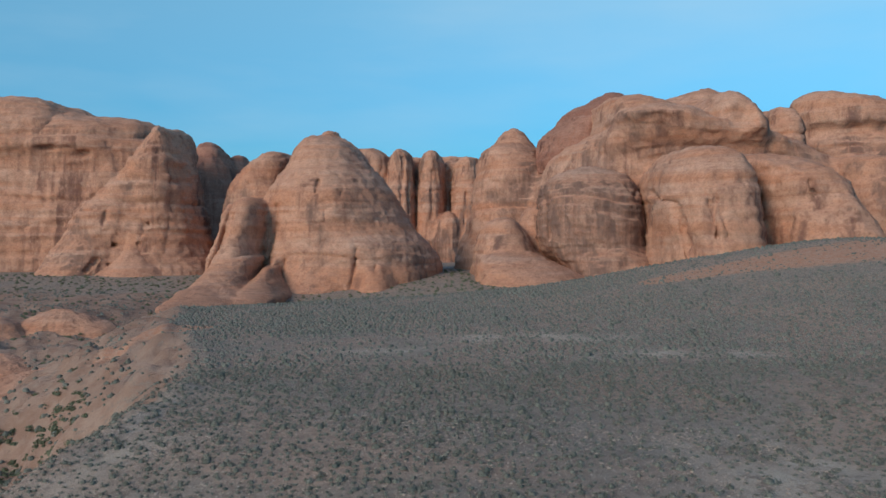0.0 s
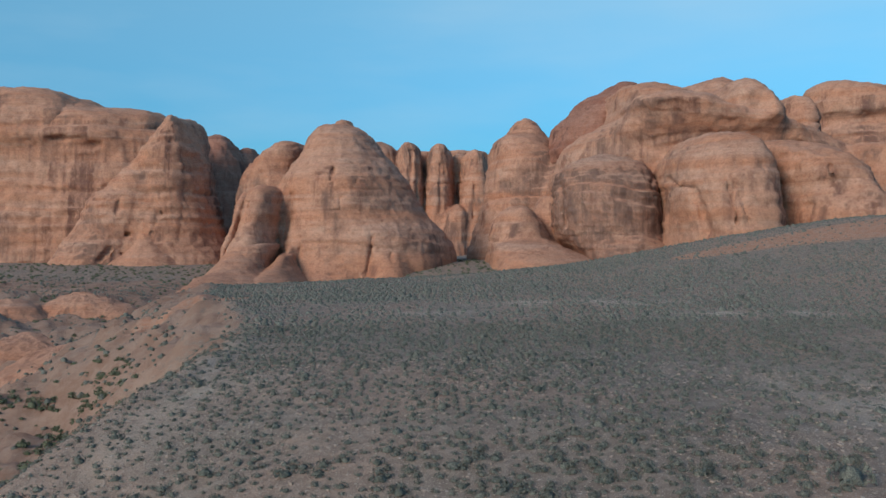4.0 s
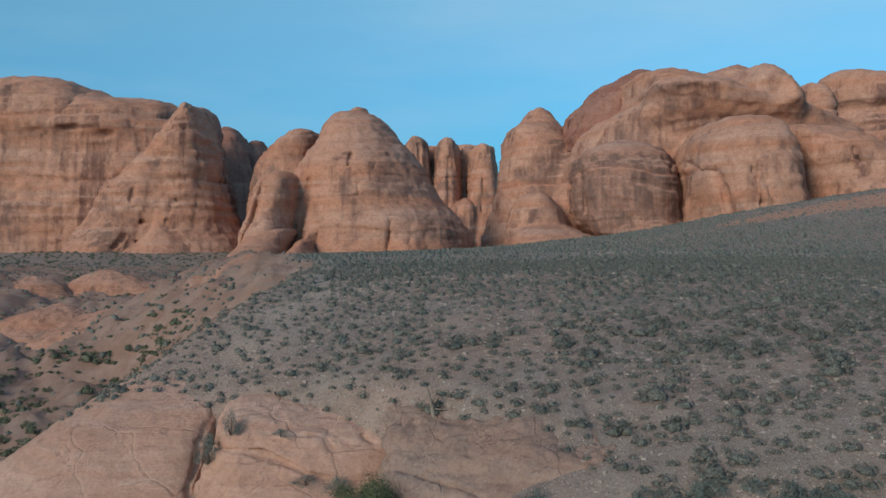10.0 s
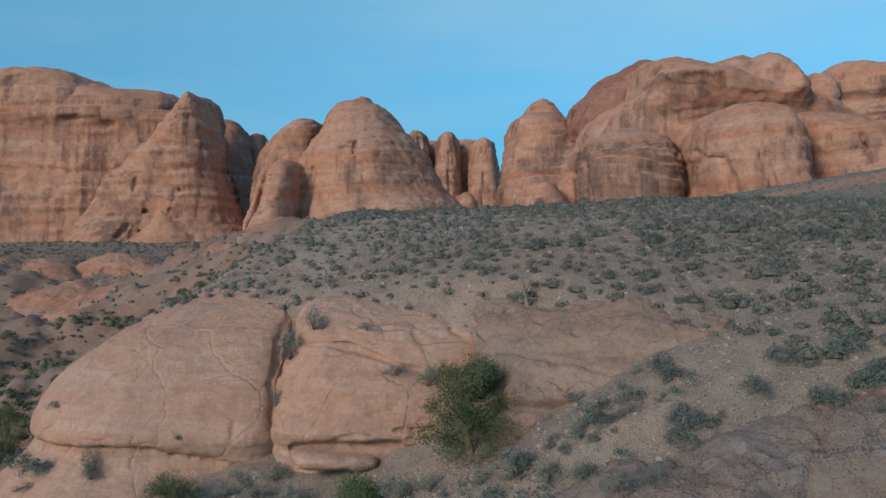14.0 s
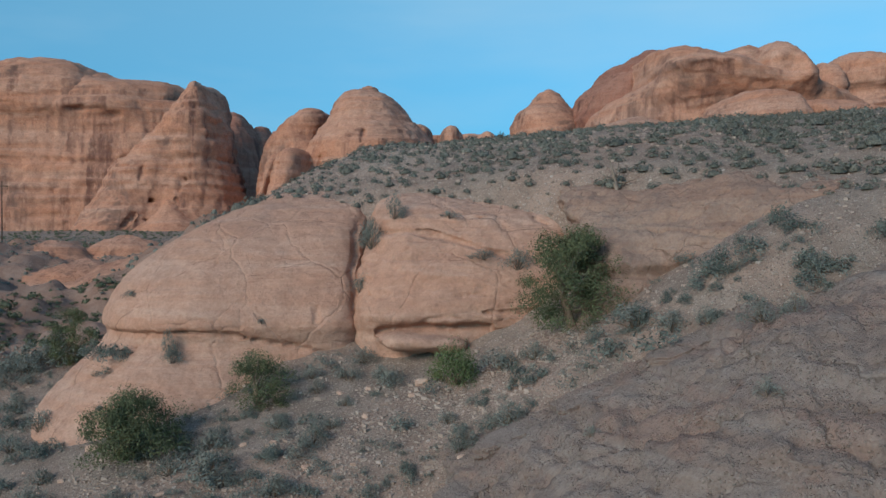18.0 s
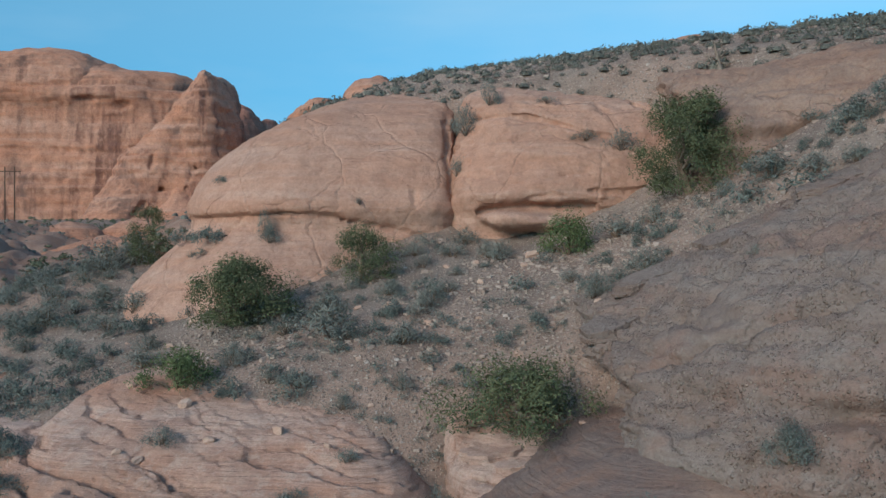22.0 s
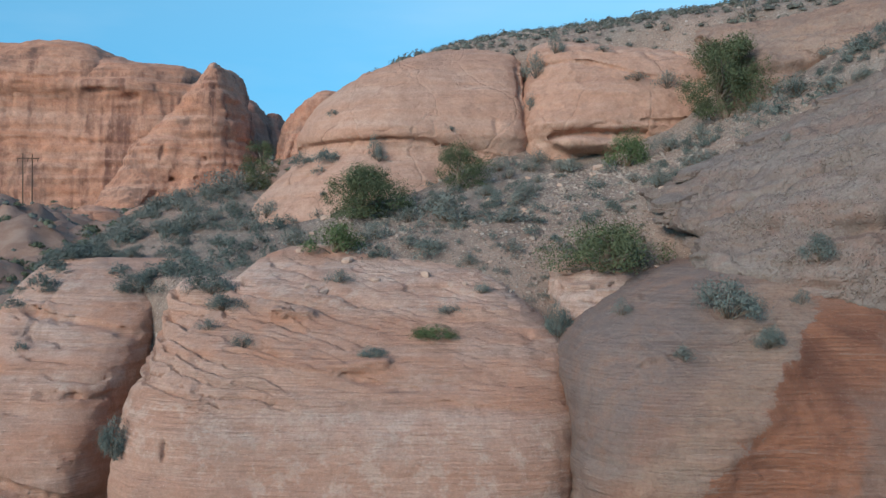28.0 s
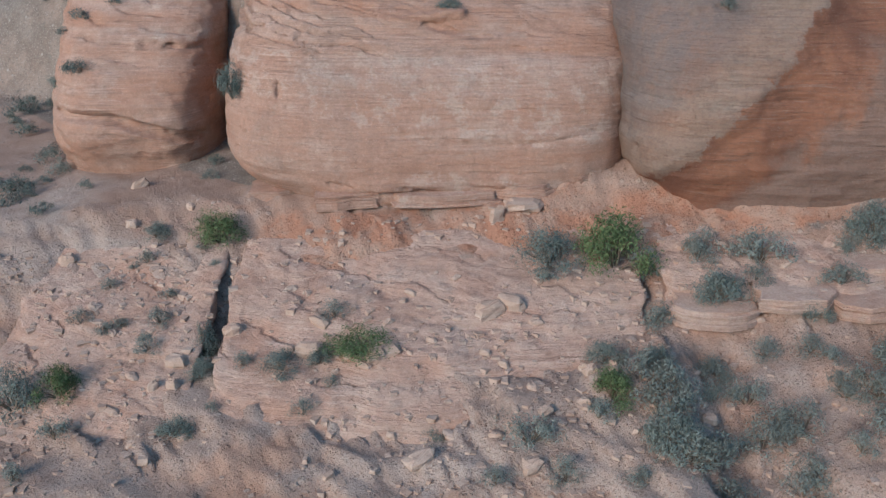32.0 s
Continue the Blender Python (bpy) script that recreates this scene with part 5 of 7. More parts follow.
s.loft([(11.75, -34.39, -29.22, 31.5), (11.46, -35.24, -28.18, 30.2), (10.87, -35.69, -26.91, 28.4), (10.13, -36.07, -26.24, 26.6), (9.37, -37.09, -25.45, 24.9), (8.66, -37.69, -24.93, 23.5), (7.9, -37.84, -24.85, 22.5), (6.81, -37.94, -24.87, 21.6), (5.57, -38.05, -24.93, 21.1), (4.63, -38.02, -24.99, 20.9), (3.97, -37.76, -25.07, 20.95), (3.35, -36.78, -25.3, 21.1), (2.91, -35.46, -25.76, 21.4), (1.96, -34.94, -26.27, 21.6)], 34, p=(4.0,5.5), k=0.3)
s.loft([(10.71, -38.0, -32.33, 29.6), (10.22, -38.1, -32.22, 28.2), (9.55, -38.05, -32.11, 26.8), (8.58, -37.95, -32, 25.3), (7.36, -37.8, -31.89, 24.2), (5.87, -37.58, -31.81, 23.3), (4.37, -37.72, -31.76, 22.9)], 33, p=(3.0,3.0), k=0.3)
s.groove([(-33.26, 23, 8.47), (-31.8, 22.6, 8.4), (-30.37, 22.3, 8.09), (-29.51, 22.4, 8.02)], 0.06, 2.6, 0.08)
s.groove([(-28.99, 21.7, 7.76), (-27.92, 21.7, 7.6), (-26.89, 21.9, 7.48)], 0.035, 2.6, 0.08)
s.groove([(-32.75, 21, 5.4), (-30.65, 20.9, 5.19), (-28.55, 20.9, 5.12), (-26.35, 21.6, 5.43)], 0.045, 1.2, 0.08)
s.groove([(-34.34, 21.3, 3.93), (-32.48, 21.1, 3.68), (-30.35, 21, 3.53)], 0.07, 1.5, 0.08)
s.groove([(-35.87, 22.2, 6.78), (-35.83, 22, 6.35)], 0.05, 2.6, 0.08)
s.ball((-31.63, 24.02, 8.46), (1.5, 0.9, 0.20), p=5, tip=7, k=0.08)
s.ball((-30.36, 23.72, 7.95), (1.4, 0.8, 0.17), p=5, tip=9, k=0.08)
s.ball((-29.33, 24.22, 8.12), (1.2, 0.9, 0.22), p=5, tip=8, k=0.08)
s.ball((-27.9, 24.92, 8.6), (1.5, 0.9, 0.16), p=5, tip=9, k=0.08)
s.ball((-27.25, 25.22, 8.81), (0.9, 0.9, 0.20), p=5, tip=14, k=0.08)
s.ball((-33.27, 26.22, 9.76), (0.8, 0.8, 0.22), p=5, tip=-5, k=0.08)
s.ball((-33.31, 25.22, 8.84), (0.9, 0.8, 0.25), p=5, tip=5, k=0.08)
s.ball((-32.17, 21.55, 3.93), (1.5, 0.7, 0.2), p=5, tip=2, k=0.1)
s.ball((-29.15, 21.55, 4.04), (1.4, 0.7, 0.17), p=5, tip=-3, k=0.1)
s.skin("block_body", ROCK_BLOCK, block, seed=5, unit=2.2, flute=0.05, beds=0.35, rough=0.22, chips=0.12, dip=(0.03, -0.04), carve=crossbeds(0.20, ((7.6, 11.0, 0.62, 0.30), (7.3, 11.8, 0.24, 0.16), (7.2, 11.8, 0.12, 0.06), (1.0, 4.4, 0.42, 0.10), (1.0, 7.6, 0.17, 0.03))), ledges=((8.25, 0.28, 0.25),))
leftb = thing("layered_block", "pale pink sandstone block beside a shrub-filled crack", "rock")
s = Sculpt((-55, 24, -0.6), (-37, 44, 11.2), 0.11)
s.loft([(11.78, -44.99, -38.84, 38), (11.29, -45.65, -38.88, 35.5), (10.49, -45.98, -38.89, 33.2), (9.64, -46, -38.89, 31.3), (8.65, -45.86, -38.99, 29.6), (7.68, -45.96, -38.97, 28.2), (6.55, -45.94, -39.07, 27), (5.49, -45.83, -39.18, 26.2), (4.35, -45.91, -39.25, 25.7), (3.59, -46, -39.27, 25.8), (3.1, -45.85, -39.32, 26.3), (2.07, -45.79, -39.11, 26.4)], 44, p=(2.6,6.0), k=0.3)
s.groove([(-44.8, 31.2, 9.83), (-42.76, 30.2, 9.29), (-40.54, 29.6, 9), (-38.74, 29.2, 8.52)], 0.10, 2.6, 0.08)
s.groove([(-38.91, 27.8, 6.31), (-38.64, 28.6, 6.76)], 0.30, 2.6, 0.08)
s.groove([(-44.52, 26.6, 4.82), (-42.42, 26, 4.75), (-40.88, 25.7, 4.31), (-38.81, 26.2, 3.64)], 0.14, 2.6, 0.08)
s.groove([(-42.97, 29.4, 8.64), (-43.11, 30.6, 9.56), (-43.2, 32, 10.33)], 0.07, 2.6, 0.08)
s.groove([(-41.58, 27.4, 7.14), (-38.77, 27.4, 6.76)], 0.04, 2.6, 0.08)
s.skin("block_body", ROCK_BLOCK, leftb, seed=6, unit=2.2, flute=0.1, beds=0.4, rough=0.35, chips=0.25, dip=(0.05, 0), carve=crossbeds(0.05, ((6.2, 10.5, 0.5, 0.16), (1.0, 4.2, 0.4, 0.10), (1.0, 10, 0.17, 0.03))))
thin_beds = crossbeds(-0.22, ((4.0, 12.5, 0.55, 0.12), (4.0, 12.5, 0.2, 0.05)))
def red_face(x, y, z):
    return hollow(x, y, z) + thin_beds(x, y, z)
def hollow(x, y, z):
    """The slanting recess under the overhang of the red block."""
    q = 0.745 * (x + 23.9) - 0.667 * (z - 5.2) + 0.2 * fbm(x, y, z, 1.3, 3)
    return 0.2 * sm((q + 0.25) / 0.6) * sm((10.4 - z) / 1.6) * sm((3.4 - q) / 2.6)
redb = thing("red_block", "rounded grey and rust-red sandstone block with a hollow", "rock")
s = Sculpt((-26.6, 17.0, 0.6), (-8, 30, 13.6), 0.1)
s.loft([(11.6, -20.84, -8.71, 25.5), (11.11, -22.22, -9.17, 23.6), (10.56, -23.41, -9.57, 22.4), (9.95, -24.51, -9.97, 21.4), (9.41, -25.25, -10.14, 20.8), (8.73, -25.62, -10.38, 20.2), (7.55, -25.63, -10.78, 19.3), (6.06, -25.6, -11.11, 18.9), (4.85, -25.55, -11.27, 18.9), (4.25, -25.3, -11.35, 19.1), (3.65, -24.61, -11.43, 19.4), (2.61, -24.29, -11.59, 19.6)], 30, p=(5.0,2.6), k=0.35)
s.loft([(11.59, -20.49, -8.31, 26), (11.15, -21.84, -8.85, 24.6), (10.55, -22.92, -9.33, 23.2), (9.87, -23.79, -9.97, 22)], 30, p=(2.4,3.0), k=0.6)
s.groove([(-25.66, 20.4, 5.76), (-25.34, 19.7, 5.21)], 0.12, 2.6, 0.08)
s.groove([(-24.83, 20.6, 8.69), (-22.78, 20.7, 9.27)], 0.04, 2.6, 0.08)
s.skin("block_body", ROCK_RED, redb, seed=7, unit=2.4, flute=0.08, beds=0.3, rough=0.3, chips=0.2, carve=red_face)
midb = thing("sandstone_outcrop", "small pink sandstone outcrop below the spreading juniper", "rock")
s = Sculpt((-27.2, 24.2, 7.2), (-19.5, 33, 13.4), 0.08)
s.loft([(11.54, -24.75, -23.69, 30), (11.34, -25.09, -22.76, 28.8), (11.03, -25.29, -22.01, 27.8), (10.7, -25.35, -21.78, 27), (10.03, -25.26, -22.63, 26), (9.39, -25.12, -23.43, 25.5), (8.63, -25.08, -24.04, 25.2)], 33, p=2.6, k=0.3)
s.groove([(-25.2, 27.9, 10.86), (-24.22, 27.3, 10.8)], 0.06, 2.6, 0.08)
s.groove([(-24.67, 26.3, 10.11), (-23.84, 26.3, 10.02)], 0.07, 2.6, 0.08)
s.groove([(-25.19, 28.6, 11.26), (-25.12, 26.8, 10.26)], 0.08, 2.6, 0.08)
s.skin("outcrop_body", ROCK_BLOCK, midb, seed=9, unit=1.6, flute=0.1, beds=0.5, rough=0.5, chips=0.5, carve=crossbeds(0.1, ((7, 13, 0.45, 0.06),)))
slab = thing("sandstone_slab", "grey pebble-strewn sandstone slab dipping to the gully", "rock")
facade("slab_body", ROCK_SLAB, slab, [
    (-21.4, (25, 7.5), (23.6, 9.8), (23.9, 11.2), (25.5, 12.2), (28.5, 13.0), (30.8, 13.9), (34, 14.0)),
    (-20, (23.8, 7.5), (22.4, 10.2), (22.8, 11.8), (24.8, 13.0), (28, 13.7), (30.5, 14.4), (34, 14.6)),
    (-18, (22.8, 7.5), (21.4, 10.8), (21.9, 13.0), (23.6, 14.4), (25.8, 15.1), (29, 15.4), (34, 15.6)),
    (-14, (22.4, 7.5), (21, 11.6), (21.3, 14.5), (23, 16.4), (26.5, 17.5), (30, 18), (34, 18.0)),
    (-8, (22.4, 7.5), (21, 12.6), (22, 16.5), (24, 18.3), (27.5, 19.4), (30.5, 19.7), (34, 19.8)),
    (1, (22.4, 7.5), (21, 14), (22, 18), (24, 20), (27, 21), (30, 21.8), (34, 22))],
    back=2.2, p=7, n=(260, 170), unit=2.2, flute=0.15, beds=1.0, rough=0.8, chips=1.1, carve=crossbeds(-0.30, ((9.0, 21, 0.6, 0.16), (9.0, 21, 0.19, 0.04))), cracks=((-16.3, 23, 55, 0.08, 0.3), (-19.6, 23, 15, 0.05, 0.12), (-13.2, 24, 62, 0.05, 0.2), (-10.5, 25, -35, 0.06, 0.2)), ledges=((12.1, 0.35, 0.25), (15.9, 0.2, 0.2)), dents=((-9.0, 25.5, 18.6, 1.4, 1.5, 0.6, 0.7),), seed=8)

ledge = thing("rock_ledge", "pale pink weathered sandstone ledge at the cliff foot", "rock")
for k, rows in enumerate(([(-43.0, (12.6, -1.4), (14.5, -0.2), (16.5, 0.5), (18.2, 1.0), (20.8, 2.0)),
                           (-40.2, (12.6, -1.0), (14.2, 0.1), (16.0, 0.85), (17.8, 1.4), (20.5, 2.25)),
                           (-37.2, (12.6, -0.7), (13.8, 0.3), (15.5, 1.0), (17.2, 1.6), (20, 2.4))],
                          [(-36.8, (12.4, -0.5), (13.5, 0.5), (15.2, 1.15), (17.0, 1.7), (20, 2.5)),
                           (-32.8, (12.4, -0.5), (13.5, 0.75), (15.2, 1.35), (16.8, 2.0), (20, 2.7)),
                           (-29.6, (12.4, -0.5), (13.4, 0.8), (15.2, 1.55), (16.6, 2.3), (20, 2.85)),
                           (-25.7, (13.4, -0.5), (14.6, 0.9), (15.6, 1.6), (16.6, 2.4), (20, 3.0))])):
    facade("ledge_body", ROCK_LEDGE, ledge, rows, back=1.2, p=9, n=(200, 130), unit=1.6, flute=0.25, beds=0.5, rough=0.45, chips=0.2,
           carve=crossbeds(0.06, ((-2, 4, 0.42, 0.10), (-2, 4, 0.16, 0.03))), ledges=((0.9, 0.3, 0.2), (1.7, 0.35, 0.22), (2.2, 0.2, 0.15)), seed=11 + 4 * k)
ledge_r = thing("rock_ledge", "thin-bedded pale sandstone ledge among shrubs", "rock")
facade("ledge_body", ROCK_LEDGE, ledge_r, [
    (-25.3, (15.6, -0.4), (15.9, 1.2), (16.1, 2.2), (17.2, 2.7), (20, 3.1)),
    (-21, (15.2, -0.2), (15.6, 1.3), (15.8, 2.3), (17.2, 2.9), (20, 3.5)),
    (-13, (15.0, 0), (15.4, 1.6), (15.7, 2.6), (17.2, 3.2), (20, 3.8))],
    back=1.5, p=8, n=(200, 90), unit=1.4, flute=0.2, beds=2.0, rough=0.8, ledges=((1.5, 0.45, 0.2), (2.1, 0.2, 0.12), (0.8, 0.3, 0.15)), cracks=((-22.3, 15.6, 3, 0.05, 0.3),), seed=12)

# ---- plants ----
bpy.context.view_layer.update()
DEPS = bpy.context.evaluated_depsgraph_get()


def drop_z(x, y, top=60.0):
    hit, place, normal, _, ob, _ = scene.ray_cast(DEPS, Vector((x, y, top)), Vector((0, 0, -1)))
    return place.z if hit else float(ground_z(np.array([x]), np.array([y]))[0])


# beds that stand proud of the rocks: (x, y, half-length, half-depth, thickness, turn), laid on the slope
def beds_on(parent, mat, tilt, layers, rows):
    for bx, by, bw, bd, bh, turn in rows:
        plate("bed", mat, parent, (bx, by + 0.25 * bd, drop_z(bx, by) - 0.12 * bh), (bw, bd), bh, turn, tilt, layers, 13, bx)


beds_on(slab, ROCK_SLAB, (10, -20), 4, ((-19.4, 30.3, 1.7, 0.5, 0.25, 16), (-17.2, 30.1, 1.4, 0.5, 0.25, 14), (-14.8, 29.7, 1.4, 0.5, 0.22, 14), (-21.0, 28.9, 0.9, 0.6, 0.3, 20)))
beds_on(ledge_r, ROCK_LEDGE, (3, -2), 6, ((-24.1, 16.2, 1.1, 0.8, 0.5, 2), (-22.0, 16.1, 1.1, 0.8, 0.4, -3), (-20.1, 16.0, 1.2, 0.8, 0.45, 4), (-18.1, 15.9, 1.2, 0.8, 0.4, 0), (-22.9, 17.2, 0.9, 0.6, 0.25, 10), (-20.0, 17.1, 1.0, 0.6, 0.25, -8)))
for bx, by, bz, bw, bh, turn in ((-31.0, 21.3, 3.55, 1.9, 0.35, 0), (-28.6, 21.5, 3.75, 1.3, 0.40, -3), (-33.8, 21.6, 3.45, 1.3, 0.5, 6), (-26.9, 22.0, 4.0, 0.9, 0.3, -8), (-36.2, 22.5, 3.3, 0.9, 0.4, 12), (-30.0, 21.4, 2.95, 1.5, 0.3, 2), (-32.6, 21.5, 2.9, 1.1, 0.32, 3)):
    plate("bed", ROCK_BLOCK, block, (bx, by, bz), (bw, 0.85), bh, turn, (2, -2), 6, 13, bx)


beds_on(midb, ROCK_BLOCK, (4, -6), 4, ((-24.2, 27.0, 0.7, 0.45, 0.22, 8), (-23.6, 26.4, 0.6, 0.4, 0.2, -6), (-24.6, 28.2, 0.5, 0.4, 0.2, 12)))


def leaf_quads(rng, centres, out, size, narrow=0.5):
    """Small bent-free leaf clumps: one quad each, turned mostly outwards."""
    n = len(centres)
    nrm = out + rng.normal(0, 0.55, (n, 3))
    nrm /= np.linalg.norm(nrm, axis=1, keepdims=True)
    a = np.cross(nrm, rng.normal(0, 1, (n, 3)))
    a /= np.maximum(np.linalg.norm(a, axis=1, keepdims=True), 1e-6)
    b = np.cross(nrm, a)
    sz = (size * rng.uniform(0.6, 1.4, n))[:, None]
    a, b = a * sz, b * sz * narrow
    v = np.stack([centres - a, centres - 0.2 * a - b, centres + a, centres + 0.1 * a + b], 1).reshape(-1, 3)
    return v, np.arange(4 * n).reshape(-1, 4)


def lobes_of(rng, count, width, height):
    """Centres and radii of the leafy masses of a bush of unit width."""
    c = []
    squash, turn = rng.uniform(0.6, 1.0), rng.uniform(0, 3.1)
    for k in range(count):
        a, q = rng.uniform(0, 2 * math.pi), rng.uniform(0, 1) ** 0.6
        r = rng.uniform(0.11, 0.24) * width
        x, y = width / 2 * q * math.cos(a), width / 2 * q * math.sin(a) * squash
        x, y = x * math.cos(turn) - y * math.sin(turn), x * math.sin(turn) + y * math.cos(turn)
        z = r * 0.6 + (height - 1.2 * r) * (1 - q ** 1.6) * rng.uniform(0.4, 1.15)
        c.append((x, y, max(z, r * 0.45), r))
    return np.array(c)


def foliage(rng, lobes, per, size, narrow=0.5, flat=0.8):
    C, O = [], []
    for x, y, z, r in lobes:
        d = rng.normal(0, 1, (per, 3))
        d /= np.linalg.norm(d, axis=1, keepdims=True)
        q = r * (0.3 + 1.05 * rng.uniform(0, 1, (per, 1)) ** 0.7)
        p = d * q * (1, 1, flat) + (x, y, z)
        C.append(p)
        O.append(d + (0, 0, 0.5))
    C, O = np.concatenate(C), np.concatenate(O)
    keep = C[:, 2] > 0.01
    return leaf_quads(rng, C[keep], O[keep], size, narrow)


def tube(points, radii, sides=6):
    pts = np.array(points, float)
    V, Fc = [], []
    for i, (q, r) in enumerate(zip(pts, radii)):
        d = pts[min(i + 1, len(pts) - 1)] - pts[max(i - 1, 0)]
        d /= np.linalg.norm(d)
        a = np.cross(d, (0.3, 0.9, 0.2))
        a /= np.linalg.norm(a)
        b = np.cross(d, a)
        for k in range(sides):
            w = 2 * math.pi * k / sides
            V.append(q + r * (a * math.cos(w) + b * math.sin(w)))
    for i in range(len(pts) - 1):
        for k in range(sides):
            j = (k + 1) % sides
            Fc.append((i * sides + k, i * sides + j, (i + 1) * sides + j, (i + 1) * sides + k))
    return np.array(V), np.array(Fc)


def join(pieces):
    V, Fc, n = [], [], 0
    for v, f in pieces:
        V.append(v)
        Fc.append(f + n)
        n += len(v)
    return np.concatenate(V), np.concatenate(Fc)


def stems(rng, lobes, thick, wiggle=0.12):
    out = []
    for x, y, z, r in lobes:
        mid = np.array((x * 0.45, y * 0.45, z * 0.5)) + rng.normal(0, wiggle * r, 3)
        out.append(tube([(0.02 * x, 0.02 * y, -0.05), mid, (x * 0.95, y * 0.95, z * 0.95)], [thick, thick * 0.6, thick * 0.2], 5))
    return join(out)


def bush(name, label, category, mat, seed, lobes=8, per=70, size=0.045, height=0.6, narrow=0.5, group="", bark=None):
    """A bush one metre wide, standing at the origin."""
    rng = np.random.default_rng(seed)
    ob = thing(name, label, category, group)
    L = lobes_of(rng, lobes, 1.0, height)
    v, f = foliage(rng, L, per, size, narrow)
    mesh_object("foliage", v, f, mat, ob, smooth=False)
    v, f = stems(rng, L, 0.018)
    mesh_object("woody_base", v, f, bark or BARK, ob)
    return ob


def planted(protos, spots, rng):
    """Copies of the prototypes on the spots (x, y, width, height); the prototypes themselves stand on the first ones."""
    for k, (x, y, w, h) in enumerate(spots):
        pr = protos[k % len(protos)]
        tall = pr["tall"]
        m = Matrix.LocRotScale((x, y, drop_z(x, y) - 0.03), Euler((0, 0, rng.uniform(0, 6.28))), (w, w * rng.uniform(0.8, 1.1), h / tall))
        if k < len(protos):
            pr["spot"] = [c for row in m for c in row]
        else:
            copy_thing(pr, m)
    for pr in protos:
        m = pr["spot"]
        pr.matrix_basis = Matrix([m[i:i + 4] for i in (0, 4, 8, 12)])
        del pr["spot"]


def protos_of(count, tall, **kw):
    seed = kw.pop("seed")
    out = []
    for k in range(count):
        b = bush(seed=seed + k, height=tall, **kw)
        b["tall"] = tall
        out.append(b)
    return out


rng = np.random.default_rng(4)
CREVICE = []
for k in range(70):
    x = -20.5 + 19 * rng.uniform(0, 1)
    y = np.interp(x, (-20.5, -19, -15.8, -13.4, -10, -6, -1), (33.6, 33.2, 32.3, 31.6, 31, 30.4, 29.8)) + rng.normal(0, 0.55)
    w = rng.uniform(0.5, 1.5)
    CREVICE.append((x, y, w, w * rng.uniform(0.5, 0.7)))
BENCH = [(rng.uniform(-25.5, -17.5), rng.uniform(11.2, 18.4), w, w * 0.65) for w in rng.uniform(0.5, 1.3, 22)]
BENCH += [(rng.uniform(-26.5, -17.5), rng.uniform(11.3, 15.0), w, w * 0.7) for w in rng.uniform(0.7, 1.5, 26)]
BENCH += [(rng.uniform(-48, -38.5), rng.uniform(39, 49), w, w * 0.6) for w in rng.uniform(0.7, 1.7, 90)]
BENCH += [(rng.uniform(-41.5, -33.5), rng.uniform(13.0, 20.0), w, w * 0.65) for w in rng.uniform(0.35, 0.9, 16)]
SADDLE = [(rng.uniform(-50, -33), rng.uniform(31.5, 41.0), w, w * 0.6) for w in rng.uniform(0.5, 1.5, 90)]
SADDLE += [(rng.uniform(-50, -42.5), rng.uniform(21, 29), w, w * 0.6) for w in rng.uniform(0.6, 1.5, 26)]
SADDLE += [(rng.uniform(-32, -21), rng.uniform(30.0, 36.5), w, w * 0.6) for w in rng.uniform(0.5, 1.2, 26)]
SADDLE += [(rng.uniform(-38.9, -38.2), yy, 0.9, 1.0) for yy in (24.6, 26.2, 28.0, 30.0)]
GREEN_SPOTS = [
    (-32.6, 30.8, 1.9, 1.2),
    (-29.1, 24.6, 1.2, 0.5),
    (-21.1, 36.0, 1.8, 1.5),
    (-26.3, 18.0, 2.0, 1.7),
    (-37.6, 20.3, 1.3, 1.1),
    (-27.2, 13.3, 1.2, 0.8),
    (-40.6, 15.0, 1.2, 0.9),
    (-33.1, 15.4, 1.6, 0.6),
]
BLUE_SPOTS = [
    (-21.7, 21.8, 1.7, 1.2),
    (-21.0, 20.9, 0.8, 0.6),
    (-25.4, 25.7, 1.0, 1.4),
    (-40.0, 32.5, 1.8, 0.9),
    (-36.4, 28.5, 1.7, 1.0),
    (-35.5, 26.7, 1.2, 0.6),
    (-37.4, 22.9, 1.0, 1.4),
    (-19.1, 22.6, 0.9, 0.8),
    (-43.9, 36.6, 2.1, 0.9),
    (-41.7, 36.4, 0.9, 0.6),
    (-30.7, 23.8, 0.9, 0.4),
    (-28.1, 18.1, 2.0, 1.2),
    (-19.3, 18.1, 1.5, 1.3),
    (-23.9, 16.3, 1.5, 1.1),
    (-26.2, 11.7, 1.4, 1.3),
    (-27.1, 14.6, 1.0, 0.7),
    (-37.2, 16.4, 0.8, 1.2),
    (-37.1, 15.4, 0.7, 0.6),
    (-37.3, 13.5, 0.8, 0.7),
    (-35.0, 14.9, 1.0, 0.6),
    (-34.1, 15.1, 0.7, 0.5),
    (-39.6, 20.9, 0.9, 0.5),
    (-21.7, 15.8, 0.9, 0.8),
    (-41.7, 14.9, 1.3, 1.3),
]
BLUE_SPOTS_MORE = [
    (-26.1, 14.0, 0.9, 0.8),
]
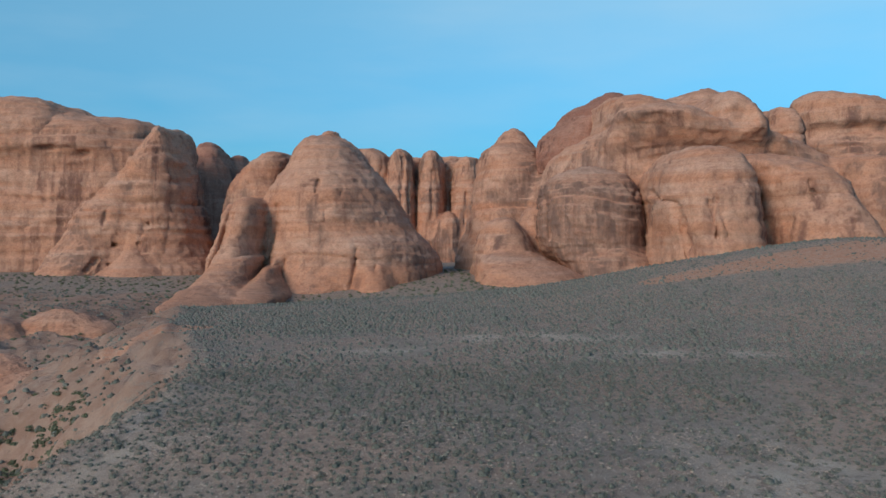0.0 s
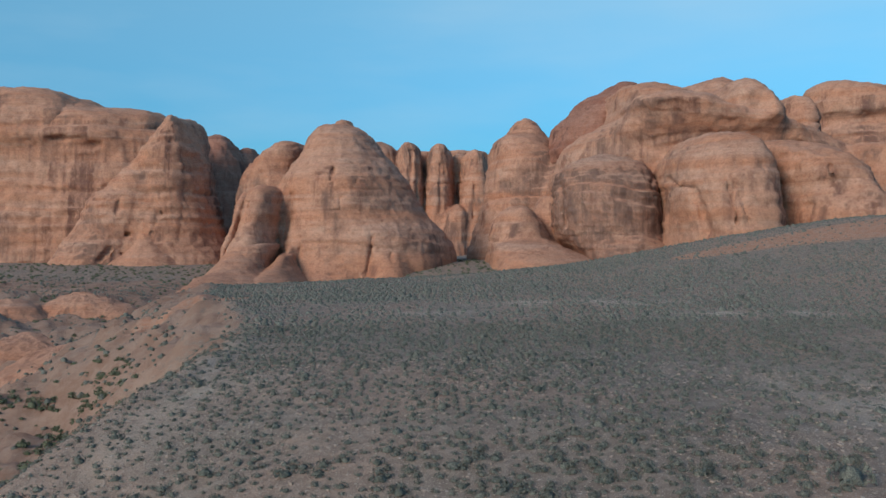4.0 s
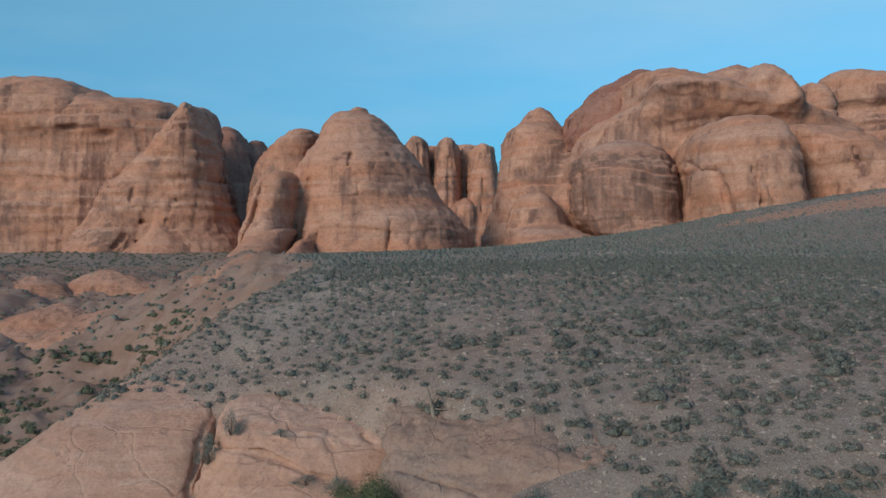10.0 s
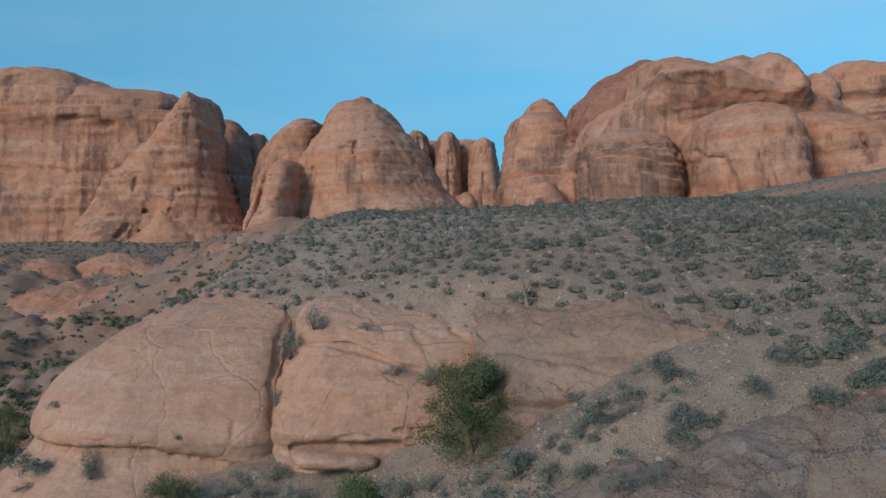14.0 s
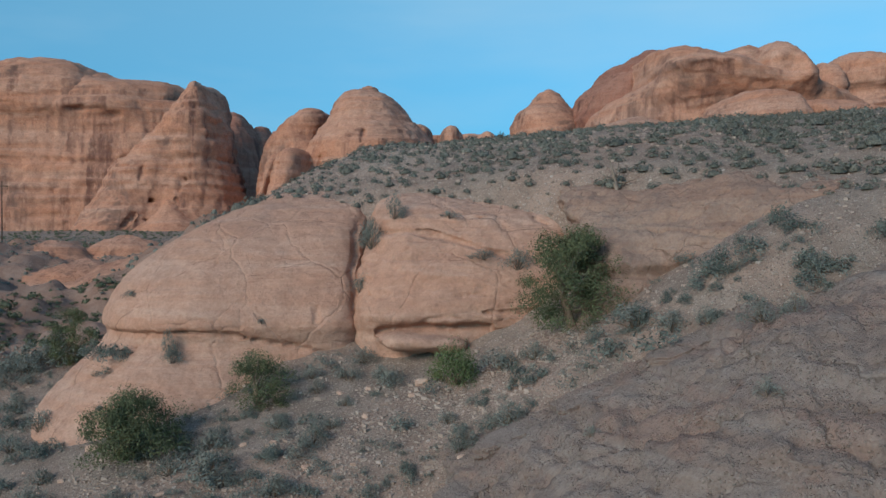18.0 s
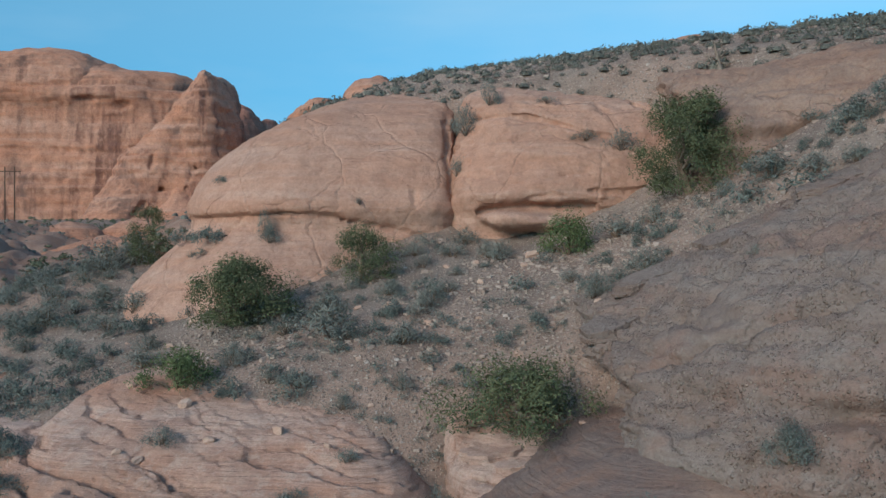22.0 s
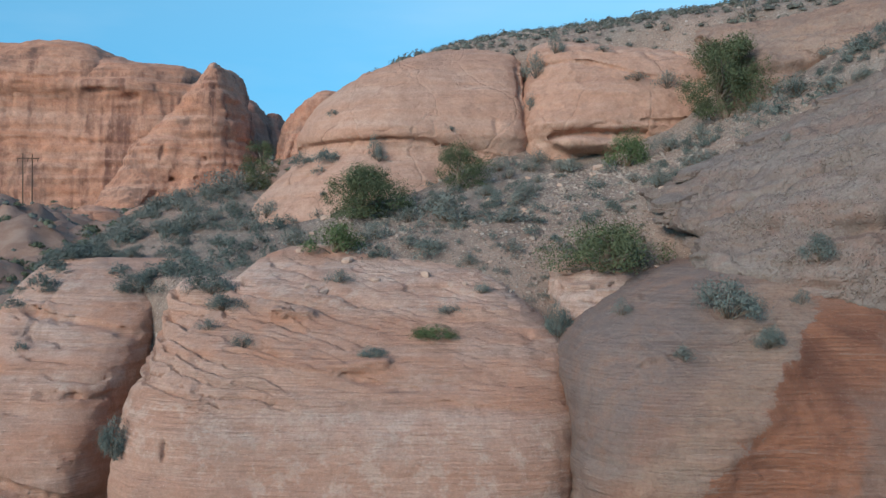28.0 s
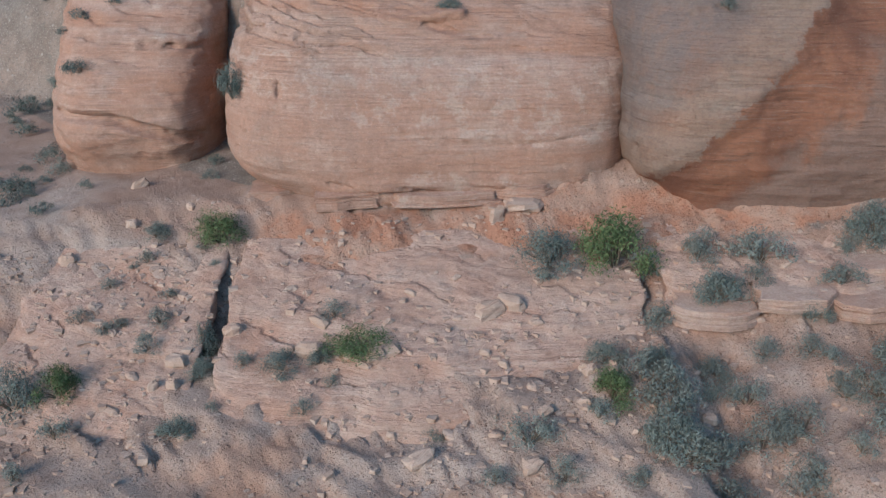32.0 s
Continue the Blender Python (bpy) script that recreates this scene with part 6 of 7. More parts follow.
SAGE_SPOTS = [
    (-28.6, 26.1, 0.9, 0.4),
    (-32.1, 28.0, 1.1, 0.5),
    (-19.7, 22.1, 0.6, 0.4),
    (-23.3, 37.0, 1.4, 0.8),
    (-19.5, 31.5, 1.2, 0.8),
    (-26.9, 35.2, 0.7, 0.5),
    (-25.6, 33.7, 1.0, 0.9),
    (-28.6, 32.8, 2.3, 1.3),
    (-29.2, 30.3, 1.2, 0.6),
    (-27.9, 29.5, 0.8, 0.4),
    (-26.4, 30.0, 0.8, 0.5),
    (-36.5, 38.8, 1.5, 1.0),
    (-34.4, 33.4, 1.5, 0.9),
    (-39.8, 44.9, 2.6, 1.4),
    (-38.7, 45.3, 2.0, 1.5),
    (-39.8, 37.4, 1.0, 0.7),
    (-39.1, 40.1, 1.3, 0.8),
    (-31.4, 32.5, 1.1, 0.6),
    (-30.0, 30.5, 0.8, 0.5),
    (-26.4, 31.4, 1.2, 0.8),
    (-24.9, 37.8, 1.2, 0.7),
    (-20.9, 31.5, 1.2, 0.7),
    (-24.1, 23.1, 0.6, 0.5),
    (-23.1, 20.8, 0.7, 0.5),
]
SAGE_SPOTS_MORE = [
    (-34.5, 24.6, 0.8, 0.6),
    (-35.6, 25.3, 0.7, 0.4),
    (-31.8, 39.1, 0.8, 1.1),
    (-26.2, 38.0, 1.0, 0.7),
    (-27.6, 27.4, 0.7, 0.5),
    (-24.4, 39.0, 1.3, 0.7),
    (-25.9, 37.1, 0.8, 0.6),
    (-23.7, 37.5, 1.0, 0.8),
    (-19.5, 35.6, 1.9, 0.9),
    (-18.5, 34.7, 1.1, 0.7),
    (-19.6, 31.3, 1.1, 0.7),
    (-21.4, 33.6, 0.9, 0.5),
    (-21.1, 31.3, 0.7, 0.7),
    (-17.9, 27.5, 0.4, 0.3),
    (-15.8, 32.0, 2.0, 0.9),
    (-15.0, 31.0, 1.1, 0.8),
    (-14.1, 30.4, 0.9, 0.7),
    (-13.4, 28.4, 1.1, 0.7),
    (-12.6, 28.2, 0.8, 0.6),
    (-27.0, 35.1, 0.9, 0.7),
    (-25.1, 34.5, 0.8, 0.6),
    (-24.8, 36.0, 0.6, 0.4),
    (-25.9, 33.2, 1.0, 0.7),
    (-28.9, 34.6, 1.5, 0.9),
]
SAGE_SPOTS_MORE_MORE = [
    (-28.2, 32.3, 1.0, 0.8),
    (-30.1, 33.6, 1.2, 0.7),
    (-31.2, 31.6, 0.8, 0.7),
    (-34.7, 34.9, 1.1, 0.7),
    (-37.1, 37.8, 1.4, 0.9),
    (-24.3, 41.4, 1.1, 1.4),
    (-23.4, 41.5, 0.9, 1.1),
    (-24.7, 43.1, 0.9, 1.2),
    (-24.7, 40.2, 0.7, 0.9),
    (-18.6, 39.4, 1.3, 0.9),
    (-19.9, 39.6, 1.3, 0.4),
    (-21.2, 41.1, 1.0, 0.4),
    (-28.3, 39.2, 0.5, 0.3),
    (-31.6, 38.8, 0.8, 0.7),
    (-14.5, 25.1, 0.7, 0.5),
    (-22.5, 17.7, 2.0, 1.1),
    (-29.2, 12.3, 1.4, 0.9),
    (-28.5, 11.3, 0.8, 0.7),
    (-24.1, 12.1, 1.0, 0.7),
    (-23.3, 11.3, 1.1, 0.7),
    (-24.9, 12.3, 0.9, 0.6),
    (-25.2, 10.7, 1.1, 0.6),
    (-23.6, 10.9, 1.1, 0.6),
    (-36.0, 15.1, 0.6, 0.5),
]
SAGE_SPOTS_MORE_MORE_MORE = [
    (-31.3, 13.0, 0.6, 0.4),
    (-44.7, 26.8, 1.2, 0.5),
    (-43.5, 26.9, 1.0, 0.5),
    (-40.7, 12.4, 0.6, 0.6),
    (-40.2, 13.7, 0.8, 0.7),
    (-21.8, 13.3, 0.8, 0.5),
    (-30.0, 11.2, 0.7, 0.5),
    (-27.6, 12.6, 0.8, 0.6),
    (-27.1, 11.0, 0.7, 0.5),
    (-22.3, 11.4, 0.7, 0.6),
]
STONE_SPOTS = [
    (-28.6, 20.6, 1.3, 0.4),
    (-29.4, 20.1, 0.5, 0.7),
    (-34.4, 15.4, 0.7, 0.5),
    (-34.2, 16.3, 0.6, 0.3),
    (-36.5, 16.4, 0.5, 0.4),
    (-38.2, 14.9, 0.3, 0.4),
    (-37.7, 14.9, 0.3, 0.4),
    (-33.4, 15.2, 0.3, 0.3),
    (-29.2, 11.5, 0.5, 0.4),
    (-32.4, 15.2, 0.6, 0.3),
    (-30.9, 13.0, 0.4, 0.2),
    (-37.8, 15.7, 0.6, 0.4),
    (-41.0, 24.1, 0.6, 0.4),
    (-40.5, 21.4, 0.4, 0.3),
    (-38.8, 22.0, 0.3, 0.3),
    (-42.1, 20.2, 0.5, 0.4),
    (-31.6, 12.2, 0.8, 0.3),
    (-27.6, 14.7, 0.3, 0.3),
    (-30.0, 15.1, 0.3, 0.2),
    (-33.7, 14.8, 0.2, 0.2),
]

planted(protos_of(3, 0.62, name="green_bush", label="leafy green desert bush growing on the sandstone", category="bush", mat=GREEN, seed=100, lobes=20, per=190, size=0.024, narrow=0.34, group="green bushes"), GREEN_SPOTS, rng)
planted(protos_of(4, 0.62, name="sage_bush", label="blue-grey sagebrush with woody stems on the rocks", category="bush", mat=SAGE_BLUE, seed=200, lobes=20, per=190, size=0.026, narrow=0.24, group="sage bushes"), BLUE_SPOTS + BLUE_SPOTS_MORE, rng)
planted(protos_of(4, 0.6, name="desert_shrub", label="low grey-green desert shrub on stony soil", category="shrub", mat=SAGE, seed=300, lobes=15, per=68, size=0.034, narrow=0.26, group="desert shrubs"), SAGE_SPOTS + SAGE_SPOTS_MORE + SAGE_SPOTS_MORE_MORE + SAGE_SPOTS_MORE_MORE_MORE + BENCH, rng)


def juniper(x, y, width, height, seed, lobes, label, per=260, low=0.10, z=None, spread=0.75):
    rg = np.random.default_rng(seed)
    base = drop_z(x, y) - 0.1 if z is None else z
    ob = thing("juniper_tree", label, "tree", "junipers", (x, y, base))
    L = []
    for k in range(lobes):
        a, t = rg.uniform(0, 6.28), rg.uniform(0, 1)
        zz = height * (low + (0.93 - low) * t)
        reach = width / 2 * (0.35 + spread * math.sin(math.pi * min(1, 0.3 + 0.66 * t))) * rg.uniform(0.2, 1.0)
        L.append((reach * math.cos(a), reach * math.sin(a), zz, rg.uniform(0.08, 0.16) * width))
    L = np.array(L)
    v, f = foliage(rg, L, int(1.1 * per), 0.022 * max(width, 1.6) ** 0.5, 0.4, 0.85)
    mesh_object("crown", v, f, JUNIPER, ob, smooth=False)
    bend = rg.normal(0, 0.06 * width, (4, 2))
    tp = [(0, 0, 0), (bend[0, 0], bend[0, 1], 0.25 * height), (bend[1, 0], bend[1, 1], 0.55 * height), (bend[2, 0], bend[2, 1], 0.85 * height)]
    v, f = tube(tp, [0.05 * width, 0.042 * width, 0.028 * width, 0.008 * width], 8)
    mesh_object("trunk", v, f, BARK, ob)
    for lx, ly, lz, lr in L[:10]:
        t = 0.55 * lz / height
        st = np.array((np.interp(t, (0, 0.25, 0.55, 0.85), [q[0] for q in tp]), np.interp(t, (0, 0.25, 0.55, 0.85), [q[1] for q in tp]), t * height))
        en = np.array((lx, ly, lz))
        mid = (st + en) / 2 + rg.normal(0, 0.05 * width, 3)
        v, f = tube([st, mid, en], [0.022 * width, 0.015 * width, 0.005 * width], 6)
        mesh_object("limb", v, f, DEADWOOD, ob)
    return ob


juniper(-31.8, 35.2, 3.4, 2.1, 40, 84, "rounded dark green juniper bush at the dome foot", low=0.0, spread=0.85)
juniper(-28.0, 37.0, 2.6, 2.0, 41, 44, "open green juniper with grey limbs on the talus", per=220, low=0.06)
juniper(-23.4, 28.2, 4.0, 1.5, 42, 50, "wide spreading juniper above the block", per=210, low=0.0)
juniper(-38.0, 45.4, 2.2, 2.6, 43, 46, "dark juniper standing behind the dome", low=0.0, spread=0.6)
juniper(-17.1, 35.7, 3.4, 3.5, 44, 110, "tall green juniper growing against the dome", low=0.06, spread=0.95)

# the dead snag on the gravel lip
snag = thing("dead_tree", "bare grey dead juniper snag on the gravel slope", "tree", at=(-14.7, 40.0, drop_z(-14.7, 40.0) - 0.05))
rg = np.random.default_rng(77)
v, f = tube([(0, 0, 0), (-0.06, 0, 0.35), (-0.14, 0.02, 0.7), (-0.26, 0, 1.15)], [0.11, 0.09, 0.06, 0.02], 8)
mesh_object("trunk", v, f, DEADWOOD, snag)
for a, b, c in ((0.45, 0.3, 0.55), (-0.7, 0.1, 0.5), (0.7, -0.2, 0.18), (-0.5, -0.3, 0.25), (0.15, 0.2, 0.95)):
    st = np.array((-0.08, 0, 0.3 + 0.3 * c))
    en = np.array((a, b, c + 0.25))
    v, f = tube([st, (st + en) / 2 + rg.normal(0, 0.05, 3), en], [0.045, 0.03, 0.008], 6)
    mesh_object("branch", v, f, DEADWOOD, snag)


# ---- shrubs of the slope and the gully, too many to count ----
def scatter(name, label, category, mat, xy, widths, tall, seed, variants=7, lobes=5, per=8, size=0.13, cast=False, core=False):
    rg = np.random.default_rng(seed)
    protos = []
    for k in range(variants):
        L = lobes_of(rg, lobes, 1.0, tall)
        if core:
            L[:, :2] *= 0.55
            L[:, 3] = L[:, 3] * 0.5 + 0.16
        protos.append(foliage(rg, L, per, size, 0.34)[0])
    pieces = []
    z = np.array([drop_z(a, b) for a, b in xy]) if cast else ground_z(xy[:, 0], xy[:, 1])
    for k, (x, y) in enumerate(xy):
        v = protos[k % variants]
        a, w = rg.uniform(0, 6.28), widths[k]
        c, sn = math.cos(a) * w, math.sin(a) * w
        pieces.append(np.stack([x + v[:, 0] * c - v[:, 1] * sn, y + v[:, 0] * sn + v[:, 1] * c, z[k] - 0.03 + v[:, 2] * w * rg.uniform(0.8, 1.2)], -1))
    V = np.concatenate(pieces)
    ob = mesh_object(name, V, np.arange(len(V)).reshape(-1, 4), mat, smooth=False)
    return tagged(ob, label, category, kind="stuff")


def tufts(name, label, category, xy, widths, seed, cast=False, sides=7, rings=3, sprigs=9, variants=24, mat=TUFT, core=1.0, sprig=0.10):
    """Many low rounded shrubs: an uneven leafy mound each, with a few loose sprigs round it."""
    rg = np.random.default_rng(seed)
    protos = []
    for k in range(variants):
        th = np.arange(sides) * 2 * math.pi / sides
        el = np.linspace(-0.15, 1.25, rings)
        T, E = np.meshgrid(th, el, indexing="ij")
        r = 0.40 * core * rg.uniform(0.72, 1.22, T.shape) * rg.uniform(0.8, 1.15, (sides, 1))
        v = np.stack([r * np.cos(E) * np.cos(T), r * np.cos(E) * np.sin(T), 0.02 + 0.95 * r * np.sin(E)], -1).reshape(-1, 3)
        f = grid_faces(sides, rings, True)
        ring = [i * rings + rings - 1 for i in range(sides)]
        f = np.concatenate([f, [(ring[0], ring[a], ring[min(a + 1, sides - 1)], ring[min(a + 2, sides - 1)]) for a in range(1, sides - 2, 2)]])
        if sprigs:
            d = rg.normal(0, 1, (sprigs, 3))
            d[:, 2] = np.abs(d[:, 2]) * 0.8
            d /= np.linalg.norm(d, axis=1, keepdims=True)
            lv, lf = leaf_quads(rg, d * (0.40, 0.40, 0.36) + (0, 0, 0.04), np.cross(d, (0.3, 0.2, 0.9)), sprig, 0.35)
            f = np.concatenate([f, lf + len(v)])
            v = np.concatenate([v, lv])
        protos.append((v, f))
    V, Fc, n = [], [], 0
    z = np.array([drop_z(a, b) for a, b in xy]) if cast else ground_z(xy[:, 0], xy[:, 1])
    for k, (x, y) in enumerate(xy):
        v, f = protos[rg.integers(variants)]
        a, w = rg.uniform(0, 6.28), widths[k]
        c, sn, q = math.cos(a) * w, math.sin(a) * w, w * rg.uniform(0.7, 1.1)
        V.append(np.stack([x + v[:, 0] * c - v[:, 1] * sn, y + v[:, 0] * sn + v[:, 1] * c, z[k] + v[:, 2] * q], -1))
        Fc.append(f + n)
        n += len(v)
    ob = mesh_object(name, np.concatenate(V), np.concatenate(Fc), mat)
    return tagged(ob, label, category, kind="stuff")


def spots_on(rg, x0, x1, y0, y1, step, keep):
    gx, gy = np.meshgrid(np.arange(x0, x1, step), np.arange(y0, y1, step))
    gx = gx + rg.uniform(-0.38, 0.38, gx.shape) * step
    gy = gy + rg.uniform(-0.38, 0.38, gy.shape) * step
    x, y = gx.ravel(), gy.ravel()
    k = keep(x, y) > rg.uniform(0, 1, x.shape)
    return np.stack([x[k], y[k]], -1)


def in_view(x, y):
    return (np.abs(x + 12) < 18 + 0.62 * y).astype(float)


rg = np.random.default_rng(9)
lush = lambda x, y: np.clip(0.88 + 0.5 * fbm(x, y, 21, 16, 3) + 0.4 * hump(x, y, -20, 66, 9, 30), 0.15, 1)
lip = lambda x: np.interp(x, (-40, -30, -20, -12, -6, 0, 20), (49, 44, 41.5, 37, 29, 27, 26))
low = lambda x, y: in_view(x, y) * (on_hill(x, y) > 0.8) * (y > lip(x)) * lush(x, y) * (1 - 0.8 * pale_mask(x, y))
lip_hill = spots_on(rg, -34, 45, 27, 46, 0.73, low)
lip_hill = np.array([q for q in lip_hill if drop_z(*q) - float(ground_z(np.array([q[0]]), np.array([q[1]]))[0]) < 0.15])
tufts("slope_shrubs", "low grey-green shrubs along the lip of the stony slope", "shrubs", lip_hill, np.exp(rg.normal(-0.52, 0.36, len(lip_hill))), 10, cast=True, sides=9, rings=4, sprigs=64, core=0.64, sprig=0.08)
near_hill = spots_on(rg, -34, 60, 46, 92, 0.67, low)
tufts("slope_shrubs", "low grey-green shrubs dotted over the stony slope", "shrubs", near_hill, np.exp(rg.normal(-0.70, 0.34, len(near_hill))), 15, cast=True, sprigs=26, core=0.70, sprig=0.095)
far_hill = spots_on(rg, -70, 190, 92, 262, 0.92, lambda x, y: in_view(x, y) * (on_hill(x, y) > 0.5) * lush(x, y) * (1 - 0.8 * clay_mask(x, y)) * (1 - 0.8 * pale_mask(x, y)) * (1 - 0.85 * (rock_mask(x, y) > 0.5)))
tufts("slope_shrubs", "grey-green shrubs covering the far part of the slope", "shrubs", far_hill, np.exp(rg.normal(-0.66, 0.3, len(far_hill))), 11, sides=5, rings=3, sprigs=0)
gul = spots_on(rg, -190, 40, 62, 420, 3.6, lambda x, y: in_view(x, y) * (on_hill(x, y) < 0.5) * np.clip(0.10 + 0.75 * fbm(x, y, 31, 22, 3) + 0.6 * sm((y - 270) / 70) + 0.8 * hump(x, y, 8, 300, 40, 25) + 1.5 * hump(x, y, -52, 96, 12, 28), 0.05, 0.95))
tufts("gully_bushes", "dark green bushes in the gully and at the cliff feet", "bushes", gul, rg.uniform(0.7, 2.0, len(gul)), 12, sides=8, rings=4, sprigs=44, core=0.72, sprig=0.12, mat=GULLY)
gul2 = spots_on(rg, -190, -20, 60, 330, 1.7, lambda x, y: in_view(x, y) * (on_hill(x, y) < 0.8) * np.clip(0.30 + 0.6 * fbm(x, y, 33, 14, 3), 0.03, 0.8))
tufts("gully_shrubs", "scattered grey shrubs on the slickrock of the gully", "shrubs", gul2, rg.uniform(0.4, 1.3, len(gul2)), 13, sides=7, rings=3, sprigs=8)
gul3 = spots_on(rg, -70, -30, 54, 118, 1.3, lambda x, y: (on_hill(x, y) < 0.55) * np.clip(0.65 + 0.9 * fbm(x, y, 37, 9, 3) + 0.6 * hump(x, y, -48, 78, 10, 16), 0.02, 0.98))
tufts("gully_bushes", "grey-green bushes crowding the near side of the gully", "bushes", gul3, np.exp(rg.normal(-0.1, 0.35, len(gul3))), 16, sides=9, rings=4, sprigs=60, core=0.68, sprig=0.10, mat=GULLY)
tal = spots_on(rg, -52, -4, 27, 45, 0.72, lambda x, y: np.clip(0.55 + 0.7 * fbm(x, y, 35, 6, 3), 0.1, 0.85) * (ground_z(x, y) > 9.5) * (y < lip(x) - 3))
wash = np.array([q[:2] for q in SADDLE + CREVICE])
scatter("wash_shrubs", "blue-grey sagebrush crowding the wash and the crevice", "shrubs", SAGE_BLUE, wash, 0.8 * np.array([q[2] for q in SADDLE + CREVICE]), 0.6, 17, variants=9, lobes=14, per=44, size=0.042, cast=True)
tal = np.array([q for q in tal if drop_z(*q) - float(ground_z(np.array([q[0]]), np.array([q[1]]))[0]) < 0.12])
scatter("talus_shrubs", "small grey-green shrubs on the gravelly talus", "shrubs", SAGE_BLUE, tal, np.exp(rg.normal(-0.55, 0.35, len(tal))), 0.52, 14, lobes=10, per=26, size=0.045, cast=True)


# ---- stones ----
def stone_shape(rg, sx, sy, sz):
    u, w = 8, 5
    th = np.linspace(0, 2 * math.pi, u, endpoint=False)
    ph = np.linspace(-1.2, 1.2, w)
    T, Q = np.meshgrid(th, ph, indexing="ij")
    k = rg.uniform(0.78, 1.15, T.shape)
    v = np.stack([sx * k * np.sign(np.cos(T)) * np.abs(np.cos(T)) ** 0.6 * np.cos(Q) ** 0.6, sy * k * np.sign(np.sin(T)) * np.abs(np.sin(T)) ** 0.6 * np.cos(Q) ** 0.6, sz * k * np.sin(Q)], -1)
    v = v.reshape(-1, 3)
    f = grid_faces(u, w, True)
    caps = []
    for j in (0, w - 1):
        ring = [i * w + j for i in range(u)]
        caps += [(ring[0], ring[a], ring[a + 1], ring[a + 2]) for a in (1, 3, 5)]
    return v, np.concatenate([f, np.array(caps)])


STONE = sandstone("loose_stone", (0.56, 0.43, 0.36), (0.50, 0.35, 0.275), (0.34, 0.24, 0.19), 0.5, 0.1, 0.1)
LOOSE = [(rg.uniform(-42, -17), rg.uniform(12.5, 18.4), w, w * rg.uniform(0.4, 0.8)) for w in np.exp(rg.normal(-1.55, 0.4, 90))]
LOOSE += [(rg.uniform(-36, -20), rg.uniform(27.5, 37.0), w, w * rg.uniform(0.4, 0.8)) for w in np.exp(rg.normal(-1.4, 0.3, 40))]
for k, (x, y, w, h) in enumerate(STONE_SPOTS + LOOSE):
    v, f = stone_shape(rg, w / 2, w * rg.uniform(0.28, 0.4), h * 0.5)
    c, sn = math.cos(k * 1.7), math.sin(k * 1.7)
    v = np.stack([v[:, 0] * c * 0 + v[:, 0], v[:, 1], v[:, 2] + 0.25 * v[:, 0] * sn], -1)
    ob = mesh_object("fallen_stone", v, f, STONE, smooth=False)
    ob.location = (x, y, drop_z(x, y) + 0.12 * h)
    ob.rotation_euler = (0, 0, 0.5 * sn)
    tagged(ob, "pale angular sandstone slab fallen at the cliff foot", "stone", "fallen stones")


GRAVEL = sandstone("gravel", (0.46, 0.395, 0.35), (0.37, 0.31, 0.27), (0.22, 0.185, 0.16), 0.4, 0.1, 0.1)


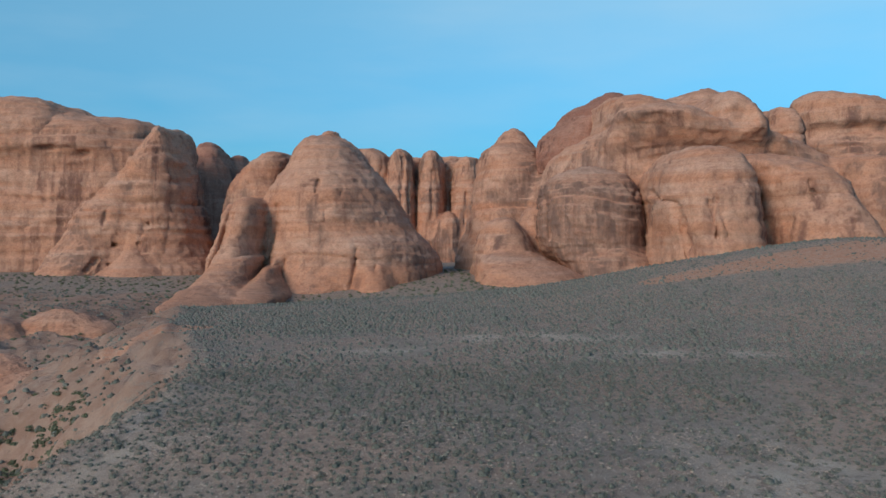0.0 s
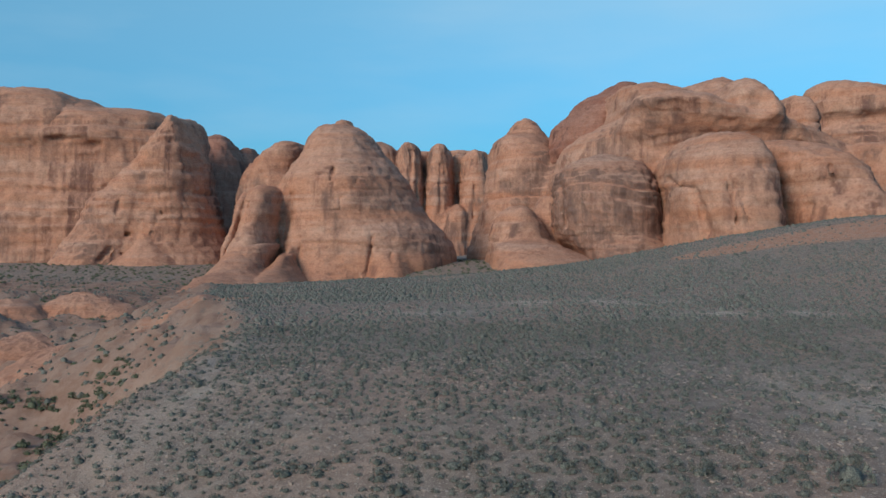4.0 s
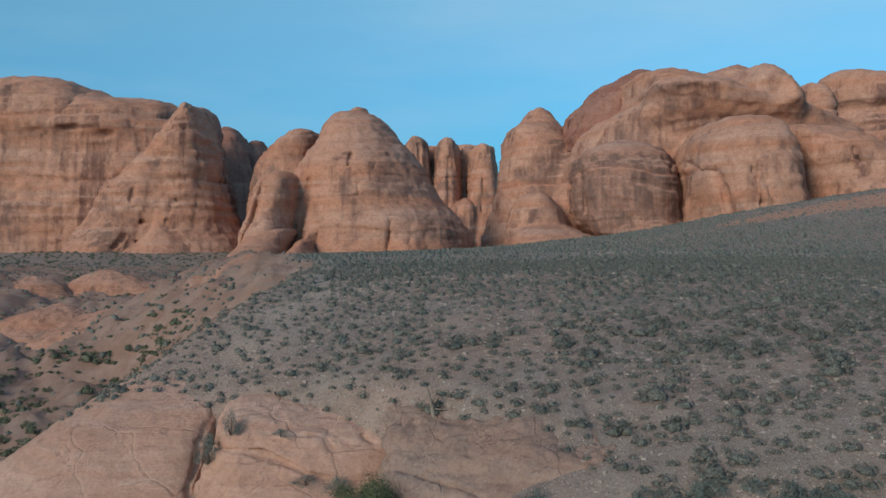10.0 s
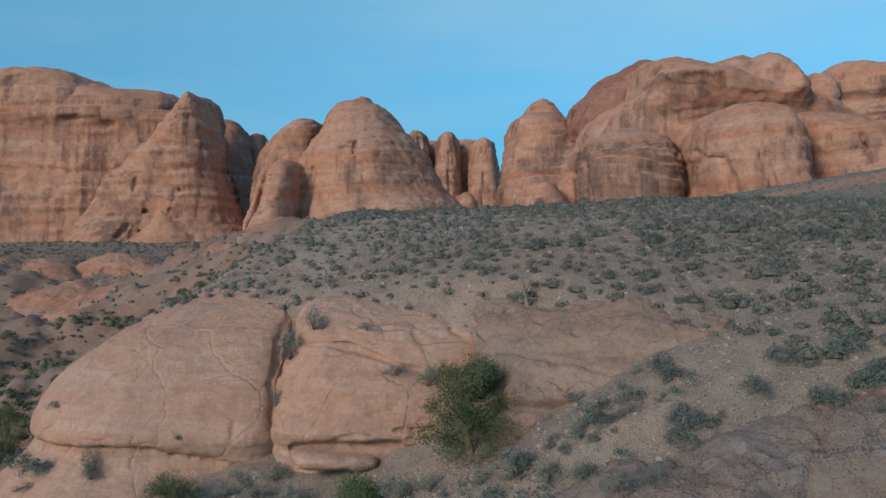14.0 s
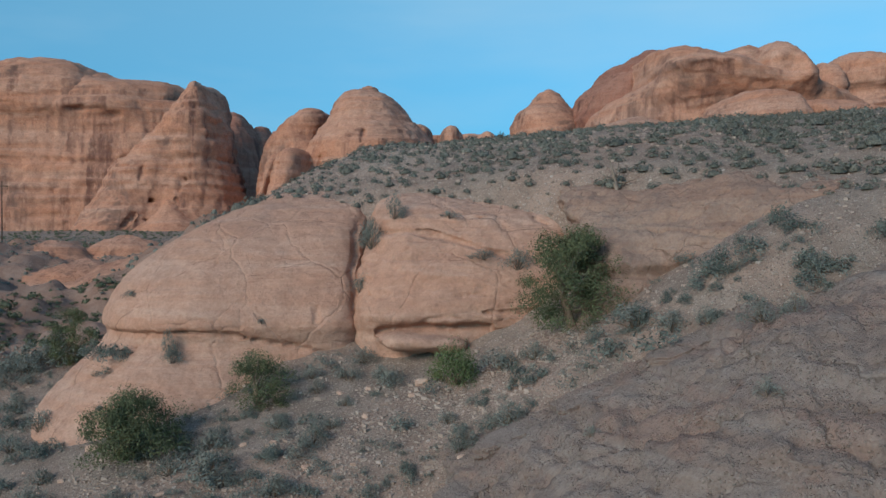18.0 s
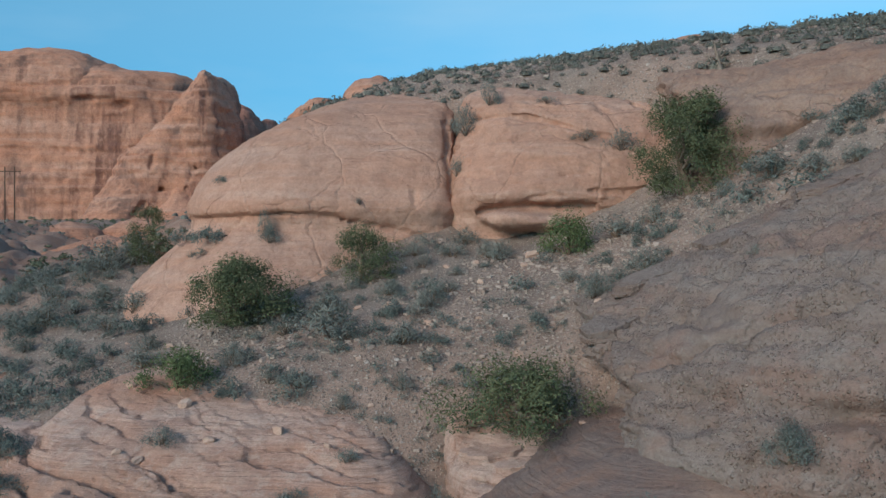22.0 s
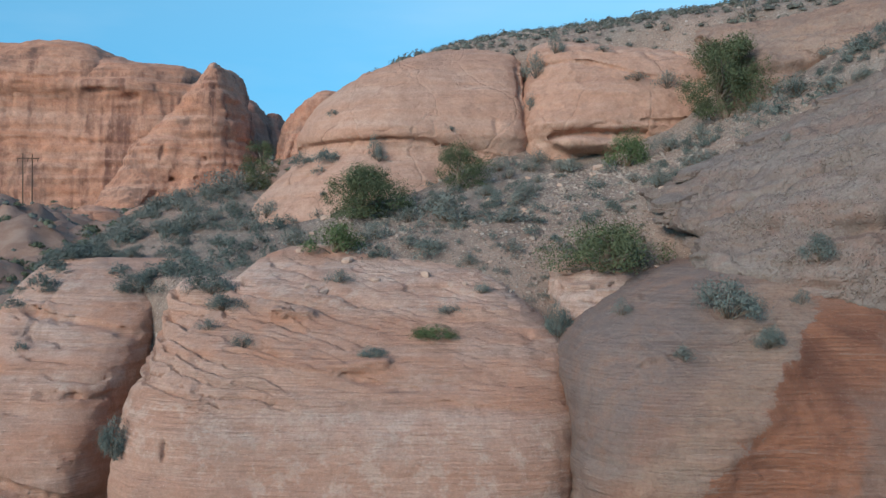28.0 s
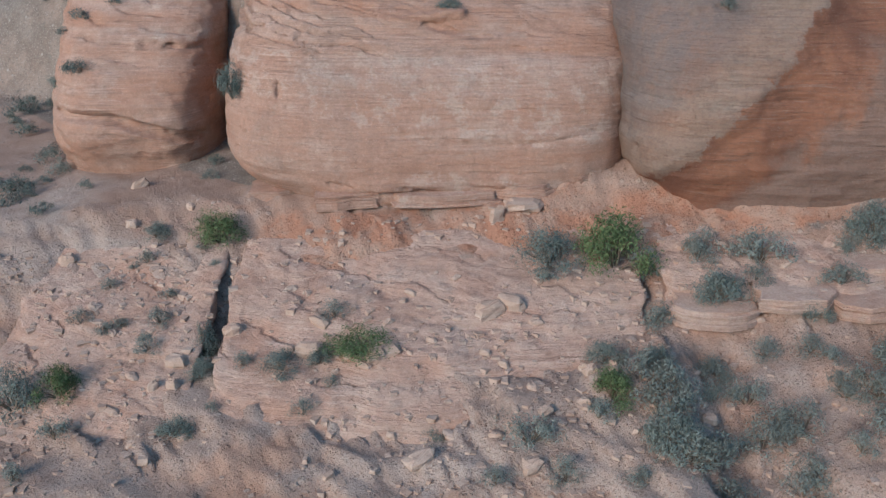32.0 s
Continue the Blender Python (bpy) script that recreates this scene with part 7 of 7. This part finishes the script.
def rubble(name, label, xy, sizes, seed, rise=0.1, mat=STONE):
    rr = np.random.default_rng(seed)
    cube = np.array([(a, b, c) for c in (-1, 1) for b in (-1, 1) for a in (-1, 1)], float)
    tri = np.array([(0, 2, 3, 1), (4, 5, 7, 6), (0, 1, 5, 4), (2, 6, 7, 3), (0, 4, 6, 2), (1, 3, 7, 5)])
    V, Fc = [], []
    z_all = ground_z(xy[:, 0], xy[:, 1])
    n = 0
    for k, (x, y) in enumerate(xy):
        z = drop_z(x, y)
        if z - z_all[k] > rise:
            continue
        a = rr.uniform(0, 6.28)
        v = cube * rr.uniform(0.5, 1.1, (8, 3)) * min(sizes[k], 0.13) * (1, rr.uniform(0.5, 1), rr.uniform(0.3, 0.7))
        V.append(np.stack([x + v[:, 0] * math.cos(a) - v[:, 1] * math.sin(a), y + v[:, 0] * math.sin(a) + v[:, 1] * math.cos(a), z + v[:, 2]], -1))
        Fc.append(tri + 8 * n)
        n += 1
    ob = mesh_object(name, np.concatenate(V), np.concatenate(Fc), mat, smooth=False)
    return tagged(ob, label, "stones", kind="stuff")


peb = spots_on(rg, -40, 26, 27, 66, 0.36, lambda x, y: in_view(x, y) * np.clip(0.75 + 0.6 * fbm(x, y, 41, 9, 3), 0, 1) * (ground_z(x, y) > 9))
rubble("gravel_stones", "pale pebbles and small stones strewn over the gravel slope", peb, np.exp(rg.normal(-3.0, 0.45, len(peb))), 21, mat=GRAVEL)
scree = spots_on(rg, -34, -17, 27.5, 37.5, 0.17, lambda x, y: np.clip(0.55 + 0.9 * fbm(x, y, 45, 3.5, 3), 0, 1))
rubble("scree_stones", "grey pebbles lying thick on the talus below the dome", scree, np.exp(rg.normal(-3.1, 0.5, len(scree))), 23, mat=GRAVEL)
rub = spots_on(rg, -46, -13, 9, 20.6, 0.27, lambda x, y: np.clip(0.45 + 0.8 * fbm(x, y, 43, 3, 3), 0.03, 1))
rubble("foot_rubble", "pink sandstone rubble scattered below the cliff", rub, np.exp(rg.normal(-2.75, 0.5, len(rub))), 22, 1.2)

# ---- the power line ----
line = thing("utility_pole", "weathered wooden two-legged power pole with a crossarm", "utility pole", at=(-163, 290, float(ground_z(np.array([-163.0]), np.array([290.0]))[0])))
TOP = 18.5
for dx in (-1.55, 1.55):
    v, f = tube([(dx, 0, -1), (dx, 0, TOP * 0.5), (dx, 0, TOP + 1.6)], [0.24, 0.21, 0.17], 8)
    mesh_object("pole", v, f, POLEWOOD, line)
bm = bmesh.new()
bmesh.ops.create_cube(bm, size=1.0, matrix=Matrix.Translation((0, 0, TOP)) @ Matrix.Diagonal((7.2, 0.25, 0.3, 1)))
bmesh.ops.bevel(bm, geom=bm.edges[:], offset=0.02, segments=1, affect="EDGES")
part("crossarm", bm, POLEWOOD, line)
for dx in (-3.3, 0, 3.3):
    v, f = tube([(dx, 0, TOP - 0.15), (dx, 0, TOP - 0.7), (dx, 0, TOP - 1.3)], [0.08, 0.12, 0.06], 6)
    mesh_object("insulator", v, f, POLEWOOD, line)
